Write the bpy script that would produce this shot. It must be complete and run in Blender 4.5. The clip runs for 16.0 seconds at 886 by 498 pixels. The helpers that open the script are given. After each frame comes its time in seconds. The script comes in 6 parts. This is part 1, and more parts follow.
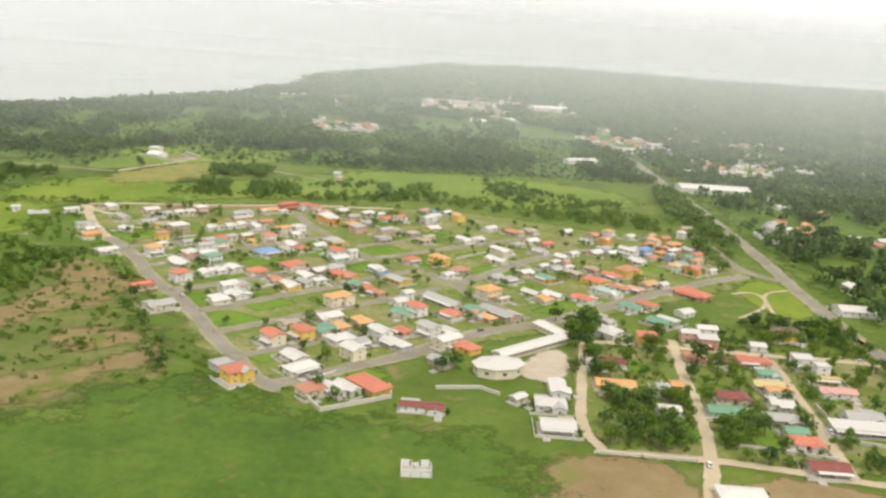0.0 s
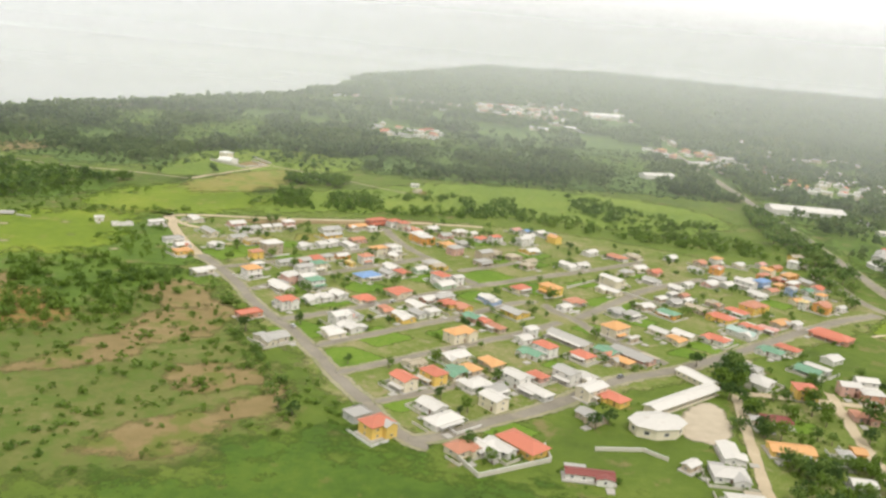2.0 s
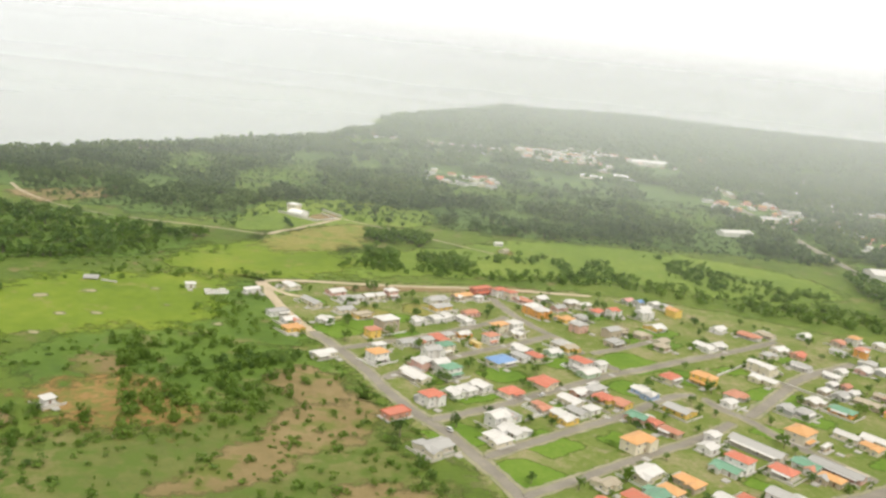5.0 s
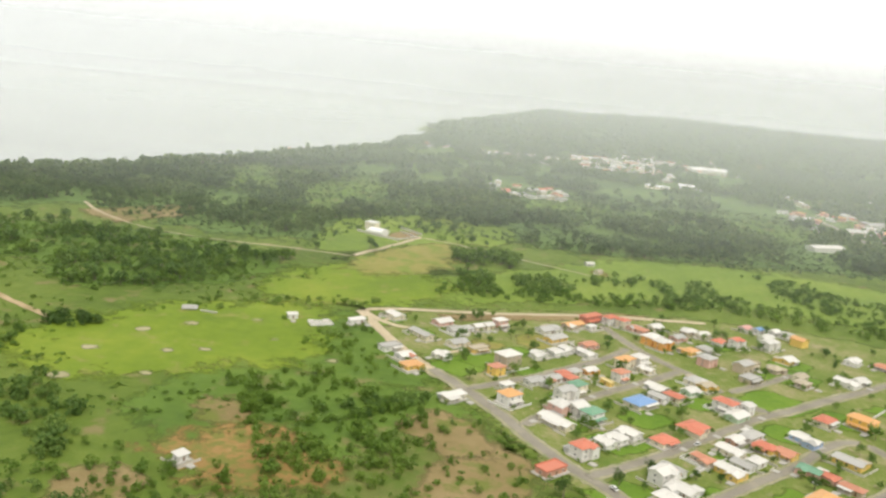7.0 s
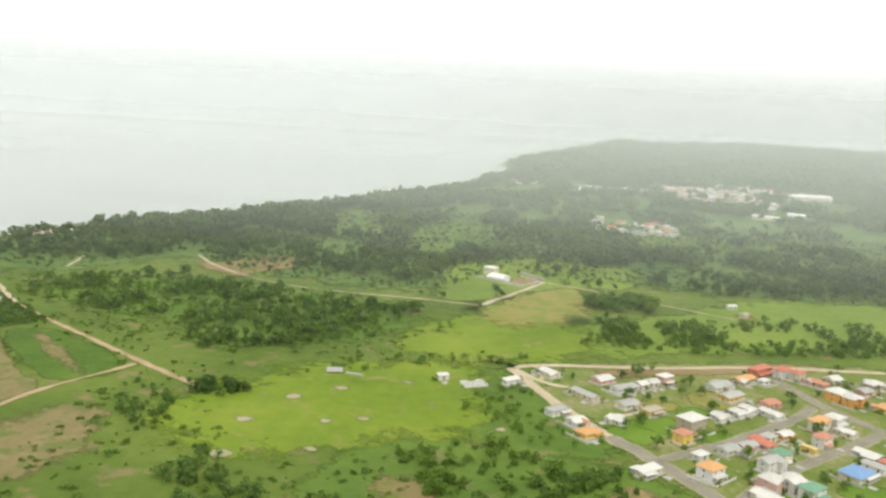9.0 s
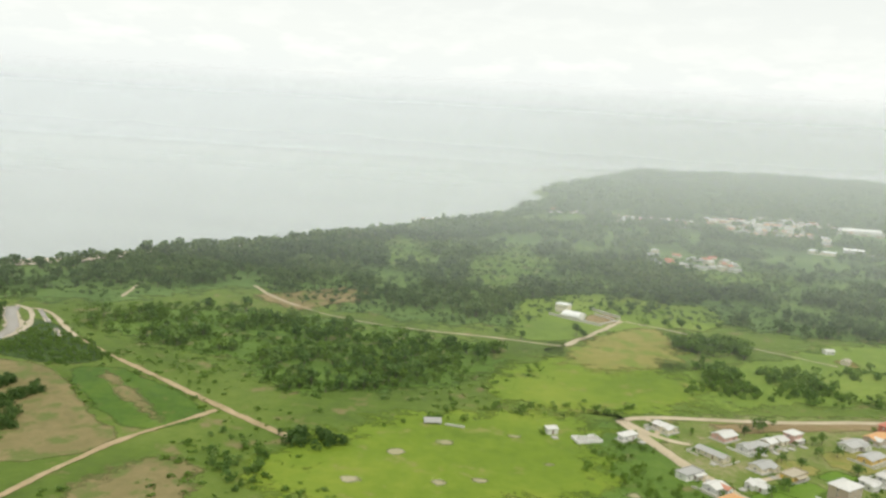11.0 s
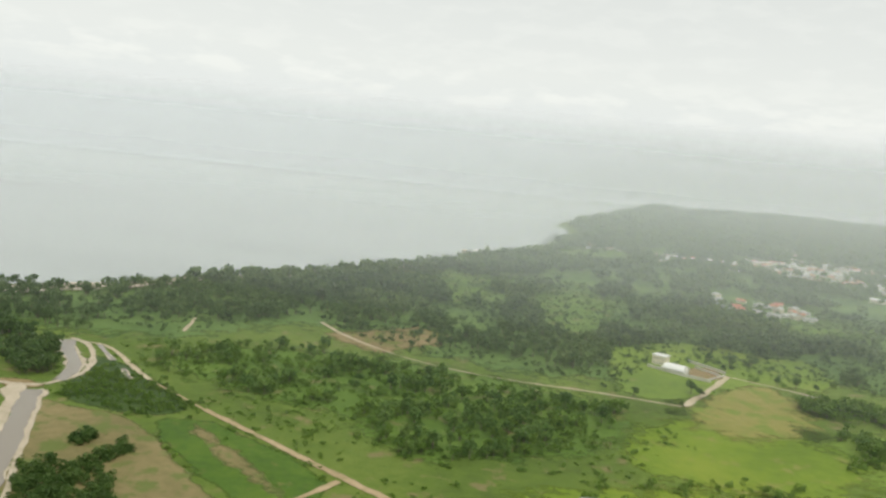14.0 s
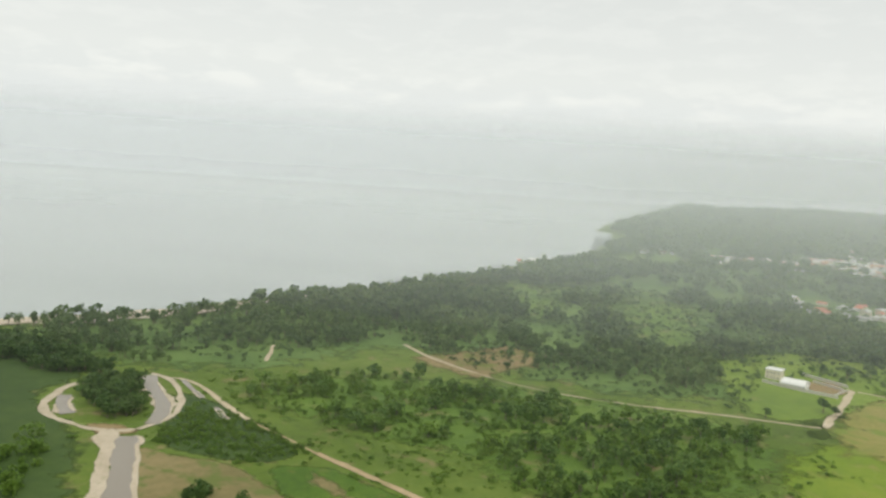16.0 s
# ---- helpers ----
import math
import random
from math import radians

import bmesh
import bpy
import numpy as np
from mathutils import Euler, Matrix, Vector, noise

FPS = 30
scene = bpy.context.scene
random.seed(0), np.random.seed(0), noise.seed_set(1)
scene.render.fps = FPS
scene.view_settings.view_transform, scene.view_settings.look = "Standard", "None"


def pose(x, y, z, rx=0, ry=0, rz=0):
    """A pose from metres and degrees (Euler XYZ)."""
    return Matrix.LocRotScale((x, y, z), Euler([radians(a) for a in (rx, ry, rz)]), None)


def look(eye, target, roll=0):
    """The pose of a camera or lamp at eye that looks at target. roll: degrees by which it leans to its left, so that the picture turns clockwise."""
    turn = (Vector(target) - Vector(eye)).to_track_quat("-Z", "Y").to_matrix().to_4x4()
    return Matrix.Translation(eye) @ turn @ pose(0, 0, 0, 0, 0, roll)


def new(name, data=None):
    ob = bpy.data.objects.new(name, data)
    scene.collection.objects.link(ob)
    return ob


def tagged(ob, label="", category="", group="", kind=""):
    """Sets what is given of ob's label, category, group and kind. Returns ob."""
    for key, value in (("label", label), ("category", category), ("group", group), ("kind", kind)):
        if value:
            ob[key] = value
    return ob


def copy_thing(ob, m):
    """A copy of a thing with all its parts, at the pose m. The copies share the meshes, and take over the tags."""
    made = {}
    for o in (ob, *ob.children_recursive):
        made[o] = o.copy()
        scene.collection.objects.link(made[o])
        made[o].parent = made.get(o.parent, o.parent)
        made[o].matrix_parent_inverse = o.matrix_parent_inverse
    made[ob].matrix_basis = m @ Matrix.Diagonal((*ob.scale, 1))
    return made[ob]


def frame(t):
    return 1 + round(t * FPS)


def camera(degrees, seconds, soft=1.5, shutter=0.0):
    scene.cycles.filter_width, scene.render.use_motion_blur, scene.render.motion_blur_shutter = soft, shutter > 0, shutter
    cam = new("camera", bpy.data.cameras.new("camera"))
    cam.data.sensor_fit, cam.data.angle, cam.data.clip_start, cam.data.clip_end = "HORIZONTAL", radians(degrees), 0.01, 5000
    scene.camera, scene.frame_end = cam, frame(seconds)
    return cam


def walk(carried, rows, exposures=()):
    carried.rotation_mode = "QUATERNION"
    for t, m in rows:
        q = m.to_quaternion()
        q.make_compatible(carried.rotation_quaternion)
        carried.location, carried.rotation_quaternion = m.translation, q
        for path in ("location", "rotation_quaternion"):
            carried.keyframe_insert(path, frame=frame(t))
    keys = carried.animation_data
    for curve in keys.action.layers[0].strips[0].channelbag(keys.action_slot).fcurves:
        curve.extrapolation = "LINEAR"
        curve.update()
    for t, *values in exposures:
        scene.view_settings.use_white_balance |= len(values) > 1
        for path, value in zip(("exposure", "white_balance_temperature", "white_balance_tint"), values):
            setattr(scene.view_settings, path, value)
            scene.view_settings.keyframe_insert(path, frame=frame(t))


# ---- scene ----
cam = camera(56.0, 16.0, soft=2.6)
PATH = [
    (0, (-0.19, 0.36, 153.52), (-1.86, 97.35, 129.26), 4.09),
    (0.5, (-14.84, 10.09, 154.35), (-17.18, 106.84, 129.16), 3.99),
    (1, (-29.51, 19.57, 155.31), (-32.48, 116.18, 129.66), 4.04),
    (1.5, (-44.20, 28.82, 156.37), (-48.29, 125.98, 133.05), 4.43),
    (2, (-58.90, 37.85, 157.50), (-63.72, 134.67, 132.97), 5.24),
    (2.5, (-73.63, 46.67, 158.65), (-78.21, 144.05, 136.40), 4.89),
    (3, (-88.39, 55.31, 159.81), (-91.91, 153.00, 138.75), 5.30),
    (5.5, (-162.76, 96.25, 164.81), (-168.95, 193.91, 144.21), 6.36),
    (6, (-177.78, 104.10, 165.51), (-184.98, 201.68, 144.84), 6.23),
    (6.5, (-192.86, 111.89, 166.08), (-200.92, 209.20, 144.51), 6.01),
    (7, (-208.01, 119.61, 166.52), (-217.04, 217.09, 146.09), 5.56),
    (7.5, (-223.22, 127.30, 166.80), (-233.28, 223.79, 142.53), 5.59),
    (8, (-238.50, 134.96, 166.94), (-250.75, 231.87, 145.51), 4.92),
    (8.5, (-253.86, 142.61, 166.92), (-268.76, 239.72, 148.23), 3.65),
    (9, (-269.31, 150.28, 166.75), (-286.44, 247.32, 149.73), 3.03),
    (9.5, (-284.84, 157.96, 166.43), (-302.73, 254.88, 149.47), 3.22),
    (12, (-363.92, 197.34, 162.90), (-383.40, 294.61, 150.23), 4.20),
    (12.5, (-380.06, 205.52, 161.90), (-399.38, 302.68, 148.20), 4.81),
    (13, (-396.31, 213.84, 160.84), (-415.50, 311.05, 147.35), 5.14),
    (13.5, (-412.68, 222.31, 159.76), (-431.33, 319.74, 147.09), 5.68),
    (14, (-429.18, 230.96, 158.67), (-447.38, 328.70, 147.91), 5.92),
    (14.5, (-445.81, 239.79, 157.61), (-464.36, 337.67, 148.90), 6.32),
    (15, (-462.58, 248.83, 156.60), (-481.21, 346.70, 147.95), 6.34),
    (15.5, (-479.48, 258.08, 155.68), (-498.75, 355.75, 146.21), 5.14),
    (16, (-496.52, 267.58, 154.88), (-517.01, 364.94, 144.77), 3.80),
]
walk(cam, [(t, look(eye, target, roll)) for t, eye, target, roll in PATH], [(0, 0.30, 6750, 10), (3, 0.30, 6700, 10), (7, 0.33, 6700, 8), (9.7, 0.24, 6550, 5), (12, 0.02, 6500, 4), (16, -0.10, 6480, 5)])

# ---- world, sun ----
world = bpy.data.worlds.new("overcast_sky")
scene.world = world
world.use_nodes = True


def nodes_of(tree):
    tree.nodes.clear()

    def n(kind, ins=None, operation=None, attribute=None, blend=None):
        node = tree.nodes.new(kind)
        if operation:
            node.operation = operation
        if attribute:
            node.attribute_name = attribute
        if blend:
            node.data_type, node.blend_type = "RGBA", blend
        for slot, v in (ins or {}).items():
            if isinstance(v, bpy.types.NodeSocket):
                tree.links.new(v, node.inputs[slot])
            else:
                node.inputs[slot].default_value = v
        return node
    return n


def ramp_of(n, fac, stops):
    node = n("ShaderNodeValToRGB", ins={0: fac})
    el = node.color_ramp.elements
    while len(el) < len(stops):
        el.new(0.5)
    for e, (p, c) in zip(el, stops):
        e.position = p
        e.color = (*c, 1) if len(c) == 3 else c
    return node.outputs[0]


def mix_of(n, fac, a, b, blend="MIX"):
    node = n("ShaderNodeMix", blend=blend, ins={0: fac, 6: a, 7: b})
    return node.outputs[2]


def maths(n, op, a, b=0.0):
    return n("ShaderNodeMath", operation=op, ins={0: a, 1: b}).outputs[0]


w = nodes_of(world.node_tree)
SUN_UP, SUN_ROUND = radians(58), radians(150)
sky = w("ShaderNodeTexSky")
sky.sky_type, sky.sun_disc, sky.sun_elevation, sky.sun_rotation = "NISHITA", False, SUN_UP, SUN_ROUND
way = w("ShaderNodeTexCoord").outputs["Generated"]
split = w("ShaderNodeSeparateXYZ", ins={0: way})
stretch = w("ShaderNodeMapping", ins={0: way})
stretch.inputs["Scale"].default_value = (1.0, 1.0, 3.2)
puffs = w("ShaderNodeTexNoise", ins={0: stretch.outputs[0], "Scale": 17.0, "Detail": 8.0, "Roughness": 0.55}).outputs[0]
veil = w("ShaderNodeTexNoise", ins={0: stretch.outputs[0], "Scale": 1.3, "Detail": 3.0}).outputs[0]
height = maths(w, "ADD", split.outputs[2], maths(w, "MULTIPLY", maths(w, "SUBTRACT", veil, 0.5), 0.05))
base = ramp_of(w, maths(w, "ADD", height, 0.05), [(0.012, (0.70, 0.718, 0.722)), (0.05, (0.76, 0.765, 0.775)), (0.07, (0.79, 0.80, 0.815)), (0.11, (0.90, 0.90, 0.895)), (0.16, (0.93, 0.92, 0.895)), (0.27, (0.86, 0.855, 0.835)), (0.65, (0.86, 0.855, 0.83))])
lump = ramp_of(w, puffs, [(0.47, (0.0, 0.0, 0.0)), (0.62, (1.0, 1.0, 1.0))])
band = ramp_of(w, height, [(0.055, (0.0, 0.0, 0.0)), (0.085, (0.9, 0.9, 0.9)), (0.12, (0.35, 0.35, 0.35)), (0.3, (0.2, 0.2, 0.2))])
cloudy = mix_of(w, maths(w, "MULTIPLY", maths(w, "MULTIPLY", lump, band), 0.85), base, (1.03, 1.01, 0.975, 1))
clear = mix_of(w, 1.0, sky.outputs[0], (0.1, 0.1, 0.1, 1), "MULTIPLY")
both = mix_of(w, 0.94, clear, cloudy)
back = w("ShaderNodeBackground", ins={0: both, 1: 1.0})
w("ShaderNodeOutputWorld", ins={0: back.outputs[0]})

sun = new("sun", bpy.data.lights.new("sun", "SUN"))
sun.data.energy, sun.data.angle, sun.data.color = 1.5, radians(14), (1.0, 0.96, 0.88)
sun.matrix_world = pose(0, 0, 800, 90 - math.degrees(SUN_UP), 0, 180 - math.degrees(SUN_ROUND))


# ---- materials ----
def material(name):
    m = bpy.data.materials.new(name)
    m.use_nodes = True
    return m, nodes_of(m.node_tree)


def finish(n, **ins):
    bsdf = n("ShaderNodeBsdfPrincipled", ins=ins)
    n("ShaderNodeOutputMaterial", ins={0: bsdf.outputs[0]})
    return bsdf


def place_of(n):
    return n("ShaderNodeNewGeometry").outputs["Position"]


def noise_of(n, where, scale, detail=4.0, rough=0.55):
    return n("ShaderNodeTexNoise", ins={0: where, "Scale": scale, "Detail": detail, "Roughness": rough}).outputs[0]


def bump_of(n, height, strength, distance):
    return n("ShaderNodeBump", ins={"Strength": strength, "Distance": distance, "Height": height}).outputs[0]


def ground_material(name, dark, mid, light, soil=None, soil_from=0.66, scale=0.012, soft=False):
    """Grass, scrub or soil: broad patches, tufts and, where given, bare spots. soft: frays towards the sheet's rim."""
    m, n = material(name)
    p = place_of(n)
    broad, tuft, fine = noise_of(n, p, scale, 5), noise_of(n, p, scale * 9, 5, 0.65), noise_of(n, p, 0.9, 3, 0.7)
    fac = maths(n, "ADD", maths(n, "MULTIPLY", broad, 0.5), maths(n, "ADD", maths(n, "MULTIPLY", tuft, 0.33), maths(n, "MULTIPLY", fine, 0.17)))
    colour = ramp_of(n, fac, [(0.36, dark), (0.5, mid), (0.62, light)])
    if soil:
        spots = noise_of(n, p, scale * 4.2, 6, 0.62)
        bare = ramp_of(n, spots, [(soil_from - 0.04, (0, 0, 0)), (soil_from + 0.05, (1, 1, 1))])
        colour = mix_of(n, maths(n, "MULTIPLY", bare, 0.85), colour, (*soil, 1))
    bsdf = finish(n, **{"Base Color": colour, "Roughness": 0.85, "Specular IOR Level": 0.3, "Normal": bump_of(n, maths(n, "ADD", tuft, fine), 0.6, 0.6)})
    if soft:
        rim = n("ShaderNodeAttribute", attribute="rim").outputs["Fac"]
        ragged = maths(n, "ADD", rim, maths(n, "MULTIPLY", maths(n, "SUBTRACT", noise_of(n, p, 0.045, 8, 0.72), 0.5), 2.6))
        cover = ramp_of(n, ragged, [(0.34, (0, 0, 0)), (0.66, (1, 1, 1))])
        clear = n("ShaderNodeBsdfTransparent")
        mixed = n("ShaderNodeMixShader", ins={0: cover, 1: clear.outputs[0], 2: bsdf.outputs[0]})
        out = [o for o in m.node_tree.nodes if o.bl_idname == "ShaderNodeOutputMaterial"][0]
        m.node_tree.links.new(mixed.outputs[0], out.inputs[0])
    return m


GRASS = ground_material("rough_grass", (0.068, 0.110, 0.014), (0.108, 0.164, 0.020), (0.156, 0.206, 0.034), (0.225, 0.184, 0.081), 0.61)
LAWN = ground_material("bright_grass", (0.108, 0.172, 0.012), (0.162, 0.236, 0.017), (0.220, 0.276, 0.028), (0.245, 0.24, 0.065), 0.61, soft=True)
PLOT = ground_material("mown_grass", (0.090, 0.175, 0.016), (0.130, 0.225, 0.020), (0.172, 0.262, 0.034), (0.22, 0.22, 0.07), 0.68, 0.03, soft=True)
MEADOW = ground_material("pale_meadow", (0.112, 0.180, 0.024), (0.165, 0.240, 0.031), (0.220, 0.282, 0.046), (0.23, 0.225, 0.07), 0.66, soft=True)
STUBBLE = ground_material("dry_stubble_field", (0.185, 0.205, 0.042), (0.258, 0.240, 0.062), (0.320, 0.272, 0.095), (0.165, 0.225, 0.030), 0.55, soft=True)
EARTH = ground_material("bare_brown_soil", (0.175, 0.142, 0.055), (0.245, 0.184, 0.080), (0.310, 0.240, 0.118), (0.130, 0.165, 0.026), 0.54, soft=True)
RED_EARTH = ground_material("reddish_soil", (0.200, 0.140, 0.042), (0.290, 0.178, 0.060), (0.360, 0.225, 0.090), (0.15, 0.17, 0.032), 0.50, 0.03, soft=True)
# The forest floor's green is dulled to take in some distance haze.
FLOOR_WOOD = ground_material("forest_floor", (0.066, 0.118, 0.028), (0.104, 0.172, 0.038), (0.146, 0.216, 0.052), soft=True)
SCRUB = ground_material("dark_scrub", (0.064, 0.118, 0.016), (0.102, 0.174, 0.022), (0.146, 0.220, 0.034), (0.21, 0.18, 0.075), 0.61, soft=True)
BROWN = ground_material("tan_bare_plot", (0.205, 0.148, 0.068), (0.270, 0.196, 0.094), (0.335, 0.252, 0.135), (0.20, 0.20, 0.06), 0.58, soft=True)
PLOUGHED = ground_material("grassy_brown_field", (0.150, 0.135, 0.050), (0.220, 0.182, 0.076), (0.285, 0.226, 0.108), (0.120, 0.16, 0.034), 0.54, 0.016, soft=True)
SPOT = ground_material("pale_trampled_grass", (0.27, 0.26, 0.12), (0.35, 0.32, 0.19), (0.42, 0.38, 0.25), (0.16, 0.22, 0.03), 0.6, soft=True)
SAND = ground_material("beach_sand", (0.42, 0.36, 0.27), (0.52, 0.45, 0.34), (0.6, 0.53, 0.42), scale=0.02, soft=True)
YARD = ground_material("town_yard", (0.104, 0.170, 0.022), (0.172, 0.212, 0.046), (0.315, 0.280, 0.145), (0.31, 0.26, 0.155), 0.62, 0.03, soft=True)


def road_material(name, a, b, c, patch):
    m, n = material(name)
    p = place_of(n)
    fac = maths(n, "ADD", maths(n, "MULTIPLY", noise_of(n, p, 0.05, 5), 0.6), maths(n, "MULTIPLY", noise_of(n, p, 1.1, 4, 0.7), 0.4))
    colour = ramp_of(n, fac, [(0.36, a), (0.5, b), (0.64, c)])
    worn = ramp_of(n, noise_of(n, p, 0.12, 6, 0.7), [(0.52, (0, 0, 0)), (0.66, (1, 1, 1))])
    colour = mix_of(n, maths(n, "MULTIPLY", worn, 0.6), colour, (*patch, 1))
    rim = n("ShaderNodeAttribute", attribute="rim").outputs["Fac"]
    ragged = maths(n, "ADD", rim, maths(n, "MULTIPLY", maths(n, "SUBTRACT", noise_of(n, p, 0.16, 7, 0.75), 0.5), 2.0))
    cover = ramp_of(n, ragged, [(0.34, (0, 0, 0)), (0.46, (1, 1, 1))])
    bsdf = n("ShaderNodeBsdfPrincipled", ins={"Base Color": colour, "Roughness": 0.85, "Normal": bump_of(n, fac, 0.3, 0.1)})
    clear = n("ShaderNodeBsdfTransparent")
    mixed = n("ShaderNodeMixShader", ins={0: cover, 1: clear.outputs[0], 2: bsdf.outputs[0]})
    n("ShaderNodeOutputMaterial", ins={0: mixed.outputs[0]})
    return m


ASPHALT = road_material("worn_grey_asphalt", (0.195, 0.176, 0.142), (0.248, 0.224, 0.182), (0.300, 0.272, 0.222), (0.34, 0.30, 0.22))
SHOULDER = road_material("gravel_shoulder", (0.22, 0.22, 0.12), (0.30, 0.28, 0.17), (0.38, 0.35, 0.24), (0.15, 0.22, 0.05))
DIRT = road_material("pale_dirt_track", (0.40, 0.33, 0.22), (0.50, 0.41, 0.28), (0.58, 0.49, 0.35), (0.44, 0.38, 0.24))
TAN_DIRT = road_material("brown_dirt_track", (0.33, 0.24, 0.13), (0.42, 0.31, 0.18), (0.50, 0.38, 0.24), (0.20, 0.21, 0.07))


def water_material(name, colour, rough, size, strength):
    m, n = material(name)
    p = place_of(n)
    chop = maths(n, "ADD", noise_of(n, p, size, 5, 0.6), maths(n, "MULTIPLY", noise_of(n, p, size * 0.12, 4, 0.6), 0.8))
    tint = mix_of(n, noise_of(n, p, 0.002, 4), (*[c * 0.85 for c in colour], 1), (*[min(1, c * 1.15) for c in colour], 1))
    finish(n, **{"Base Color": tint, "Roughness": rough, "IOR": 1.33, "Normal": bump_of(n, chop, strength, 0.6)})
    return m


SEA = water_material("pale_grey_sea", (0.36, 0.392, 0.375), 0.17, 0.12, 0.01)
RIVER = water_material("muddy_still_water", (0.27, 0.232, 0.185), 0.14, 0.5, 0.06)


def roof_material(name, colour, metal=True):
    """Ribbed sheet roofing: faded paint, streaks along the fall and rust at places."""
    m, n = material(name)
    o = n("ShaderNodeTexCoord").outputs["Object"]
    luck = n("ShaderNodeObjectInfo").outputs["Random"]
    p = place_of(n)
    streak = n("ShaderNodeMapping", ins={0: o})
    streak.inputs["Scale"].default_value = (1.6, 0.25, 0.25)
    lines = noise_of(n, streak.outputs[0], 1.4, 5, 0.65)
    blot = noise_of(n, p, 0.35, 5, 0.65)
    fade = maths(n, "ADD", 0.80, maths(n, "ADD", maths(n, "MULTIPLY", lines, 0.22), maths(n, "MULTIPLY", luck, 0.16)))
    shade = n("ShaderNodeVectorMath", operation="SCALE", ins={0: colour, 3: fade}).outputs[0]
    rust = ramp_of(n, blot, [(0.60, (0, 0, 0)), (0.74, (1, 1, 1))])
    shade = mix_of(n, maths(n, "MULTIPLY", rust, 0.45), shade, (0.30, 0.21, 0.15, 1))
    ribs = n("ShaderNodeTexWave", ins={0: o, "Scale": 1.2, "Distortion": 0.0}).outputs[1]
    finish(n, **{"Base Color": shade, "Roughness": 0.5, "Specular IOR Level": 0.4, "Normal": bump_of(n, ribs, 0.25, 0.05)})
    return m


def wall_material(name, colour):
    m, n = material(name)
    p = place_of(n)
    luck = n("ShaderNodeObjectInfo").outputs["Random"]
    fac = maths(n, "ADD", 0.78, maths(n, "ADD", maths(n, "MULTIPLY", noise_of(n, p, 0.8, 5, 0.6), 0.3), maths(n, "MULTIPLY", luck, 0.12)))
    shade = n("ShaderNodeVectorMath", operation="SCALE", ins={0: colour, 3: fac}).outputs[0]
    grime = ramp_of(n, noise_of(n, p, 0.45, 6, 0.7), [(0.56, (0, 0, 0)), (0.72, (1, 1, 1))])
    shade = mix_of(n, maths(n, "MULTIPLY", grime, 0.4), shade, (0.33, 0.29, 0.23, 1))
    finish(n, **{"Base Color": shade, "Roughness": 0.85, "Normal": bump_of(n, noise_of(n, p, 4.0, 3), 0.3, 0.03)})
    return m


ROOFS = {k: roof_material(k + "_sheet_roof", c) for k, c in {
    "bright": (0.80, 0.79, 0.76), "white": (0.63, 0.61, 0.57), "grey": (0.42, 0.41, 0.385), "red": (0.57, 0.19, 0.12), "rust": (0.52, 0.235, 0.15), "orange": (0.66, 0.36, 0.15),
    "green": (0.17, 0.33, 0.22), "teal": (0.40, 0.52, 0.47), "blue": (0.19, 0.32, 0.55), "tan": (0.43, 0.37, 0.27), "pink": (0.60, 0.33, 0.29),
    "maroon": (0.24, 0.07, 0.06), "brown": (0.17, 0.11, 0.085), "yellow": (0.62, 0.50, 0.24)}.items()}
WALLS = {k: wall_material(k + "_plaster", c) for k, c in {
    "white": (0.72, 0.705, 0.665), "cream": (0.70, 0.64, 0.50), "yellow": (0.74, 0.52, 0.14), "pink": (0.66, 0.42, 0.35), "orange": (0.74, 0.38, 0.11),
    "tan": (0.50, 0.42, 0.32), "grey": (0.48, 0.48, 0.46), "green": (0.46, 0.58, 0.42), "blue": (0.33, 0.43, 0.62), "red": (0.56, 0.20, 0.13), "rust": (0.52, 0.29, 0.20)}.items()}


def plain(name, colour, rough=0.6, metallic=0.0, spread=0.25):
    m, n = material(name)
    fac = maths(n, "ADD", 1.0 - spread / 2, maths(n, "MULTIPLY", noise_of(n, place_of(n), 2.2, 5, 0.65), spread))
    shade = n("ShaderNodeVectorMath", operation="SCALE", ins={0: colour, 3: fac}).outputs[0]
    finish(n, **{"Base Color": shade, "Roughness": rough, "Metallic": metallic})
    return m


GLASS = plain("dark_window_glass", (0.03, 0.035, 0.04), 0.08)
FRAME = plain("white_window_frame", (0.7, 0.69, 0.66))
DOOR = plain("brown_wooden_door", (0.19, 0.11, 0.06), 0.55)
CONCRETE = plain("weathered_concrete", (0.44, 0.42, 0.38), 0.9, 0, 0.5)
FENCE = plain("pale_block_wall", (0.56, 0.53, 0.46), 0.9, 0, 0.5)
BARK = plain("grey_brown_bark", (0.20, 0.16, 0.12), 0.9, 0, 0.5)
TYRE = plain("black_rubber", (0.02, 0.02, 0.02), 0.8)


def leaf_material(name, dark, mid, light):
    m, n = material(name)
    tint = n("ShaderNodeAttribute", attribute="tint").outputs["Fac"]
    isle = n("ShaderNodeNewGeometry").outputs["Random Per Island"]
    fac = maths(n, "ADD", maths(n, "MULTIPLY", tint, 0.65), maths(n, "MULTIPLY", isle, 0.35))
    colour = ramp_of(n, fac, [(0.12, dark), (0.5, mid), (0.92, light)])
    front = n("ShaderNodeBsdfPrincipled", ins={"Base Color": colour, "Roughness": 0.6, "Specular IOR Level": 0.35})
    glow = n("ShaderNodeBsdfTranslucent", ins={0: colour})
    mixed = n("ShaderNodeMixShader", ins={0: 0.48, 1: front.outputs[0], 2: glow.outputs[0]})
    n("ShaderNodeOutputMaterial", ins={0: mixed.outputs[0]})
    return m


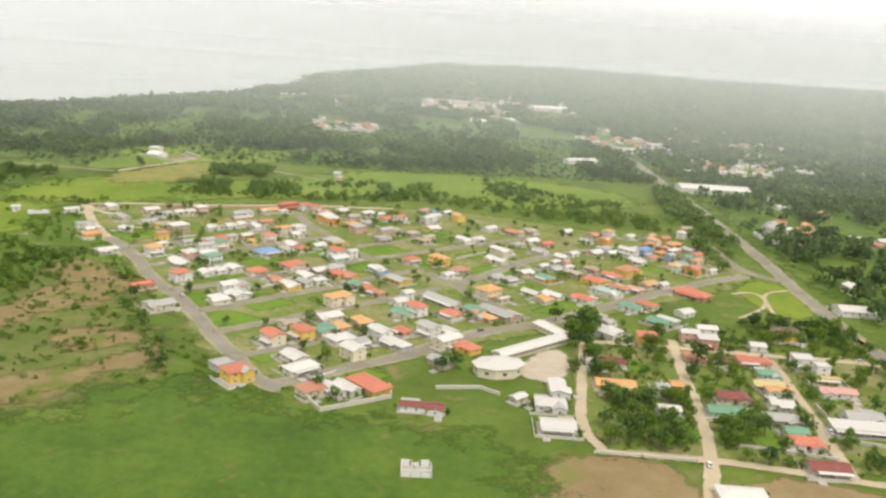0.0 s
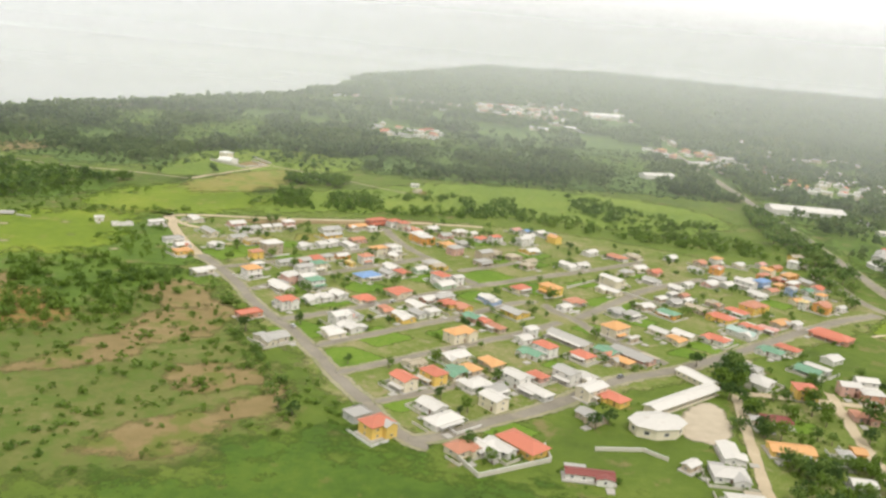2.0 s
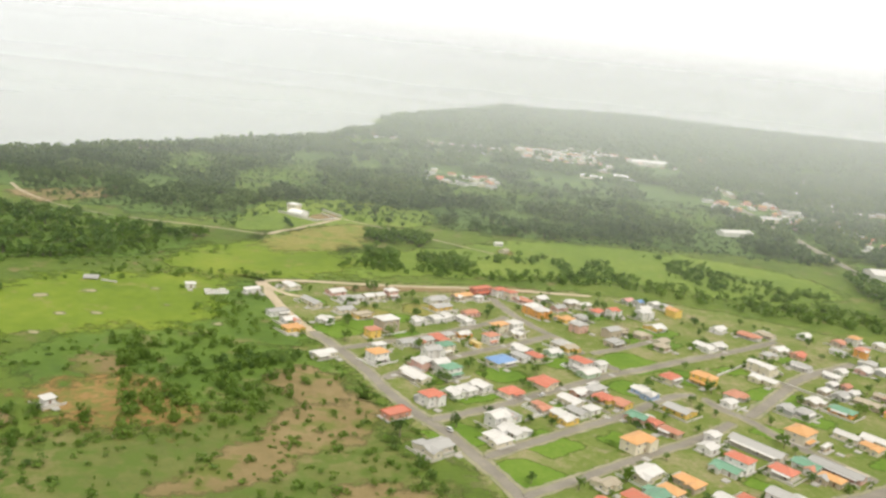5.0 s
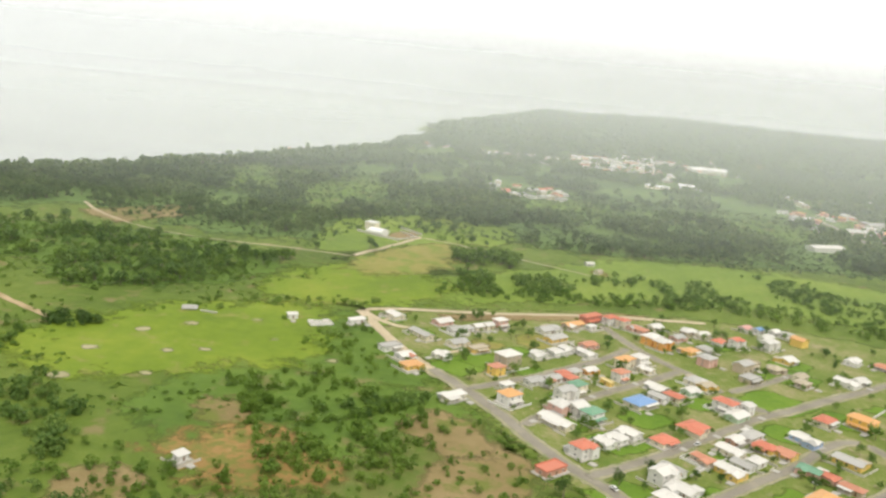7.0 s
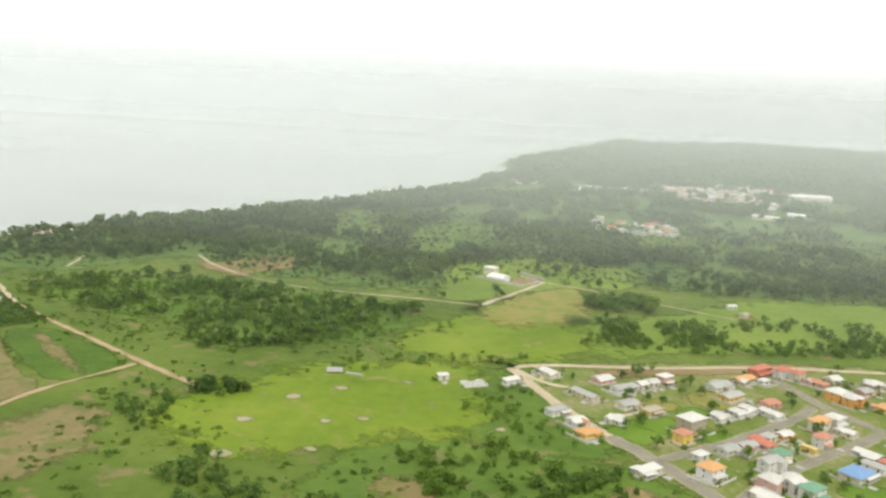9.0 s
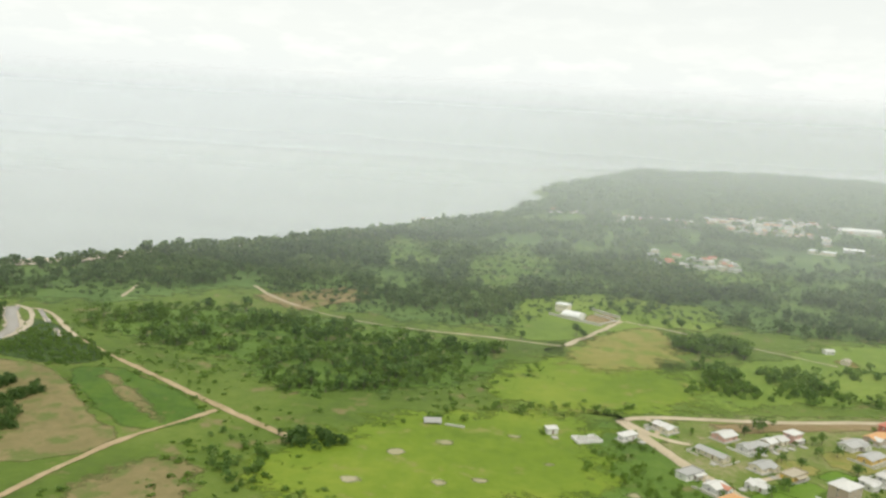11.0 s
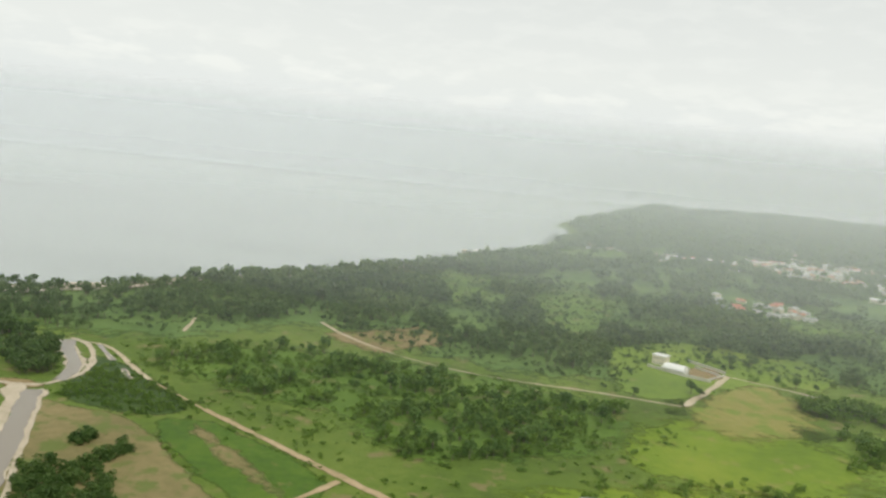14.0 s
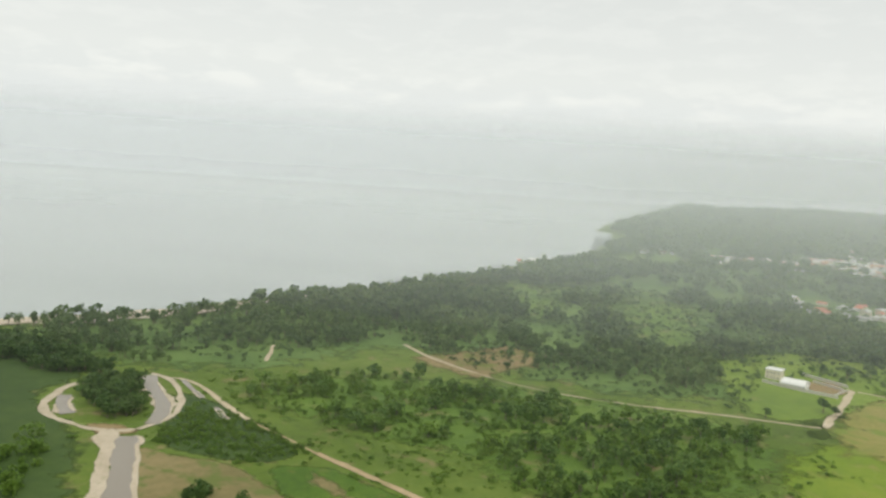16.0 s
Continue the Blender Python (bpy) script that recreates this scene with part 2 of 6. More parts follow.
LEAVES = leaf_material("broad_leaves", (0.070, 0.136, 0.032), (0.138, 0.232, 0.050), (0.275, 0.370, 0.085))
SHRUB_LEAVES = leaf_material("shrub_leaves", (0.088, 0.166, 0.026), (0.148, 0.246, 0.036), (0.225, 0.320, 0.052))
# Greyer than LEAVES: distance haze is mixed into the forest's leaf colour.
HAZED_LEAVES = leaf_material("hazed_forest_leaves", (0.074, 0.128, 0.046), (0.130, 0.198, 0.066), (0.215, 0.282, 0.094))
DARK_LEAVES = leaf_material("dark_dense_leaves", (0.048, 0.098, 0.027), (0.082, 0.148, 0.034), (0.130, 0.200, 0.048))


# ---- building blocks ----
def mesh_of(name, bm, mat):
    me = bpy.data.meshes.new(name)
    bm.to_mesh(me)
    bm.free()
    me.materials.append(mat)
    return me


def part(name, bm, mat, parent, label=""):
    ob = new(name, mesh_of(name, bm, mat) if isinstance(bm, bmesh.types.BMesh) else bm)
    ob.parent = parent
    if label:
        tagged(ob, label)
    return ob


def thing(name, m, label, category, group=""):
    ob = new(name)
    ob.matrix_world = m
    ob.empty_display_size = 0.5
    return tagged(ob, label, category, group)


def add_box(bm, x0, x1, y0, y1, z0, z1):
    v = [bm.verts.new(p) for p in ((x0, y0, z0), (x1, y0, z0), (x1, y1, z0), (x0, y1, z0), (x0, y0, z1), (x1, y0, z1), (x1, y1, z1), (x0, y1, z1))]
    for f in ((3, 2, 1, 0), (4, 5, 6, 7), (0, 1, 5, 4), (1, 2, 6, 5), (2, 3, 7, 6), (3, 0, 4, 7)):
        bm.faces.new([v[i] for i in f])


def boxes(*all_):
    bm = bmesh.new()
    for b in all_:
        add_box(bm, *b)
    return bm


def slab(bm, corners, thick):
    """A plate of that thickness below the given corners."""
    top = [bm.verts.new(c) for c in corners]
    low = [bm.verts.new((c[0], c[1], c[2] - thick)) for c in corners]
    bm.faces.new(top)
    bm.faces.new(low[::-1])
    k = len(top)
    for i in range(k):
        bm.faces.new((top[i], low[i], low[(i + 1) % k], top[(i + 1) % k]))


def value_noise(x, y, size, seed=0):
    """Smooth noise from 0 to 1 with lumps of that size, for arrays of places."""
    rng = np.random.RandomState(seed + 11)
    table = rng.rand(256, 256)
    u, v = np.asarray(x, float) / size, np.asarray(y, float) / size
    i, j = np.floor(u).astype(int), np.floor(v).astype(int)
    fu, fv = u - i, v - j
    fu, fv = fu * fu * (3 - 2 * fu), fv * fv * (3 - 2 * fv)
    a, b = table[i % 256, j % 256], table[(i + 1) % 256, j % 256]
    c, d = table[i % 256, (j + 1) % 256], table[(i + 1) % 256, (j + 1) % 256]
    return (a * (1 - fu) + b * fu) * (1 - fv) + (c * (1 - fu) + d * fu) * fv


def mesh_from(name, verts, faces, mats, **attributes):
    """A mesh from arrays of places and of faces with one number of corners."""
    me = bpy.data.meshes.new(name)
    k = faces.shape[1]
    me.vertices.add(len(verts))
    me.vertices.foreach_set("co", np.asarray(verts, np.float32).ravel())
    me.loops.add(faces.size)
    me.loops.foreach_set("vertex_index", faces.astype(np.int32).ravel())
    me.polygons.add(len(faces))
    me.polygons.foreach_set("loop_start", np.arange(0, faces.size, k, dtype=np.int32))
    for key, values in attributes.items():
        me.attributes.new(key, "FLOAT", "POINT").data.foreach_set("value", np.asarray(values, np.float32))
    for mat in mats:
        me.materials.append(mat)
    me.update(calc_edges=True)
    return me


# ---- ground, sea ----
COAST = [(-3000, -1500), (-2100, 0), (-1500, 400), (-1130, 720), (-985, 870), (-905, 975), (-880, 1045), (-845, 1110), (-785, 1205), (-735, 1350), (-665, 1510), (-620, 1680), (-550, 1880), (-535, 2150), (-522, 2400), (-520, 2560), (-578, 2650), (-545, 2900), (-500, 3250), (-410, 3800), (-320, 4300), (-200, 5200)]
COAST_X, COAST_Y = [c[0] for c in COAST], [c[1] for c in COAST]


def coast_at(y):
    """The shore's x at that y, with small coves."""
    y = np.asarray(y, float)
    return np.interp(y, COAST_Y, COAST_X) + 22 * (value_noise(y, y * 0, 90, 3) - 0.5) + 24 * (value_noise(y, y * 0, 160, 4) - 0.5) * np.clip((y - 1500) / 800, 0, 1)


def hills(x, y):
    far = np.clip((np.asarray(y, float) - 2900) / 1500, 0, 1) * np.clip((np.asarray(x, float) + 350) / 900, 0, 1)
    return 26 * far * (0.45 + 0.55 * value_noise(x, y, 700, 8))


gx = np.unique(np.concatenate([np.arange(-4800, -1400, 200), np.arange(-1400, -300, 12), np.arange(-300, 700, 40), np.arange(700, 4900, 150)]))
gy = np.unique(np.concatenate([np.arange(-1600, 600, 100), np.arange(600, 2200, 12), np.arange(2200, 5300, 50)]))
X, Y = np.meshgrid(gx, gy)
shore = np.clip((X - coast_at(Y)) / 30, -1, 1)
Z = np.where(shore < 0, shore * 5, 0) - 1.6 * np.clip(1 - shore, 0, 1) + hills(X, Y) * (shore > 0.5)
Z = np.where(shore >= 1, hills(X, Y), Z)
idx = np.arange(X.size).reshape(X.shape)
quads = np.stack([idx[:-1, :-1], idx[:-1, 1:], idx[1:, 1:], idx[1:, :-1]], -1).reshape(-1, 4)
ground = new("ground", mesh_from("ground", np.stack([X, Y, Z], -1).reshape(-1, 3), quads, [GRASS]))
tagged(ground, "flat green coastal plain of rough grass", "ground", kind="structure")

sea_bm = bmesh.new()
bmesh.ops.create_grid(sea_bm, x_segments=24, y_segments=24, size=1)
for v in sea_bm.verts:
    v.co = Vector((v.co.x * 32000 - 2300, v.co.y * 21000 + 19500, -1.5))
sea = tagged(new("sea", mesh_of("sea", sea_bm, SEA)), "calm pale grey sea under an overcast sky", "sea", kind="structure")

LAYER = [0.03]


def smooth_closed(points, rounds=3):
    pts = np.array(points, float)
    for _ in range(rounds):
        nxt = np.roll(pts, -1, 0)
        pts = np.stack([pts * 0.75 + nxt * 0.25, pts * 0.25 + nxt * 0.75], 1).reshape(-1, 2)
    return pts


def inside(xs, ys, poly):
    hit = np.zeros(len(xs), bool)
    px, py = np.array(poly, float).T
    j = len(px) - 1
    for i in range(len(px)):
        hit ^= ((py[i] > ys) != (py[j] > ys)) & (xs < (px[j] - px[i]) * (ys - py[i]) / (py[j] - py[i] + 1e-9) + px[i])
        j = i
    return hit


def patch(name, points, mat, label, category="field", fringe=10.0):
    """A sheet of other ground cover on the plain; its rim frays over `fringe` metres."""
    pts = smooth_closed(points)
    lo, hi = pts.min(0) - fringe, pts.max(0) + fringe
    cell = max(1.5, min(fringe * 0.7, (hi - lo).max() / 40), (hi - lo).max() / 90)
    X, Y = np.meshgrid(np.arange(lo[0], hi[0] + cell, cell), np.arange(lo[1], hi[1] + cell, cell))
    xs, ys = X.ravel(), Y.ravel()
    a, b = pts, np.roll(pts, -1, 0)
    d = np.full(len(xs), 1e9)
    for p, q in zip(a, b):
        e = q - p
        t = np.clip(((xs - p[0]) * e[0] + (ys - p[1]) * e[1]) / (e @ e + 1e-9), 0, 1)
        d = np.minimum(d, np.hypot(xs - p[0] - t * e[0], ys - p[1] - t * e[1]))
    d = np.where(inside(xs, ys, pts), d, -d)
    rim = np.clip(0.5 + 0.5 * d / fringe, -0.6, 1.6)
    idx = np.arange(len(xs)).reshape(X.shape)
    faces = np.stack([idx[:-1, :-1], idx[:-1, 1:], idx[1:, 1:], idx[1:, :-1]], -1).reshape(-1, 4)
    faces = faces[(d[faces] > -fringe).any(1)]
    LAYER[0] += 0.002
    verts = np.stack([xs, ys, LAYER[0] + hills(xs, ys)], 1)
    used, back = np.unique(faces, return_inverse=True)
    return tagged(new(name, mesh_from(name, verts[used], back.reshape(-1, 4), [mat], rim=rim[used])), label, category, kind="structure")


def smooth_line(points, step=4.0):
    pts = np.array(points, float)
    for _ in range(2):
        mid = np.stack([pts[:-1] * 0.75 + pts[1:] * 0.25, pts[:-1] * 0.25 + pts[1:] * 0.75], 1).reshape(-1, 2)
        pts = np.concatenate([pts[:1], mid, pts[-1:]])
    d = np.concatenate([[0], np.cumsum(np.hypot(*np.diff(pts, axis=0).T))])
    s = np.arange(0, d[-1] + step, step)
    return np.stack([np.interp(s, d, pts[:, 0]), np.interp(s, d, pts[:, 1])], 1)


ROADS = []


def road(points, width, mat, label, name="road", z=0.0, uneven=0.35):
    """A strip of road with frayed edges along a line of places."""
    line = smooth_line(points)
    way_ = np.gradient(line, axis=0)
    side = np.stack([-way_[:, 1], way_[:, 0]], 1) / np.hypot(way_[:, 0], way_[:, 1])[:, None]
    if z < 0.001:
        ROADS.append((line, width / 2))
    LAYER[0] += 0.002
    offs, rims = [-0.62, -0.32, 0.32, 0.62], [0.0, 1.0, 1.0, 0.0]
    wide = [width * (1 + uneven * (value_noise(line[:, 0], line[:, 1], 18, 9 + k)[:, None] - 0.5) + uneven * 0.6 * (value_noise(line[:, 0], line[:, 1], 7, 29 + k)[:, None] - 0.5)) for k in (0, 1)]
    xy = np.stack([line + side * wide[o > 0] * o for o in offs], 1)
    m = len(line)
    verts = np.concatenate([xy, np.full((m, 4, 1), 0.01 + LAYER[0] + z)], 2).reshape(-1, 3)
    ids = np.arange(m * 4).reshape(m, 4)
    faces = np.concatenate([np.stack([ids[:-1, i], ids[:-1, i + 1], ids[1:, i + 1], ids[1:, i]], 1) for i in range(3)])
    return tagged(new(name, mesh_from(name, verts, faces, [mat], rim=np.tile(rims, m) * np.repeat(np.clip(np.minimum(np.arange(m), np.arange(m)[::-1]) / 2.0, 0, 1), 4))), label, "road", kind="structure")


def street(points, width, label):
    road(points, width * 1.35, SHOULDER, "pale gravel shoulder beside an asphalt street", "pavement")
    road(points, width * 0.78, ASPHALT, label, "road", 0.004)


# ---- fields and bare ground ----
FRONT = ground_material("lush_grass", (0.044, 0.092, 0.009), (0.074, 0.140, 0.013), (0.115, 0.182, 0.020), (0.165, 0.165, 0.045), 0.64, 0.024, soft=True)
patch("forest_floor", [(-1010, 800), (-775, 790), (-720, 840), (-690, 960), (-590, 895), (-470, 865), (-390, 870), (-370, 985), (-260, 1010), (-140, 960), (-20, 1000), (150, 1030), (240, 1010), (300, 1400), (300, 2400), (100, 5200), (-160, 5200), (-440, 3300), (-470, 2400), (-500, 1900), (-570, 1700), (-740, 1250), (-885, 960)], FLOOR_WOOD, "green forest floor under trees", "forest floor", 30)
patch("forest_floor", [(268, 380), (262, 700), (262, 1000), (300, 1600), (290, 2600), (100, 5200), (2800, 5200), (2600, 2500), (1500, 600), (900, 300)], SCRUB, "green wooded ground behind the highway", "forest floor", 30)
patch("scrub_ground", [(-725, 765), (-660, 712), (-552, 699), (-525, 640), (-476, 663), (-400, 715), (-395, 820), (-529, 850), (-680, 830)], SCRUB, "green scrubland between two dirt tracks", "scrubland", 16)
patch("scrub_ground", [(-390, 470), (-380, 520), (-344, 548), (-260, 548), (-215, 520), (-190, 480), (-246, 426), (-290, 405), (-350, 440)], SCRUB, "rough scrub beside the pasture", "scrubland", 14)
patch("scrub_ground", [(-345, 600), (-330, 672), (-310, 668), (-240, 560), (-255, 535), (-330, 545)], SCRUB, "rough green growth beside the street", "scrubland", 14)
patch("pasture", [(-492, 530), (-472, 590), (-432, 640), (-360, 676), (-325, 662), (-328, 605), (-310, 562), (-358, 543), (-393, 508), (-440, 495)], LAWN, "bright green open pasture", "pasture", 24)
patch("meadow", [(-400, 690), (-360, 790), (-270, 800), (-200, 860), (-120, 960), (20, 990), (160, 960), (200, 870), (100, 780), (-20, 820), (-160, 765), (-290, 705)], MEADOW, "pale green meadow behind the houses", "meadow", 18)
patch("pasture", [(-406, 698), (-366, 815), (-330, 800), (-272, 815), (-246, 722), (-350, 668)], LAWN, "bright green field below the stubble", "field", 22)
patch("stubble_field", [(-353, 830), (-309, 952), (-262, 925), (-266, 850), (-285, 795), (-345, 775)], STUBBLE, "harvested field of dry brown stubble", "field", 20)
patch("meadow", [(-405, 855), (-412, 1005), (-385, 1044), (-328, 1100), (-267, 1065), (-209, 1085), (-217, 950), (-287, 950), (-330, 889), (-360, 843)], MEADOW, "bright green meadow round the white villa", "meadow", 10)
patch("farm_yard", [(-140, 880), (-135, 897), (-122, 890), (-124, 872)], RED_EARTH, "bare reddish yard beside a farm house", "yard", 6)
patch("beach", [(-985, 868), (-958, 915), (-930, 965), (-905, 990), (-888, 962), (-920, 915), (-950, 868)], SAND, "open pale sand behind the shore", "beach", 7)
patch("villa_yard", [(-346, 957), (-325, 990), (-309, 964), (-331, 922)], BROWN, "pale bare yard beside the villa", "yard", 3)
for shape in ([(-720, 1260), (-640, 1400), (-540, 1420), (-500, 1330), (-600, 1240)], [(-560, 1750), (-480, 2000), (-380, 2060), (-330, 1850), (-420, 1700)], [(40, 1180), (60, 1330), (190, 1420), (230, 1300), (140, 1190)], [(-480, 1040), (-505, 1225), (-475, 1420), (-425, 1420), (-400, 1220), (-416, 1030)], [(-250, 1240), (-180, 1380), (-60, 1400), (-90, 1260)], [(-572, 1097), (-555, 1165), (-551, 1300), (-640, 1450), (-650, 1359)]):
    patch("meadow", shape, SCRUB, "light green clearing in the forest", "meadow", 25)
DRY = ground_material("dry_scrub_grass", (0.095, 0.128, 0.026), (0.150, 0.172, 0.042), (0.225, 0.200, 0.080), (0.10, 0.155, 0.022), 0.52, 0.02, soft=True)
patch("dry_scrub", [(-335, 345), (-330, 400), (-285, 420), (-245, 500), (-215, 515), (-165, 410), (-125, 360), (-160, 290), (-230, 270), (-300, 300)], DRY, "dry brownish scrub with grass tufts", "scrubland", 18)
for shape in ([(-263, 362), (-257, 385), (-244, 413), (-232, 454), (-216, 478), (-204, 492), (-186, 442), (-209, 416), (-221, 391), (-244, 368)], [(-264, 494), (-234, 523), (-202, 473), (-208, 462), (-236, 470)], [(-205, 300), (-192, 325), (-180, 339), (-154, 358), (-148, 384), (-134, 373), (-139, 351), (-160, 330), (-161, 306)], [(-196, 388), (-174, 403), (-148, 386), (-165, 366), (-188, 368)]):
    patch("bare_soil", shape, EARTH, "bare brown soil with grass tufts", "bare soil", 8)
patch("bare_soil", [(-377, 399), (-372, 412), (-347, 420), (-340, 406), (-345, 380), (-364, 370)], EARTH, "bare brown soil in the scrub", "bare soil", 6)
patch("bare_soil", [(-358, 483), (-346, 500), (-325, 490), (-321, 466), (-343, 464)], EARTH, "bare brown soil in the scrub", "bare soil", 8)
patch("bare_soil", [(-352, 430), (-340, 458), (-318, 482), (-280, 446), (-272, 425), (-305, 405)], RED_EARTH, "bare reddish soil in the scrub", "bare soil", 22)
# A darker green than the other grass.
DARK_GRASS = ground_material("dark_green_grass", (0.032, 0.062, 0.012), (0.050, 0.088, 0.017), (0.075, 0.118, 0.024), soft=True)
patch("damp_meadow", [(-990, 640), (-985, 800), (-880, 790), (-835, 760), (-838, 705), (-815, 676), (-770, 655), (-735, 595), (-700, 540), (-720, 480), (-900, 520)], DARK_GRASS, "dark green grass beyond the canal", "meadow", 10)
patch("thicket_ground", [(-728, 650), (-742, 712), (-770, 748), (-705, 716), (-643, 666), (-669, 641)], DARK_GRASS, "dark green low growth between canal and track", "scrubland", 5)
patch("bare_soil", [(-735, 645), (-713, 640), (-665, 640), (-598, 572), (-560, 548), (-571, 515), (-620, 490), (-690, 545)], PLOUGHED, "brown ploughed field beside the canal", "bare soil", 3.5)
patch("bare_soil", [(-540, 440), (-550, 520), (-520, 540), (-490, 490), (-500, 440)], PLOUGHED, "brown bare field beside the track", "bare soil", 9)
patch("lawn", [(-662, 636), (-636, 656), (-609, 645), (-541, 605), (-538, 580), (-565, 552)], FRONT, "green field beside a dirt track", "field", 4)
patch("bare_soil", [(-640, 650), (-628, 640), (-580, 600), (-552, 575), (-565, 578), (-605, 612)], PLOUGHED, "dry brown streak in a green field", "bare soil", 8)
patch("bare_soil", [(-655, 900), (-610, 940), (-580, 985), (-545, 960), (-565, 890), (-600, 860)], EARTH, "brown clearing in the forest", "bare soil", 14)
patch("bare_soil", [(25, 262), (45, 300), (95, 302), (92, 255), (60, 235)], BROWN, "brown bare plot beside the dirt road", "bare soil", 5)
patch("bare_soil", [(108, 240), (112, 296), (175, 288), (180, 240)], BROWN, "brown bare plot beside the dirt road", "bare soil", 5)
patch("lawn", [(-260, 180), (-200, 280), (-150, 300), (-120, 345), (-70, 322), (40, 305), (30, 230), (0, 150)], FRONT, "green open grass field", "field", 30)
patch("town_yard", [(-318, 680), (-160, 742), (-20, 765), (100, 735), (215, 640), (222, 585), (60, 452), (-20, 385), (-80, 328), (-150, 420), (-235, 550)], YARD, "mixed lawn and bare yards between houses", "yard", 8)
patch("town_yard", [(55, 300), (62, 440), (240, 440), (235, 420), (190, 300), (110, 300)], YARD, "grass and bare yards along dirt roads", "yard", 7)
patch("gravel_yard", [(32, 372), (40, 402), (60, 420), (62, 385), (50, 368)], SAND, "pale gravel school yard", "yard", 3)
patch("lawn", [(200, 505), (190, 560), (225, 600), (238, 560), (228, 500)], LAWN, "park lawn with a curved path", "lawn", 5)
for a, b, r in ((-52, 590, 17), (-150, 452, 12), (-120, 420, 13), (-30, 640, 14), (80, 500, 15), (-88, 376, 9), (-40, 360, 9), (-110, 455, 12), (30, 560, 15), (-235, 585, 13), (-170, 560, 9), (-150, 505, 12), (10, 505, 9), (60, 480, 8), (-100, 500, 10), (-60, 545, 10), (-265, 640, 8), (-200, 625, 9), (-292, 655, 8)):
    patch("lawn", [(a + r * 1.5 * math.cos(k), b + r * 1.25 * math.sin(k)) for k in (0.1, 0.25, 1.5, 1.8, 3.2, 3.4, 4.7, 4.9)], PLOT, "small bright green lawn between houses", "lawn", 3)
for a, b in ((-426, 579), (-438, 540), (-398, 550), (-432, 496), (-379, 559), (-393, 513), (-307, 567), (-370, 624), (-405, 600), (-350, 590)):
    patch("bare_spot", [(a + 4.5 * math.cos(k), b + 3.5 * math.sin(k)) for k in (0, 1.2, 2.4, 3.6, 4.9)], SPOT, "pale bare spot in the pasture", "bare soil", 3.5)

patch("bare_strip", [(-262, 690), (-215, 708), (-165, 730), (-110, 752), (-100, 742), (-160, 715), (-215, 690), (-258, 678)], BROWN, "pale bare strip behind the last houses", "bare soil", 7)
patch("dry_plot", [(-205, 640), (-200, 665), (-180, 675), (-165, 655), (-178, 636)], STUBBLE, "plot of dry yellowish grass between houses", "plot", 5)
patch("dry_plot", [(-232, 628), (-226, 645), (-208, 640), (-212, 622)], STUBBLE, "plot of dry yellowish grass between houses", "plot", 4)
for a, b, r in ((-222, 600, 13), (-188, 590, 10), (-132, 540, 12), (-100, 575, 12), (-20, 575, 12), (12, 600, 9), (-172, 520, 9), (-75, 470, 9), (-60, 500, 8), (40, 530, 9), (100, 560, 10), (145, 600, 9), (60, 640, 12), (-20, 670, 12), (-65, 690, 9), (25, 470, 7), (-15, 440, 7), (-45, 400, 7), (130, 370, 11), (95, 330, 12), (140, 330, 12), (185, 380, 10), (90, 400, 8), (145, 410, 8)):
    patch("lawn", [(a + r * 1.4 * math.cos(k + a % 0.5), b + r * 1.2 * math.sin(k + a % 0.5)) for k in (0.1, 0.25, 1.5, 1.8, 3.2, 3.4, 4.7, 4.9)], PLOT, "bright green grass plot between houses", "lawn", 4)

# ---- roads, tracks, water ----
road([(-314, 677), (-290, 632), (-263, 588), (-240, 560)], 8.5, DIRT, "pale dirt main street of the estate")
street([(-252, 577), (-240, 563), (-222, 542), (-204, 517), (-190, 492), (-175, 472), (-158, 455), (-141, 430), (-120, 396), (-93, 358), (-82, 343), (-70, 336)], 7.5, "worn grey asphalt main street of the estate")
street([(-84, 343), (-70, 345), (-51, 366), (-26, 384), (12, 430), (52, 455), (116, 517), (178, 576), (215, 600)], 8.0, "worn grey asphalt street between houses")
street([(-102, 372), (-89, 381), (-64, 403), (-50, 418)], 5.0, "worn grey asphalt lane between houses")
street([(-124, 399), (-107, 414), (-80, 440), (-54, 465), (-36, 481), (-21, 497), (-8, 514)], 6.0, "worn grey asphalt street between houses")
street([(-168, 464), (-157, 472), (-141, 486), (-107, 521), (-71, 561), (-57, 573), (-44, 582), (-19, 606), (20, 638), (66, 682)], 6.5, "worn grey asphalt street between houses")
street([(-141, 430), (-124, 447), (-98, 473), (-77, 494), (-62, 508), (-36, 543), (-18, 547)], 6.0, "worn grey asphalt street between houses")
street([(-198, 508), (-185, 530), (-160, 562), (-118, 606), (-98, 630)], 6.0, "worn grey asphalt street between houses")
street([(-228, 550), (-210, 566), (-188, 585), (-147, 631), (-128, 662)], 6.0, "worn grey asphalt street between houses")
street([(-18, 547), (-12, 530), (0, 522), (10, 500), (24, 482), (44, 460)], 6.5, "worn grey asphalt street between houses")
street([(-81, 593), (-66, 576), (-57, 573)], 6.5, "worn grey asphalt street between houses")
street([(-78, 598), (-48, 624), (-26, 648)], 5.0, "worn grey asphalt side street between houses")
street([(0, 520), (28, 560), (55, 603), (110, 650)], 7.5, "worn grey asphalt street between houses")
street([(-144, 712), (-126, 668), (-107, 637), (-92, 622), (-81, 596)], 6.0, "worn grey asphalt street between houses")
street([(249, 1500), (250, 954), (248, 707), (242, 607), (238, 525), (239, 436), (245, 300), (255, 100)], 9.0, "grey asphalt highway past the estate")
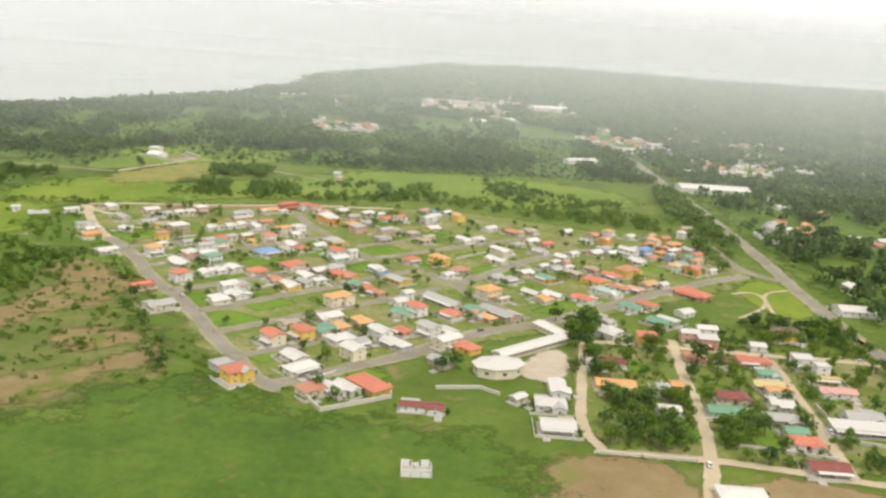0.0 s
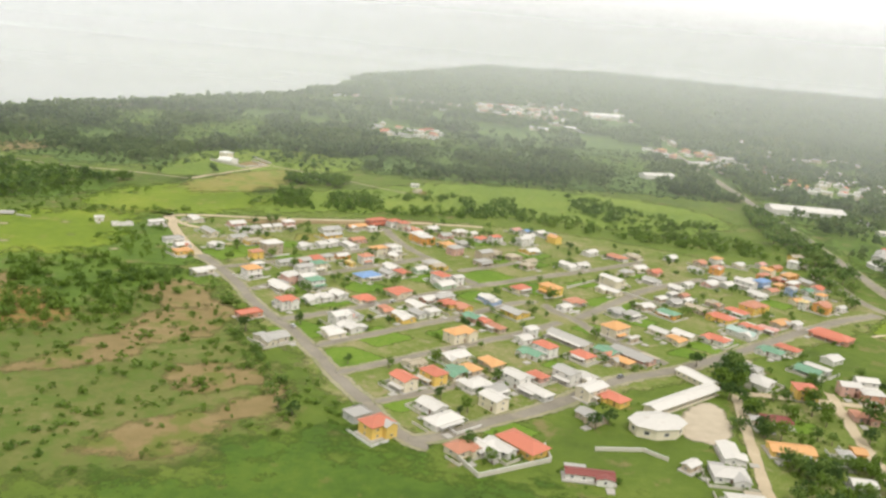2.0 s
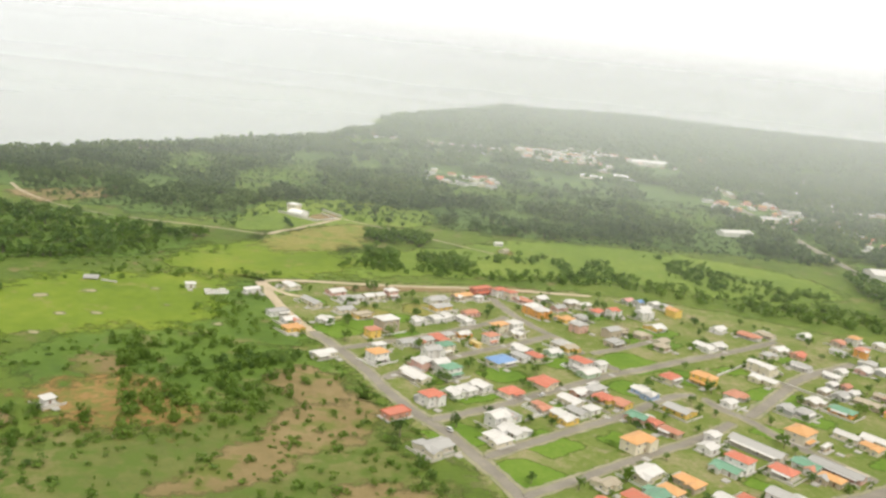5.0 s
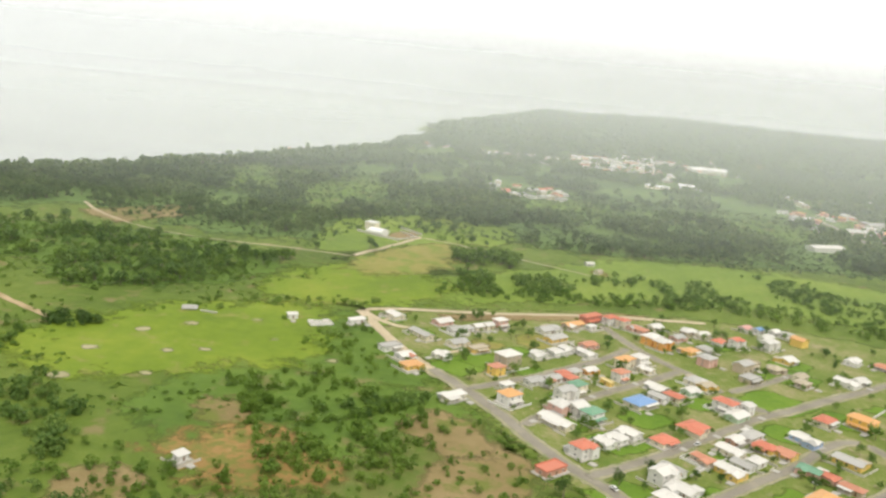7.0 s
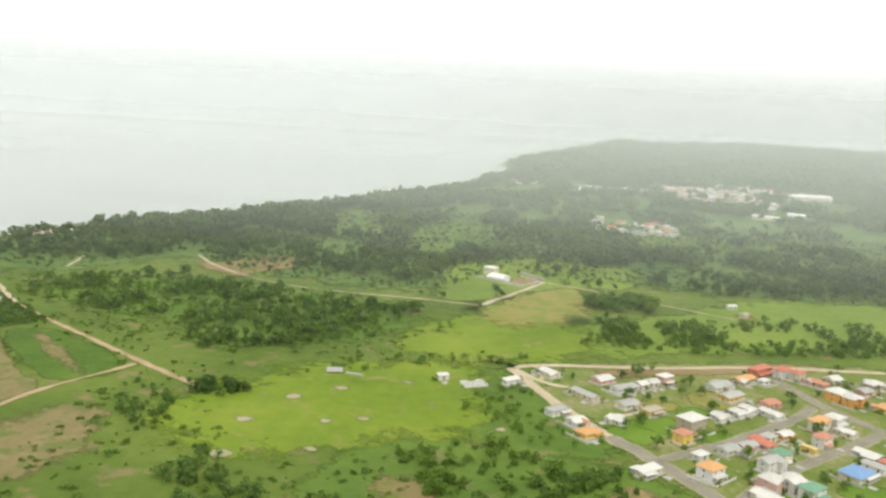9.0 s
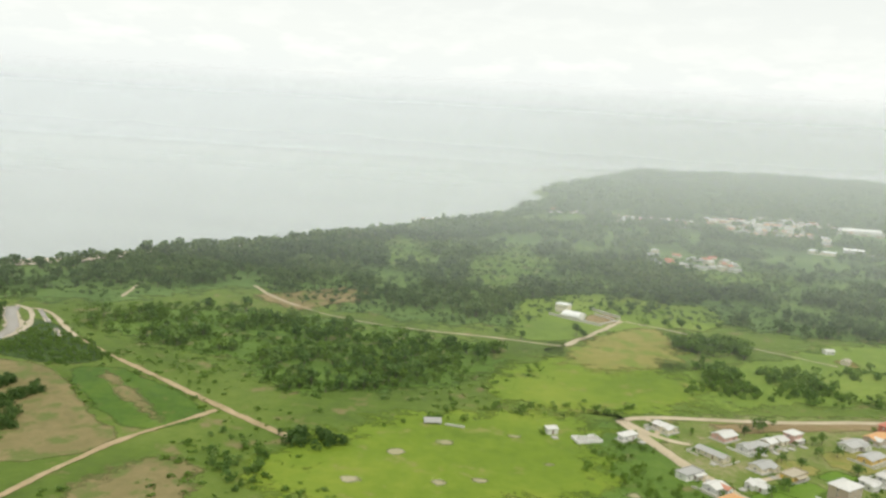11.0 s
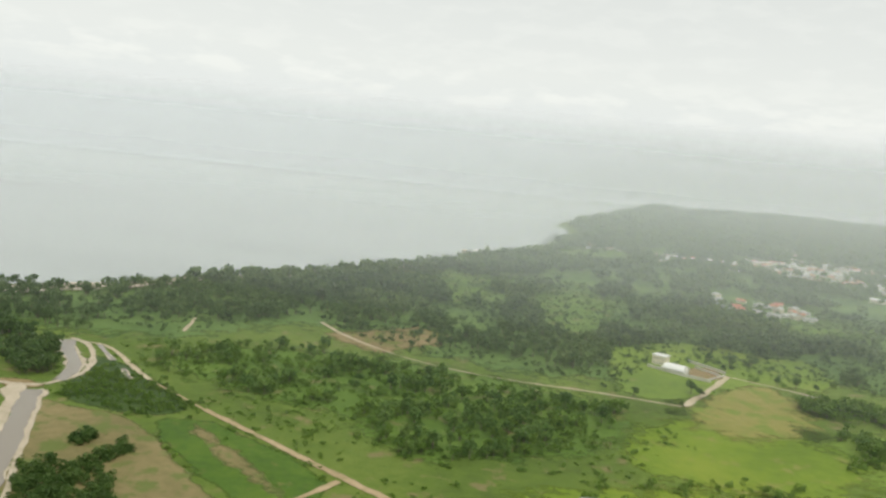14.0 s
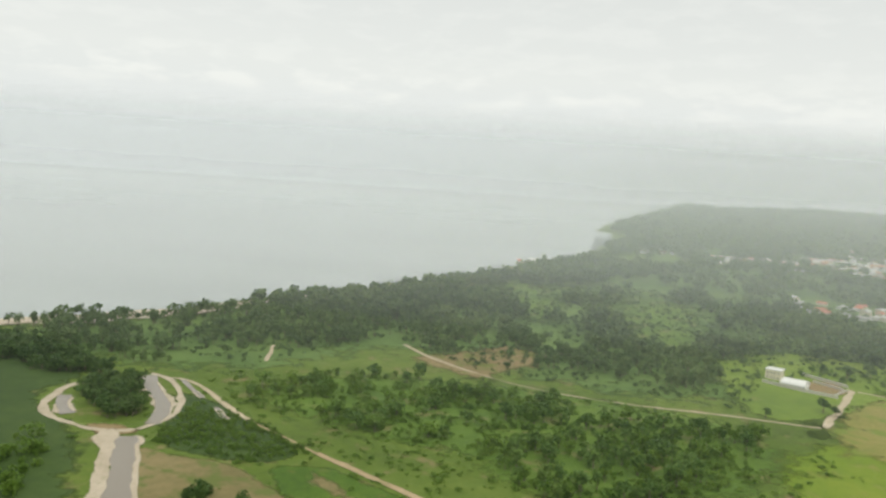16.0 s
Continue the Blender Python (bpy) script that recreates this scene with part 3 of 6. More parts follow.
street([(205, 760), (214, 690), (212, 632), (225, 600), (240, 590)], 6.5, "grey asphalt side street to the highway")
road([(72, 431), (119, 432), (170, 430), (216, 431), (238, 426)], 6, DIRT, "pale dirt road between gardens")
road([(124, 447), (119, 411), (113, 343), (108, 308), (98, 274), (85, 200)], 6, DIRT, "pale dirt road between gardens")
road([(60, 303), (104, 304), (136, 299), (170, 293), (235, 285)], 5.5, DIRT, "pale dirt road between gardens")
road([(171, 428), (168, 380), (165, 345), (159, 294)], 5.5, DIRT, "pale dirt road between gardens")
road([(190, 428), (195, 390), (190, 350)], 5, DIRT, "pale dirt lane between gardens")
road([(72, 431), (67, 395), (62, 360), (57, 322), (64, 304)], 5, DIRT, "pale dirt lane beside tall trees")
road([(-312, 674), (-303, 682), (-283, 690), (-254, 697), (-217, 706), (-170, 726), (-130, 738), (-60, 750)], 6, DIRT, "pale dirt lane behind the last houses")
road([(-310, 670), (-300, 654), (-292, 655), (-290, 668), (-294, 681), (-303, 682)], 3.5, DIRT, "pale dirt loop round an oval lawn")
road([(-252, 602), (-238, 611), (-226, 624)], 4.0, DIRT, "pale dirt lane between houses")
road([(-312, 674), (-290, 650), (-272, 646)], 5, DIRT, "pale dirt lane to a small house")
road([(-784, 768), (-765, 766), (-740, 744), (-707, 713), (-696, 705)], 3.8, DIRT, "pale dirt track beside a ditch", "road", 0.0, 0.7)
road([(-700, 708), (-670, 688), (-640, 668)], 1.6, TAN_DIRT, "overgrown stretch of a dirt track", "road", 0.0, 1.4)
road([(-644, 671), (-594, 642), (-547, 613), (-482, 577)], 4.6, TAN_DIRT, "straight brown dirt track through scrub", "road", 0.0, 0.6)
road([(-575, 440), (-566, 520), (-560, 550), (-548, 575), (-537, 603)], 3.6, TAN_DIRT, "narrow grassy dirt track joining a wider track", "road", 0.0, 0.9)
road([(-668, 946), (-640, 912), (-614, 890), (-592, 876)], 3.8, DIRT, "pale dirt lane through woods", "road", 0.0, 0.8)
road([(-745, 836), (-750, 850), (-762, 890)], 3.0, DIRT, "short pale path at the forest edge", "road", 0.0, 1.0)
road([(-594, 877), (-570, 860), (-524, 843), (-470, 839)], 2.0, DIRT, "narrow shaded dirt lane through woods", "road", 0.0, 1.4)
road([(-474, 839), (-425, 842), (-356, 838)], 3.2, DIRT, "pale dirt lane to a villa", "road", 0.0, 0.8)
road([(-356, 839), (-330, 900), (-308, 961)], 4.6, DIRT, "pale dirt lane beside the stubble field", "road", 0.0, 0.9)
road([(-308, 958), (-261, 938), (-205, 906), (-140, 870)], 2.6, DIRT, "pale dirt lane along the meadow", "road", 0.0, 0.9)
road([(173, 493), (186, 502), (205, 527), (209, 549), (203, 557), (186, 547)], 3.0, DIRT, "curved pale path across the park lawn")
road([(240, 572), (211, 556), (206, 530), (202, 505), (198, 473)], 2.6, DIRT, "pale footpath through the park")


def strip(points, width, z, mat, name, label, category):
    line = smooth_line(points)
    way_ = np.gradient(line, axis=0)
    side = np.stack([-way_[:, 1], way_[:, 0]], 1) / np.hypot(way_[:, 0], way_[:, 1])[:, None]
    wide = width * (1 + 0.5 * (value_noise(line[:, 0], line[:, 1], 22, 19)[:, None] - 0.5) + 0.45 * (value_noise(line[:, 0], line[:, 1], 8, 20)[:, None] - 0.5))
    k = len(line)
    verts = np.concatenate([np.concatenate([line + side * wide / 2, line - side * wide / 2]), np.full((2 * k, 1), z)], 1)
    a = np.arange(k - 1)
    return tagged(new(name, mesh_from(name, verts, np.stack([a, a + k, a + k + 1, a + 1], 1), [mat])), label, category, kind="structure")


def water(points, width, label, banks=2.4):
    road(points, width * banks, SAND_BANK, "pale bare bank along the water", "bank", 0.0, 0.9)
    WET.append((points, width, label))


WET = []
SAND_BANK = road_material("pale_dug_bank", (0.40, 0.33, 0.24), (0.50, 0.42, 0.31), (0.57, 0.49, 0.38), (0.30, 0.27, 0.15))
water([(-655, 505), (-690, 562), (-716, 609), (-733, 637), (-742, 655)], 11.0, "muddy grey water in a dug canal", 1.25)
water([(-742, 677), (-747, 697), (-758, 717), (-780, 740), (-798, 766)], 9.0, "muddy grey water in a dug canal", 1.2)
water([(-817, 705), (-808, 688), (-793, 675)], 8.0, "muddy grey water in a looping ditch", 1.2)
water([(-773, 766), (-756, 748), (-741, 734)], 3.0, "narrow ditch of muddy water", 1.7)
water([(-725, 720), (-708, 700)], 2.5, "narrow ditch of muddy water", 1.7)
for points, width, label in (
        ([(-742, 667), (-761, 657), (-778, 660), (-803, 669), (-819, 687), (-829, 720), (-824, 735), (-812, 748)], 5.2, "pale bare bank of a looping ditch"),
        ([(-762, 660), (-754, 656), (-737, 628), (-722, 602), (-703, 572), (-672, 520)], 11.5, "pale heap of dug soil along the canal"),
        ([(-740, 660), (-728, 640), (-710, 611), (-690, 578), (-655, 520)], 3.5, "narrow pale bank along the canal"),
        ([(-802, 772), (-784, 766), (-768, 750), (-752, 728), (-741, 704), (-738, 684), (-745, 664)], 4.8, "pale bare bank along the canal")):
    road(points, width, SAND_BANK, label, "bank", 0.0, 1.0)
patch("bare_bank", [(-776, 662), (-766, 668), (-746, 668), (-740, 662), (-752, 650)], BROWN, "pale bare ground between two canals", "bare soil", 4)
for points, width, label in WET:
    strip(points, width, LAYER[0] + 0.02, RIVER, "water", label, "water")
road([(float(coast_at(y)) + 9, y) for y in range(850, 1700, 40)], 24, SAND_BANK, "pale sandy beach below the trees", "beach")

# ---- houses ----
window_bm = boxes((-0.55, 0.55, -0.05, 0.06, 0.0, 0.1), (-0.55, 0.55, -0.05, 0.06, 1.1, 1.2), (-0.55, -0.45, -0.05, 0.06, 0.1, 1.1), (0.45, 0.55, -0.05, 0.06, 0.1, 1.1), (-0.03, 0.03, -0.04, 0.05, 0.1, 1.1))
WINDOW_MESH = mesh_of("window", window_bm, FRAME)
PANE_MESH = mesh_of("pane", boxes((-0.45, 0.45, -0.02, 0.02, 0.1, 1.1)), GLASS)
DOOR_MESH = mesh_of("door", boxes((-0.5, 0.5, -0.04, 0.05, 0.0, 2.05), (-0.35, -0.05, 0.05, 0.08, 0.3, 0.9), (0.05, 0.35, 0.05, 0.08, 0.3, 0.9), (-0.35, 0.35, 0.05, 0.08, 1.1, 1.8)), DOOR)
POST_MESH = mesh_of("post", boxes((-0.11, 0.11, -0.11, 0.11, 0.0, 2.45), (-0.17, 0.17, -0.17, 0.17, 0.0, 0.2), (-0.17, 0.17, -0.17, 0.17, 2.3, 2.45)), FRAME)
TONE = {"bright": "white", "white": "white", "grey": "grey", "red": "red", "rust": "faded red", "orange": "orange", "green": "green", "teal": "pale teal", "blue": "blue", "tan": "brownish", "pink": "pink", "maroon": "dark red", "brown": "dark brown", "yellow": "yellowish"}
HOMES, PLOTS = [], []


def home(x, y, w, d, turn, roof, wall, storeys=1, style="gable", porch=None):
    """A house: plastered walls w by d metres, a roof of sheets or a flat slab, doors and windows, often a porch."""
    rng = random.Random(int(x * 31 + y * 17))
    HOMES.append((x, y, max(w, d) / 2))
    PLOTS.append((x, y, turn, w, d))
    say = ("two-storey " if storeys == 2 else "three-storey " if storeys == 3 else "") + {"white": "white", "cream": "cream"}.get(wall, wall)
    kind = {"gable": "gabled", "hip": "hipped", "flat": "flat", "shed": "sloping"}[style]
    base = thing("house", pose(x, y, 0, 0, 0, turn), f"{say} plastered house with a {kind} {TONE[roof]} roof", "house", "houses of the estate")
    h = 2.75 * storeys + 0.25
    a, b = w / 2 - 0.5, d / 2 - 0.5
    bm = boxes((-a, a, -b, b, 0.0, h), (-a - 0.15, a + 0.15, -b - 0.15, b + 0.15, -0.3, 0.28))
    if rng.random() < 0.6:
        part("apron", boxes((-a - 1.5, a + 1.2, -b - 1.6, b + 1.0, -0.2, LAYER[0] + 0.09)), CONCRETE, base)
    rise = {"gable": 0.30, "hip": 0.34, "flat": 0.0, "shed": 0.13}[style] * b * (0.8 + 0.4 * rng.random())
    over = 0.65
    if style == "gable":
        for s in (-1, 1):
            q = [bm.verts.new(p) for p in ((s * a, -b, h), (s * a, b, h), (s * a, 0, h + rise), (s * (a - 0.15), -b, h), (s * (a - 0.15), b, h), (s * (a - 0.15), 0, h + rise))]
            bm.faces.new(q[:3])
            bm.faces.new(q[3:])
    for k in range(1, storeys):
        add_box(bm, -a - 0.12, a + 0.12, -b - 0.12, b + 0.12, 2.75 * k + 0.05, 2.75 * k + 0.22)
    part("wall", bm, WALLS[wall], base)
    bm = bmesh.new()
    A, B, t = a + over, b + over, 0.16
    low = h + 0.12 - rise / b * over
    if style == "gable":
        slab(bm, [(-A, -B, low), (A, -B, low), (A, 0, h + rise + 0.14), (-A, 0, h + rise + 0.14)], t)
        slab(bm, [(A, B, low), (-A, B, low), (-A, 0.01, h + rise + 0.14), (A, 0.01, h + rise + 0.14)], t)
        add_box(bm, -A, A, -0.18, 0.18, h + rise + 0.08, h + rise + 0.22)
    elif style == "hip":
        r = max(0.3, a - b * 0.95)
        low, top = h + 0.05, h + rise * 1.15 + 0.1
        slab(bm, [(-A, -B, low), (A, -B, low), (r, 0, top), (-r, 0, top)], t)
        slab(bm, [(A, B, low), (-A, B, low), (-r, 0.01, top), (r, 0.01, top)], t)
        slab(bm, [(A, -B, low), (A, B, low), (r, 0.005, top)], t)
        slab(bm, [(-A, B, low), (-A, -B, low), (-r, 0.005, top)], t)
        add_box(bm, -r, r, -0.15, 0.15, top - 0.06, top + 0.08)
    elif style == "shed":
        slab(bm, [(-A, -B, h + 0.2), (A, -B, h + 0.2), (A, B, h + 0.25 + rise * 2), (-A, B, h + 0.25 + rise * 2)], t)
    else:
        add_box(bm, -A + 0.3, A - 0.3, -B + 0.3, B - 0.3, h + 0.002, h + 0.2)
        for s in (-1, 1):
            add_box(bm, -A + 0.3, A - 0.3, s * (B - 0.4) - 0.1, s * (B - 0.4) + 0.1, h + 0.2, h + 0.6)
            add_box(bm, s * (A - 0.4) - 0.1, s * (A - 0.4) + 0.1, -B + 0.5, B - 0.5, h + 0.2, h + 0.6)
    part("roof", bm, ROOFS[roof], base, f"{TONE[roof]} {'slab' if style == 'flat' else 'sheet-metal'} roof")

    if rng.random() < 0.38 and w > 9.5 and storeys < 3:
        side, aw, ad, ah = rng.choice((-1, 1)), w * 0.4, 3.4, 2.5
        mid = side * (a - aw / 2)
        part("annex", boxes((mid - aw / 2, mid + aw / 2, b + 0.004, b + ad, -0.2, ah)), WALLS[wall if rng.random() < 0.6 else "grey"], base)
        bm = bmesh.new()
        slab(bm, [(mid - aw / 2 - 0.4, b + 0.17, ah + 0.45), (mid - aw / 2 - 0.4, b + ad + 0.5, ah + 0.1), (mid + aw / 2 + 0.4, b + ad + 0.5, ah + 0.1), (mid + aw / 2 + 0.4, b + 0.17, ah + 0.45)][::-1], 0.12)
        part("annex_roof", bm, ROOFS[rng.choice((roof, "white", "grey", "tan"))], base)

    def hang(name, mesh, px, py, pz, face):
        ob = new(name, mesh)
        ob.parent = base
        ob.matrix_basis = pose(px, py, pz, 0, 0, face)
        return ob

    for k in range(storeys):
        z = 0.95 + 2.75 * k
        for s, face in ((-1, 180), (1, 0)):
            count = max(1, int(w / 4.6)) if s < 0 else 1
            for i in range(count):
                u = -a + 2 * a * (i + 0.5) / count
                if k == 0 and s == -1 and i == count // 2:
                    hang("door", DOOR_MESH, u, s * (b + 0.06), 0.26, face)
                else:
                    part("pane", PANE_MESH, None, hang("window", WINDOW_MESH, u, s * (b + 0.01), z, face))
            if s == (1 if turn < 0 else -1) or turn == 0:
                part("pane", PANE_MESH, None, hang("window", WINDOW_MESH, s * (a + 0.01), 0.2, z, 90 if s < 0 else -90))
    wing = style in ("gable", "hip") and 9.0 < w < 20 and rng.random() < 0.55
    if wing:
        # A gabled wing that runs out of the front under a roof of its own.
        half, deep = w * (0.17 + 0.06 * rng.random()), 1.6 + 1.6 * rng.random()
        mid = rng.choice((-1, 1)) * (a - half - 0.05)
        top = min(rise * 0.9, half * 0.42)
        bm = boxes((mid - half, mid + half, -b - deep, -b - 0.002, -0.3, h - 0.1))
        bm.faces.new([bm.verts.new(p) for p in ((mid - half, -b - deep, h - 0.1), (mid + half, -b - deep, h - 0.1), (mid, -b - deep, h + top - 0.1))])
        part("wing", bm, WALLS[wall], base)
        bm = bmesh.new()
        H, y0, y1 = half + 0.5, -b - deep - 0.55, -b * 0.25
        slab(bm, [(mid - H, y0, h - 0.12), (mid, y0, h + top + 0.1), (mid, y1, h + top + 0.1), (mid - H, y1, h - 0.12)], 0.14)
        slab(bm, [(mid + 0.01, y0, h + top + 0.1), (mid + H, y0, h - 0.12), (mid + H, y1, h - 0.12), (mid + 0.01, y1, h + top + 0.1)], 0.14)
        part("wing_roof", bm, ROOFS[roof if rng.random() < 0.75 else rng.choice(("white", "grey", "rust"))], base)
        part("pane", PANE_MESH, None, hang("window", WINDOW_MESH, mid, -b - deep - 0.01, 0.95, 180))
    if porch if porch is not None else (not wing and rng.random() < 0.8 and storeys < 3 and w > 9):
        wide = a * (0.55 + 0.4 * rng.random())
        shift = (a - wide) * rng.choice((-1, 0, 1))
        deep = 2.2
        bm = bmesh.new()
        slab(bm, [(shift - wide, -b - deep - 0.3, 2.55), (shift + wide, -b - deep - 0.3, 2.55), (shift + wide, -b - 0.13, 2.85), (shift - wide, -b - 0.13, 2.85)], 0.12)
        part("porch_roof", bm, ROOFS[roof if rng.random() < 0.5 else "white"], base)
        part("porch_floor", boxes((shift - wide, shift + wide, -b - deep, -b - 0.16, -0.2, 0.22)), CONCRETE, base)
        for i in range(3):
            hang("post", POST_MESH, shift + wide * 0.93 * (i - 1), -b - deep + 0.15, 0.22, 0).scale.z = 0.92
    return base


home(-287, 667, 14.0, 8.0, -44, "white", "cream", 1, "gable")
home(-264, 633, 19.0, 7.0, -44, "grey", "cream", 1, "gable")
home(-254, 665, 13.0, 10.0, 46, "white", "pink", 1, "gable")
home(-244, 650, 9.4, 8.5, 46, "grey", "white", 1, "gable")
home(-236, 656, 8.0, 8.0, 46, "grey", "white", 1, "hip")
home(-230, 663, 8.0, 8.0, 46, "white", "cream", 1, "gable")
home(-223, 669, 8.1, 8.1, 46, "white", "cream", 1, "gable")
home(-215, 675, 9.5, 7.6, 46, "white", "pink", 2, "hip")
home(-240, 624, 13.0, 9.0, 46, "grey", "cream", 1, "gable")
home(-226, 617, 14.0, 8.0, 46, "tan", "yellow", 1, "flat")
home(-246, 596, 11.0, 7.0, -44, "white", "white", 1, "gable")
home(-207, 596, 14.0, 11.0, 46, "white", "tan", 3, "hip")
home(-213, 579, 9.0, 8.0, 46, "rust", "yellow", 2, "hip")
home(-204, 539, 11.0, 10.0, 46, "orange", "white", 2, "hip")
home(-206, 560, 8.0, 6.0, 46, "white", "white", 1, "hip")
home(-233, 533, 14.0, 6.0, 46, "white", "cream", 1, "shed")
home(-268, 587, 10.0, 9.0, 46, "white", "white", 1, "gable")
home(-261.8, 572.5, 12.0, 9.0, 46, "orange", "yellow", 1, "hip")
home(-279, 600, 14.0, 8.0, 46, "grey", "white", 1, "flat")
home(-182, 677, 17.0, 10.0, 46, "grey", "white", 1, "gable")
home(-177, 659, 16.0, 9.0, 46, "grey", "yellow", 1, "gable")
home(-188, 620, 10.0, 8.0, -44, "white", "white", 1, "gable")
home(-177, 630, 10.0, 8.0, -44, "white", "white", 1, "hip")
home(-170, 638, 10.0, 8.0, -44, "white", "white", 1, "gable")
home(-181, 579, 12.0, 7.7, 46, "grey", "white", 1, "gable")
home(-191, 572, 11.3, 7.5, 46, "grey", "white", 1, "gable")
home(-174.2, 590.3, 8.7, 6.9, 46, "red", "cream", 1, "hip")
home(-167, 596, 8.3, 6.7, 46, "grey", "cream", 1, "hip")
home(-174.3, 556, 12.2, 7.5, 46, "grey", "white", 2, "gable")
home(-177.5, 534, 10.4, 9.4, 46, "white", "pink", 2, "hip")
home(-179.2, 518.4, 20.0, 8.0, -44, "white", "cream", 1, "gable")
home(-167.5, 544, 8.7, 7.8, 46, "white", "cream", 1, "gable")
home(-150.5, 714.8, 18.5, 7.4, 46, "red", "red", 2, "hip")
home(-136, 717, 11.2, 7.7, 46, "red", "white", 2, "hip")
home(-127, 713, 8.9, 8.0, 46, "red", "cream", 2, "hip")
home(-164, 696, 17.1, 8.6, 46, "orange", "tan", 1, "gable")
home(-151, 697, 7.6, 5.7, 46, "white", "white", 1, "hip")
home(-117, 705, 15.2, 7.6, -44, "rust", "pink", 1, "hip")
home(-104, 717, 11.0, 8.0, 46, "white", "cream", 1, "gable")
home(-111, 680, 12.6, 10.7, 46, "white", "orange", 2, "hip")
home(-105, 671, 11.6, 8.7, 46, "white", "orange", 2, "hip")
home(-91, 696, 11.0, 8.0, 46, "grey", "pink", 1, "gable")
home(-80, 715, 12.7, 7.8, 46, "white", "tan", 1, "hip")
home(-71, 711, 11.8, 7.8, 46, "white", "cream", 1, "gable")
home(-62, 698, 10.3, 7.5, 46, "red", "white", 1, "hip")
home(-51, 697, 9.3, 7.5, 46, "red", "white", 2, "gable")
home(-87, 667, 11.0, 9.0, 46, "orange", "yellow", 1, "hip")
home(-76, 677, 10.0, 8.0, 46, "grey", "white", 1, "hip")
home(-80, 647, 11.0, 10.0, 46, "grey", "pink", 2, "hip")
home(-33, 744, 9.9, 7.2, 46, "pink", "white", 1, "gable")
home(-23, 743, 9.1, 6.6, 46, "blue", "white", 1, "gable")
home(-12, 743, 9.2, 6.7, 46, "white", "white", 1, "gable")
home(-27, 702, 13.0, 9.0, 46, "white", "white", 2, "gable")
home(-5, 739, 10.0, 7.3, 46, "grey", "white", 1, "hip")
home(-22, 674, 12.0, 9.0, 46, "white", "yellow", 1, "gable")
home(-36, 650, 11.0, 8.0, 46, "tan", "tan", 1, "hip")
home(-51, 655, 12.0, 9.0, 46, "tan", "tan", 1, "flat")
home(-58.3, 625.4, 13.0, 9.0, 46, "grey", "tan", 1, "flat")
home(-156, 653, 12.0, 8.0, 46, "rust", "pink", 1, "gable")
home(-157.5, 634.9, 14.0, 7.0, -44, "white", "white", 1, "gable")
home(-135, 623, 13.0, 8.0, 46, "orange", "cream", 2, "hip")
home(-125, 631, 10.0, 9.0, 46, "white", "white", 2, "hip")
home(-140, 597, 10.0, 8.0, 46, "rust", "white", 2, "hip")
home(-122, 617, 10.0, 7.0, -44, "white", "cream", 1, "gable")
home(-158, 602, 10.0, 6.4, 46, "white", "orange", 1, "gable")
home(-149, 585, 9.0, 4.0, -44, "yellow", "yellow", 1, "flat")
home(-170, 584, 8.1, 7.2, 46, "red", "pink", 1, "hip")
home(-167, 567, 10.4, 8.5, 46, "green", "cream", 2, "hip")
home(-120, 587, 13.4, 7.7, -44, "white", "grey", 1, "gable")
home(-112, 576, 11.5, 7.7, -44, "red", "cream", 1, "hip")
home(-121, 572, 12.0, 7.0, -44, "grey", "white", 1, "gable")
home(-133, 560, 16.0, 12.0, 46, "blue", "cream", 1, "hip")
home(-101, 588, 10.0, 8.0, 46, "white", "green", 1, "gable")
home(-94.9, 607.8, 11.8, 8.8, 46, "grey", "cream", 1, "hip")
home(-89.9, 600.8, 10.8, 7.8, 46, "tan", "yellow", 1, "gable")
home(-85, 569, 13.0, 9.0, -44, "red", "white", 2, "hip")
home(-73.8, 567.6, 7.6, 6.7, 46, "white", "white", 2, "gable")
home(-81.4, 558.1, 13.3, 9.5, 46, "white", "green", 1, "gable")
home(-168, 535, 9.6, 7.8, 46, "white", "white", 2, "gable")
home(-161, 529, 11.4, 8.6, 46, "green", "white", 2, "hip")
home(5.7, 641.3, 15.4, 8.1, -44, "white", "white", 1, "gable")
home(-26, 628, 9.0, 9.0, 46, "tan", "tan", 1, "hip")
home(-109.1, 532.9, 15.0, 12.0, 46, "red", "cream", 1, "hip")
home(-127.3, 511.2, 12.0, 9.0, 46, "red", "cream", 1, "hip")
home(-32, 568, 12.0, 9.0, 46, "red", "cream", 1, "hip")
home(-12, 569, 15.0, 9.0, -44, "orange", "yellow", 2, "hip")
home(-51.6, 536.9, 16.0, 7.0, -44, "white", "blue", 1, "gable")
home(-37, 516, 15.0, 9.0, -44, "grey", "yellow", 1, "gable")
home(-80, 532, 13.4, 7.7, 46, "grey", "white", 1, "hip")
home(-90, 524, 9.6, 6.7, 46, "white", "rust", 1, "gable")
home(-95, 510, 14.0, 8.0, -44, "white", "cream", 1, "gable")
home(-76, 520, 11.1, 8.3, -44, "red", "yellow", 1, "hip")
home(-66.9, 515.6, 9.5, 7.7, -44, "rust", "yellow", 1, "gable")
home(-85, 501, 9.0, 7.0, 46, "white", "white", 1, "hip")
home(-93, 495, 11.0, 7.0, -44, "grey", "white", 1, "gable")
home(-100, 487, 14.6, 7.8, -44, "white", "yellow", 1, "gable")
home(-111, 496, 11.6, 5.8, -44, "rust", "tan", 1, "hip")
home(-60.8, 498.7, 11.3, 7.3, -44, "green", "pink", 1, "gable")
home(-54, 494, 9.1, 6.1, -44, "red", "pink", 1, "hip")
home(-47, 485, 11.4, 6.1, -44, "rust", "tan", 1, "hip")
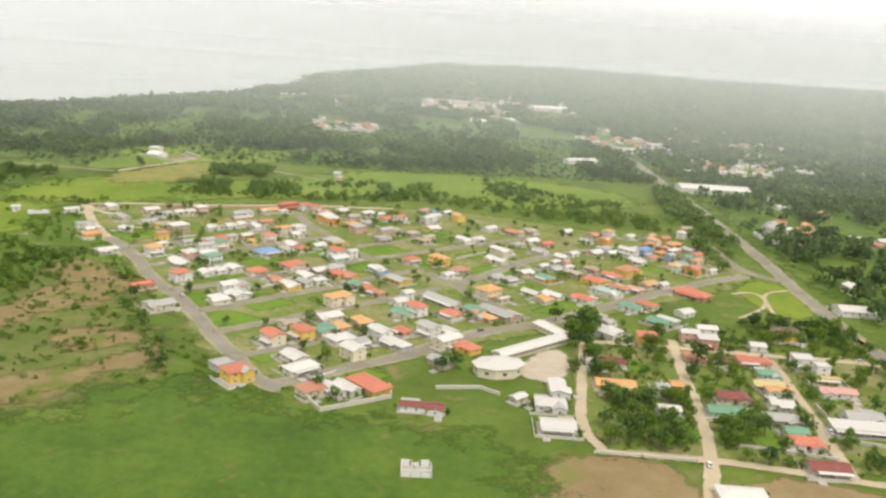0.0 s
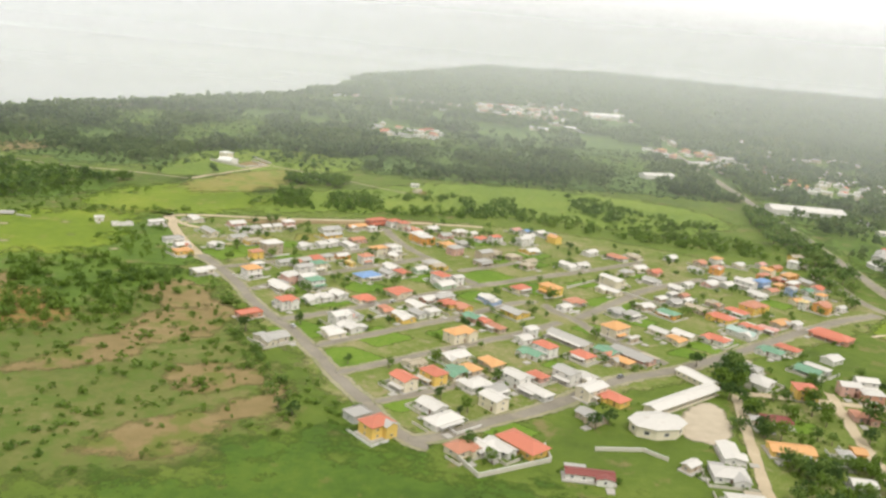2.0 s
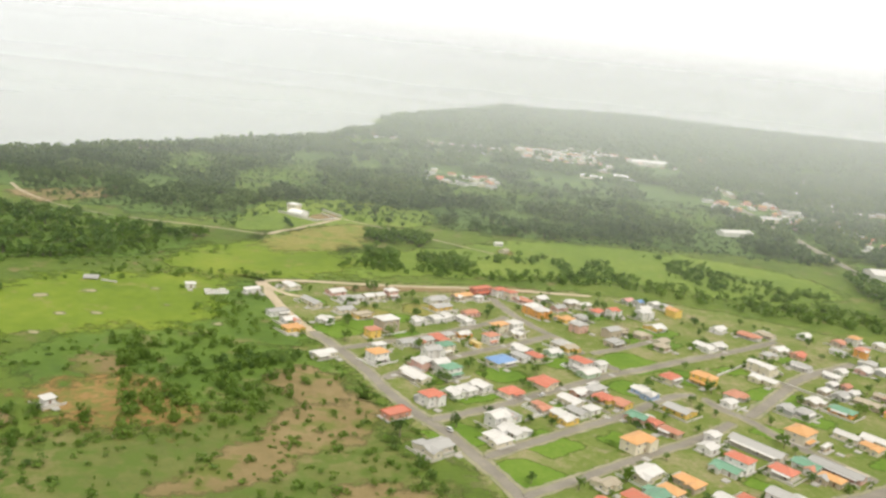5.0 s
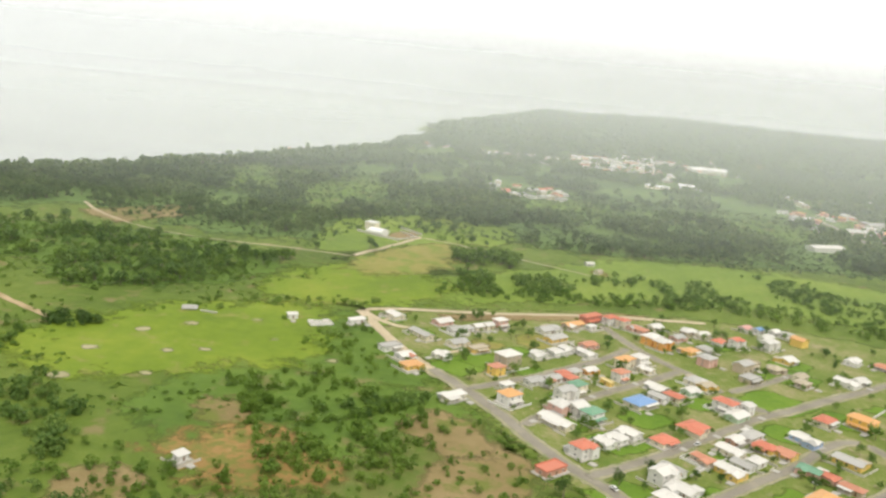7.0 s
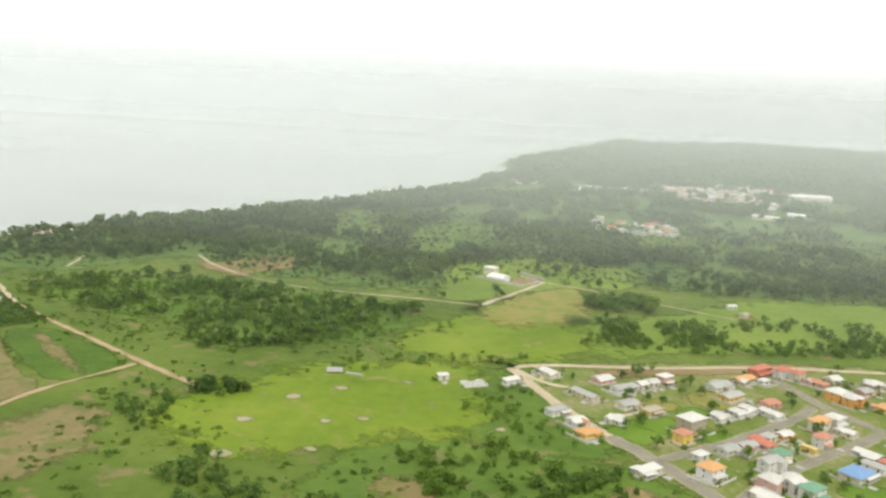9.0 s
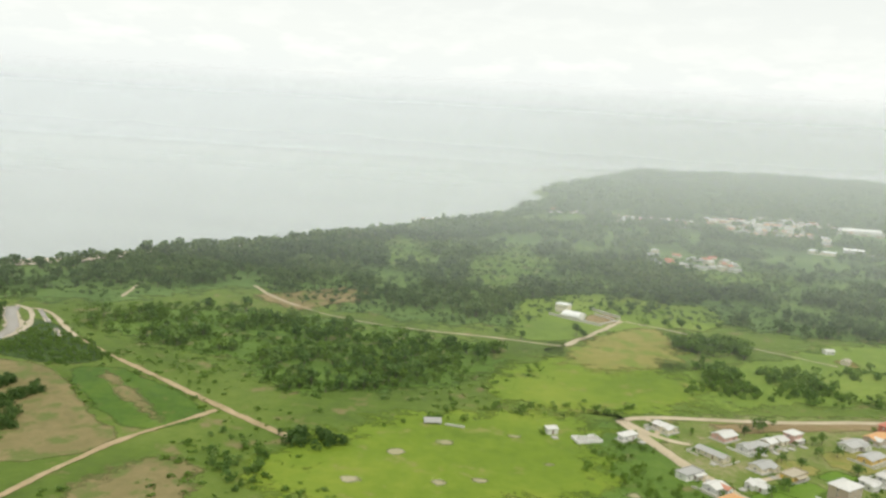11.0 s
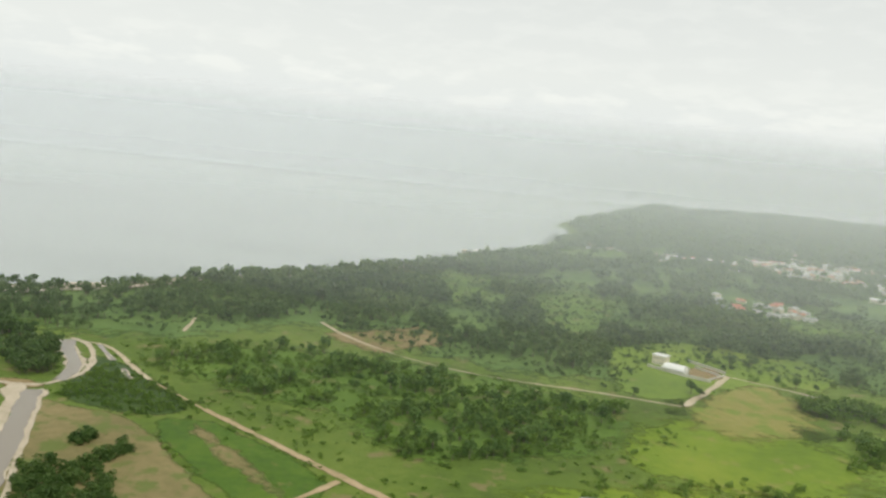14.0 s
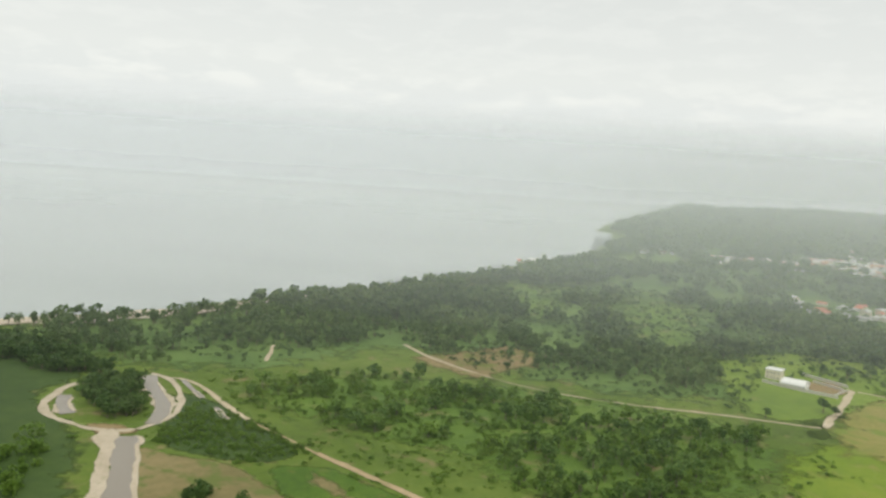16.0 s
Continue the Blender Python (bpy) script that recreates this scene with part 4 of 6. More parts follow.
home(-28, 480, 7.5, 6.6, 46, "white", "white", 2, "gable")
home(-32, 471, 8.5, 8.5, 46, "white", "white", 1, "gable")
home(-6, 479, 28.0, 9.0, -44, "grey", "cream", 1, "gable")
home(-21, 456, 12.5, 8.6, -44, "red", "white", 2, "hip")
home(-28, 450, 13.4, 7.7, -44, "green", "white", 1, "gable")
home(-1, 455, 12.0, 9.0, -44, "red", "cream", 1, "hip")
home(13, 465, 12.9, 8.3, -44, "green", "white", 1, "gable")
home(27, 465, 25.5, 7.8, -44, "grey", "pink", 1, "gable")
home(20, 453, 11.3, 7.5, -44, "orange", "tan", 1, "hip")
home(21.5, 500, 14.0, 12.0, 46, "orange", "cream", 2, "hip")
home(2, 551, 13.0, 9.0, 46, "rust", "white", 1, "hip")
home(-5, 537.1, 9.0, 7.0, 46, "white", "white", 1, "gable")
home(15, 647, 11.8, 7.2, 46, "white", "white", 1, "gable")
home(26, 690, 13.0, 8.0, 46, "white", "white", 1, "gable")
home(47, 683, 17.0, 7.0, -44, "rust", "white", 1, "hip")
home(61.5, 691.5, 13.0, 7.0, -44, "tan", "cream", 1, "gable")
home(33, 606, 18.0, 8.0, -44, "white", "cream", 2, "gable")
home(29.3, 585.7, 17.0, 8.0, -44, "white", "cream", 1, "gable")
home(59, 655, 13.0, 8.0, 46, "white", "cream", 1, "gable")
home(47, 639, 11.0, 7.0, 46, "grey", "cream", 1, "hip")
home(70, 648, 11.0, 8.0, 46, "red", "pink", 1, "gable")
home(63.9, 623.4, 13.2, 7.5, -44, "grey", "white", 1, "gable")
home(79.1, 610.6, 11.3, 6.6, -44, "white", "white", 1, "gable")
home(92, 701, 11.0, 7.0, 46, "white", "white", 1, "gable")
home(36, 537, 11.1, 7.4, 46, "grey", "grey", 1, "hip")
home(27, 540, 10.2, 7.4, 46, "grey", "grey", 1, "gable")
home(48, 557, 11.0, 8.0, 46, "white", "tan", 1, "gable")
home(61, 547, 14.0, 9.0, -44, "green", "orange", 1, "hip")
home(49, 509, 12.9, 7.4, -44, "white", "cream", 1, "gable")
home(57, 498, 11.1, 7.4, -44, "orange", "cream", 1, "hip")
home(62, 578, 9.0, 6.0, 46, "white", "tan", 1, "gable")
home(72, 592, 8.6, 5.7, 46, "white", "grey", 1, "gable")
home(80, 591, 7.6, 5.7, 46, "rust", "pink", 1, "gable")
home(31, 490, 9.0, 3.0, 46, "white", "tan", 1, "flat")
home(128, 700, 10.0, 8.0, 46, "orange", "white", 2, "hip")
home(121, 670, 11.0, 8.0, 46, "rust", "orange", 2, "hip")
home(114, 694, 10.0, 8.0, 46, "rust", "tan", 1, "gable")
home(146, 700, 11.0, 7.0, 46, "white", "cream", 1, "gable")
home(166, 708, 9.0, 7.0, 46, "pink", "white", 1, "gable")
home(195, 716, 9.0, 9.0, 46, "white", "white", 2, "hip")
home(134, 637, 16.0, 8.0, -44, "white", "white", 2, "gable")
home(147, 642, 13.6, 8.7, 46, "blue", "blue", 2, "hip")
home(154, 661, 11.4, 7.6, 46, "rust", "orange", 2, "hip")
home(166, 665, 9.5, 6.7, 46, "rust", "red", 1, "gable")
home(179, 680, 15.0, 8.0, 46, "orange", "orange", 1, "hip")
home(171, 646, 12.8, 6.4, 46, "white", "rust", 2, "hip")
home(161, 646, 8.9, 6.2, 46, "orange", "yellow", 1, "hip")
home(164, 629, 8.0, 7.0, 46, "grey", "blue", 2, "gable")
home(179, 638, 9.0, 7.0, 46, "green", "white", 1, "gable")
home(190, 649, 10.0, 8.0, 46, "red", "white", 1, "gable")
home(186, 629, 9.0, 7.0, 46, "orange", "white", 1, "hip")
home(162, 596, 7.0, 6.0, 46, "yellow", "white", 2, "hip")
home(173, 594, 12.0, 9.0, 46, "rust", "orange", 2, "gable")
home(189, 601, 9.0, 5.0, 46, "white", "white", 1, "gable")
home(137, 615, 14.0, 8.0, -44, "white", "white", 1, "gable")
home(107, 632, 13.0, 8.0, 46, "white", "pink", 1, "gable")
home(118, 648, 10.0, 7.0, 46, "grey", "white", 1, "hip")
home(88.5, 621.3, 9.0, 7.0, 46, "white", "white", 1, "gable")
home(80, 580, 8.7, 5.8, 46, "white", "white", 1, "gable")
home(70, 574, 10.7, 6.8, 46, "grey", "grey", 1, "gable")
home(95, 550, 16.0, 11.0, -44, "red", "yellow", 1, "hip")
home(121, 575, 16.0, 12.0, 46, "rust", "yellow", 2, "hip")
home(109, 566, 15.0, 8.0, -44, "red", "green", 1, "hip")
home(83, 565, 15.0, 8.0, -44, "tan", "tan", 1, "gable")
home(98, 579, 12.0, 7.0, -44, "tan", "tan", 1, "gable")
home(101, 524, 18.0, 9.0, -44, "teal", "white", 1, "gable")
home(110, 536, 14.0, 6.1, -44, "red", "white", 1, "hip")
home(120, 536, 12.3, 6.1, -44, "pink", "tan", 1, "hip")
home(132, 551, 14.1, 8.5, 46, "orange", "tan", 1, "gable")
home(142, 552.1, 8.5, 6.6, 46, "white", "white", 1, "gable")
home(158.2, 535.7, 24.0, 13.0, -44, "red", "rust", 1, "hip")
home(81, 506, 15.0, 9.0, -44, "red", "white", 1, "hip")
home(63, 508, 14.0, 8.0, -44, "white", "cream", 1, "gable")
home(109.2, 494.8, 14.0, 9.0, -44, "green", "white", 1, "hip")
home(121, 502, 14.0, 8.0, -44, "red", "cream", 1, "hip")
home(83.2, 471.7, 12.9, 6.5, -44, "grey", "white", 1, "gable")
home(-309, 643, 12.0, 5.0, 46, "white", "white", 1, "shed")
home(-183, 464, 14.0, 8.0, 46, "red", "rust", 1, "flat")
home(-161, 433, 15.0, 10.0, 46, "grey", "cream", 1, "gable")
home(-168, 486, 11.0, 9.0, 46, "red", "white", 2, "hip")
home(-156, 500, 9.7, 7.8, -44, "white", "white", 1, "gable")
home(-150, 507, 9.7, 7.8, -44, "white", "white", 1, "hip")
home(-143, 515, 11.0, 8.0, -44, "white", "white", 1, "gable")
home(-134, 470, 10.8, 8.8, 46, "white", "white", 2, "gable")
home(-128, 479, 12.0, 8.0, -44, "grey", "white", 1, "gable")
home(-126, 461, 12.7, 8.8, -44, "white", "white", 1, "gable")
home(-133.3, 450.3, 13.0, 9.0, -44, "white", "cream", 1, "hip")
home(-89, 393.1, 12.0, 9.0, -44, "red", "cream", 2, "gable")
home(-76.1, 403.4, 12.0, 9.0, -44, "red", "yellow", 2, "hip")
home(-74, 373, 13.0, 9.0, -44, "white", "white", 1, "gable")
home(-68.2, 360, 16.0, 9.0, 46, "white", "white", 1, "hip")
home(-47.3, 382.5, 12.0, 9.0, -44, "white", "cream", 2, "gable")
home(-55.9, 401.6, 13.0, 9.0, 46, "white", "white", 1, "hip")
home(-47, 398, 11.0, 8.0, 46, "grey", "white", 1, "gable")
home(-86, 419, 10.0, 6.0, 46, "tan", "cream", 1, "gable")
home(-49, 431, 13.0, 8.0, -44, "orange", "tan", 1, "hip")
home(-37, 411, 13.2, 8.5, -44, "white", "white", 2, "gable")
home(-27.5, 401, 16.9, 7.5, -44, "white", "grey", 1, "hip")
home(-26, 420, 10.0, 7.0, -44, "red", "pink", 1, "hip")
home(-12, 423, 12.7, 8.8, -44, "grey", "white", 2, "gable")
home(-1.5, 406, 15.0, 9.0, 46, "white", "cream", 2, "gable")
home(-1.5, 425, 10.8, 7.8, -44, "white", "cream", 1, "gable")
home(9, 403, 13.0, 9.0, -44, "red", "yellow", 1, "hip")
home(-4, 381, 13.0, 8.0, -44, "grey", "tan", 1, "gable")
home(-59.4, 337.8, 12.1, 9.3, 46, "rust", "cream", 1, "hip")
home(-50, 339, 13.9, 6.1, -44, "white", "white", 1, "gable")
home(-44, 342, 14.0, 6.1, -44, "white", "white", 1, "gable")
home(-35, 347, 20.7, 11.3, -44, "red", "yellow", 1, "hip")
home(-10, 328, 19.0, 6.0, 0, "maroon", "white", 1, "gable")
home(-67, 413, 12.2, 8.5, 46, "green", "cream", 1, "gable")
home(-68, 434, 15.0, 10.0, 46, "white", "cream", 1, "gable")
home(-59, 419.9, 10.4, 7.5, -44, "orange", "tan", 1, "hip")
home(-67.2, 463.3, 16.0, 10.0, 46, "orange", "cream", 2, "hip")
home(46, 341, 14.0, 10.0, 0, "white", "white", 1, "hip")
home(47, 320, 15.0, 10.0, 0, "white", "white", 1, "gable")
home(51, 360, 16.0, 8.0, 90, "white", "white", 1, "gable")
home(88, 445, 13.0, 12.0, 46, "white", "white", 1, "hip")
home(90, 464, 11.1, 6.5, -44, "grey", "white", 1, "gable")
home(107, 435, 11.0, 11.0, 0, "red", "yellow", 2, "hip")
home(122, 470, 14.0, 8.0, -44, "green", "green", 1, "gable")
home(128, 475, 14.0, 6.0, -44, "white", "grey", 1, "hip")
home(82, 398, 13.6, 8.7, 0, "maroon", "white", 1, "hip")
home(79, 369, 19.0, 10.0, 0, "orange", "yellow", 1, "gable")
home(32, 345, 8.0, 5.0, 46, "white", "tan", 1, "gable")
home(72, 397, 6.0, 5.8, 0, "grey", "cream", 1, "gable")
home(109, 374, 6.0, 7.5, 0, "orange", "orange", 1, "gable")
home(102, 369, 6.6, 8.5, 0, "grey", "cream", 1, "hip")
home(99, 345, 10.0, 7.0, 0, "white", "white", 1, "gable")
home(133, 446, 10.7, 8.1, 0, "white", "pink", 2, "gable")
home(145, 455, 11.6, 7.8, 0, "white", "white", 2, "gable")
home(141, 437, 11.1, 7.4, 0, "white", "rust", 2, "hip")
home(192, 460, 16.0, 10.0, 0, "brown", "yellow", 2, "hip")
home(169, 440, 9.0, 8.0, 0, "white", "white", 1, "gable")
home(128, 414, 11.0, 7.0, 0, "rust", "pink", 1, "hip")
home(141, 411, 6.0, 6.0, 0, "maroon", "pink", 1, "gable")
home(159, 415, 17.0, 9.0, 0, "red", "pink", 1, "hip")
home(161, 398, 11.0, 8.0, 0, "green", "green", 1, "hip")
home(156, 384, 15.2, 5.7, 0, "yellow", "cream", 1, "gable")
home(159, 377, 13.3, 6.7, 0, "orange", "white", 1, "hip")
home(185, 417, 11.5, 9.6, 0, "white", "white", 2, "flat")
home(191, 407, 7.7, 7.7, 0, "white", "white", 2, "flat")
home(133, 365, 15.0, 10.0, 0, "maroon", "tan", 1, "hip")
home(125, 348, 17.0, 9.0, 0, "green", "green", 1, "gable")
home(154, 361, 11.0, 7.0, 0, "white", "white", 1, "gable")
home(149, 344, 16.0, 9.0, 0, "grey", "tan", 1, "hip")
home(188, 381, 18.0, 8.0, 0, "pink", "white", 1, "gable")
home(189, 396, 15.0, 4.0, 0, "yellow", "yellow", 1, "flat")
home(188, 353, 17.0, 10.0, 0, "grey", "white", 1, "gable")
home(183, 340, 30.0, 8.0, 0, "white", "grey", 1, "shed")
home(150, 322, 15.0, 9.0, 0, "red", "white", 1, "hip")
home(151, 301, 16.0, 9.0, 0, "maroon", "tan", 1, "gable")
home(109, 274, 18.0, 10.0, 0, "white", "cream", 1, "hip")
home(150, 332, 10.0, 7.0, 0, "green", "green", 1, "gable")
home(261, 525, 24.0, 14.0, 0, "white", "white", 1, "gable")


home(-94.6, 345.1, 12, 10, 46, "red", "yellow", 2, "hip", False)
home(-104.3, 356.8, 10, 9, 46, "grey", "grey", 1, "flat", False)
# ---- larger buildings ----
def long_shed(x, y, w, d, turn, h, roof, wall, label, bays, open_side=False):
    """A long low building with a gabled sheet roof and a row of bays; open_side: a gallery on posts along one side."""
    HOMES.append((x, y, w / 2))
    base = thing("long_building", pose(x, y, 0, 0, 0, turn), label, "building")
    a, b = w / 2, d / 2
    inner = -b + (2.2 if open_side else 0)
    bm = boxes((-a, a, inner, b, 0, h), (-a - 0.3, a + 0.3, -b - 0.3, b + 0.3, -0.3, 0.2))
    part("wall", bm, WALLS[wall], base)
    rise, over = d * 0.14, 0.8
    bm = bmesh.new()
    for s in (-1, 1):
        slab(bm, [(-s * (a + over), -s * -(b + over), h + 0.05), (s * (a + over), -s * -(b + over), h + 0.05), (s * (a + over), s * 0.01, h + rise + 0.2), (-s * (a + over), s * 0.01, h + rise + 0.2)][::-1], 0.2)
        q = [bm.verts.new(p) for p in ((s * a, -b, h), (s * a, b, h), (s * a, 0, h + rise))]
        bm.faces.new(q)
    add_box(bm, -a - over, a + over, -0.2, 0.2, h + rise + 0.12, h + rise + 0.28)
    part("roof", bm, ROOFS[roof], base)
    for i in range(bays):
        u = -a + w * (i + 0.5) / bays
        for s, face in ((-1, 180), (1, 0)):
            win = new("window", WINDOW_MESH)
            win.parent = base
            win.matrix_basis = pose(u, (inner - 0.01) if s < 0 else b + 0.01, 1.1, 0, 0, face)
            part("pane", PANE_MESH, None, win)
        if open_side:
            post = new("post", POST_MESH)
            post.parent = base
            post.matrix_basis = pose(-a + w * (i + 0.1) / bays, -b + 0.15, 0.2)
            post.scale.z = (h - 0.2) / 2.45
    return base


long_shed(42.5, 411.5, 50, 7.5, 43.5, 3.2, "white", "cream", "long single-storey school building with a white sheet roof and a gallery", 14, True)
long_shed(55.5, 440.5, 21, 7.5, 126, 3.2, "white", "cream", "short school wing with a white sheet roof", 6)
long_shed(296, 985, 82, 26, 4, 6, "white", "white", "large warehouse with a white metal roof beside the highway", 14)
long_shed(162, 1165, 46, 16, 25, 5, "white", "white", "long white shed beside a clearing", 8)
long_shed(205, 2115, 90, 30, 15, 8, "bright", "white", "large distant white building", 14)
long_shed(98, 1715, 46, 18, -10, 6, "bright", "grey", "long distant white shed", 8)
long_shed(28, 1662, 42, 14, -20, 5, "bright", "cream", "long distant white shed", 8)
long_shed(170, 1745, 34, 16, 10, 5, "white", "cream", "small distant white metal shed", 6)
long_shed(255, 1330, 40, 16, 20, 6, "white", "cream", "distant white shed among trees", 6)
long_shed(320, 1430, 36, 20, 30, 6, "grey", "white", "distant grey shed among trees", 6)

# The hall beside the school: eight corners, a low pitched white roof and a porch.
HOMES.append((24, 377, 13))
hall = thing("hall", pose(24, 377, 0, 0, 0, 20), "cream octagonal hall with a low white metal roof", "hall")
bm = bmesh.new()
corner = [(12.5 * math.cos(radians(22.5 + 45 * k)), 9.0 * math.sin(radians(22.5 + 45 * k))) for k in range(8)]
rings = [[bm.verts.new((x, y, z)) for x, y in corner] for z in (-0.2, 5.2)]
for k in range(8):
    bm.faces.new((rings[0][k], rings[0][(k + 1) % 8], rings[1][(k + 1) % 8], rings[1][k]))
bm.faces.new(rings[1])
part("wall", bm, WALLS["cream"], hall)
bm = bmesh.new()
eave = [bm.verts.new((x * 1.1, y * 1.1, 5.15)) for x, y in corner]
under = [bm.verts.new((x * 1.1, y * 1.1, 4.95)) for x, y in corner]
crown = [bm.verts.new((x * 0.35, y * 0.3, 7.2)) for x, y in corner]
for k in range(8):
    bm.faces.new((eave[k], eave[(k + 1) % 8], crown[(k + 1) % 8], crown[k]))
    bm.faces.new((under[k], eave[k], eave[(k + 1) % 8], under[(k + 1) % 8])[::-1])
bm.faces.new(crown)
bm.faces.new(under[::-1])
part("roof", bm, ROOFS["white"], hall)
for k in range(8):
    (x0, y0), (x1, y1) = corner[k], corner[(k + 1) % 8]
    win = new("window", WINDOW_MESH)
    win.parent = hall
    win.matrix_basis = pose((x0 + x1) / 2 * 1.003, (y0 + y1) / 2 * 1.003, 1.6, 0, 0, math.degrees(math.atan2(y1 - y0, x1 - x0)) + 180)
    win.scale = (2.2, 1, 1.5)
    part("pane", PANE_MESH, None, win)

# The villa in the meadow with its walled court.
HOMES += [(-353, 949, 13), (-364, 974, 7)]
villa = thing("villa", pose(-353, 949, 0, 0, 0, -25), "large white villa with a vaulted white roof and arched gallery", "villa")
part("wall", boxes((-11, 11, -5, 6.5, -0.3, 4.2), (-11.4, 11.4, -7.6, -5.004, -0.3, 0.35)), WALLS["white"], villa)
bm = bmesh.new()
vault = [(8.6 * math.cos(radians(k)), 4.2 + 4.4 * math.sin(radians(k))) for k in range(0, 181, 15)]
for e in (-12.0, 12.0):
    bm.faces.new([bm.verts.new((e * 0.86, y * 0.9 - 0.5, z - 0.15)) for y, z in vault][::1 if e > 0 else -1])
for (y0, z0), (y1, z1) in zip(vault[:-1], vault[1:]):
    s0, s1 = 1 - 0.035 * (z0 - 4.2), 1 - 0.035 * (z1 - 4.2)
    slab(bm, [(-12 * s0, y0 - 0.5, z0), (12 * s0, y0 - 0.5, z0), (12 * s1, y1 - 0.5, z1), (-12 * s1, y1 - 0.5, z1)], 0.25)
part("roof", bm, ROOFS["bright"], villa, "bright white vaulted roof")
for k in range(7):
    u = -10.8 + 3.6 * k
    part("pillar", boxes((u - 0.3, u + 0.3, -7.4, -6.8, 0.352, 4.25), (u - 0.45, u + 0.45, -7.55, -6.65, 3.4, 3.9)), WALLS["white"], villa)
    if k < 6:
        part("arched_door" if k == 2 else "window", boxes((u + 0.9, u + 2.7, -5.06, -5.01, 0.4 if k == 2 else 1.0, 2.7), (u + 1.2, u + 2.4, -5.06, -5.01, 2.704, 3.1)), GLASS, villa)
villa.scale = (0.84, 0.84, 0.78)
villa_wing = thing("villa_wing", pose(-364, 974, 0, 0, 0, -25), "cream two-storey villa wing with a flat roof and parapet", "villa")
part("wall", boxes((-6, 6, -5, 5, -0.3, 7.4), (-6.15, 6.15, -5.15, 5.15, 3.6, 3.85)), WALLS["cream"], villa_wing)
part("roof", boxes((-6.4, 6.4, -5.4, 5.4, 7.402, 7.65), (-6.4, 6.4, -5.4, -5.15, 7.652, 8.2), (-6.4, 6.4, 5.15, 5.4, 7.652, 8.2), (-6.4, -6.15, -5.148, 5.148, 7.652, 8.2), (6.15, 6.4, -5.148, 5.148, 7.652, 8.2)), ROOFS["bright"], villa_wing)
for u in (-4, -1.3, 1.3, 4):
    for z in (1.0, 4.7):
        win = new("window", WINDOW_MESH)
        win.parent, win.matrix_basis = villa_wing, pose(u, -5.01, z, 0, 0, 180)
        part("pane", PANE_MESH, None, win)


def block_wall(points, h=1.8, label="pale block wall round a yard", mat=None):
    """A free-standing wall along a line, with a coping and piers at its corners."""
    base = thing("boundary_wall", pose(points[0][0], points[0][1], 0), label, "wall")
    bm, cap = bmesh.new(), bmesh.new()
    for (x0, y0), (x1, y1) in zip(points[:-1], points[1:]):
        run, turn = math.hypot(x1 - x0, y1 - y0), math.atan2(y1 - y0, x1 - x0)
        for target, half, z0, z1 in ((bm, 0.12, -0.2, h), (cap, 0.2, h + 0.002, h + 0.12)):
            start = len(target.verts)
            add_box(target, 0.2, run - 0.2, -half, half, z0, z1)
            target.verts.ensure_lookup_table()
            for v in target.verts[start:]:
                c, s = math.cos(turn), math.sin(turn)
                v.co = Vector((v.co.x * c - v.co.y * s + x0 - points[0][0], v.co.x * s + v.co.y * c + y0 - points[0][1], v.co.z))
    part("panel", bm, mat or FENCE, base)
    part("coping", cap, FRAME, base)
    for x, y in points:
        q = part("pier", boxes((-0.22, 0.22, -0.22, 0.22, -0.2, h + 0.3)), FENCE, base)
        q.location = (x - points[0][0], y - points[0][1], 0)
    return base


block_wall([(-376, 955), (-350, 938), (-327, 927)], 2.4, "white wall before the villa's court")
block_wall([(-330, 930), (-312, 958)], 1.4, "low pale wall along a dirt lane")
block_wall([(-338, 996), (-310, 968)], 2.4, "white wall behind the villa's court")
block_wall([(-334, 975), (-316, 956)], 1.8, "pale inner wall of the villa's court")
block_wall([(-66, 339), (-52, 319), (-24, 338), (-26, 350)], 2.0)
block_wall([(-5, 352), (15, 356), (24, 350)], 1.6)
block_wall([(60, 302), (100, 301)], 1.2)
block_wall([(118, 318), (160, 312)], 1.2)
block_wall([(172, 365), (172, 330), (200, 322)], 1.6)
block_wall([(0, 585), (28, 618), (46, 604)], 1.6)
block_wall([(25, 600), (62, 566)], 1.6, "long white wall across a lawn")
block_wall([(-120, 478), (-98, 503)], 1.2)
block_wall([(-215, 536), (-203, 527), (-192, 540)], 1.0, "white garden wall before a yellow-roofed house", FRAME)
block_wall([(-80, 372), (-62, 352), (-52, 362)], 1.0, "white garden wall round a corner house", FRAME)

# Unfinished houses: bare walls with openings and no roof.


def shell(x, y, w, d, turn, h, label):
    HOMES.append((x, y, w / 2))
    base = thing("unfinished_house", pose(x, y, 0, 0, 0, turn), label, "house")
    a, b = w / 2, d / 2
    part("floor_slab", boxes((-a - 0.3, a + 0.3, -b - 0.3, b + 0.3, -0.2, 0.2)), CONCRETE, base)
    for s in (-1, 1):
        for k in range(3):
            u0, u1 = -a + w * k / 3 + 0.3, -a + w * (k + 1) / 3 - 0.6
            part("wall", boxes((u0, u1, s * b - 0.1, s * b + 0.1, 0.2, h * (0.6 + 0.4 * ((k + (s > 0)) % 2)))), FRAME, base)
            part("column", boxes((u0 - 0.3, u0 - 0.02, s * b - 0.14, s * b + 0.14, 0.2, h)), FRAME, base)
        part("wall", boxes((s * a - 0.1, s * a + 0.1, -b + 0.2, b - 0.2, 0.2, h * 0.8)), FRAME, base)
    part("wall", boxes((-0.1, 0.1, -b + 0.2, b - 0.2, 0.2, h * 0.7)), FRAME, base)
    part("beam", boxes((-a, a, -b - 0.12, -b + 0.12, h + 0.002, h + 0.25)), FRAME, base)


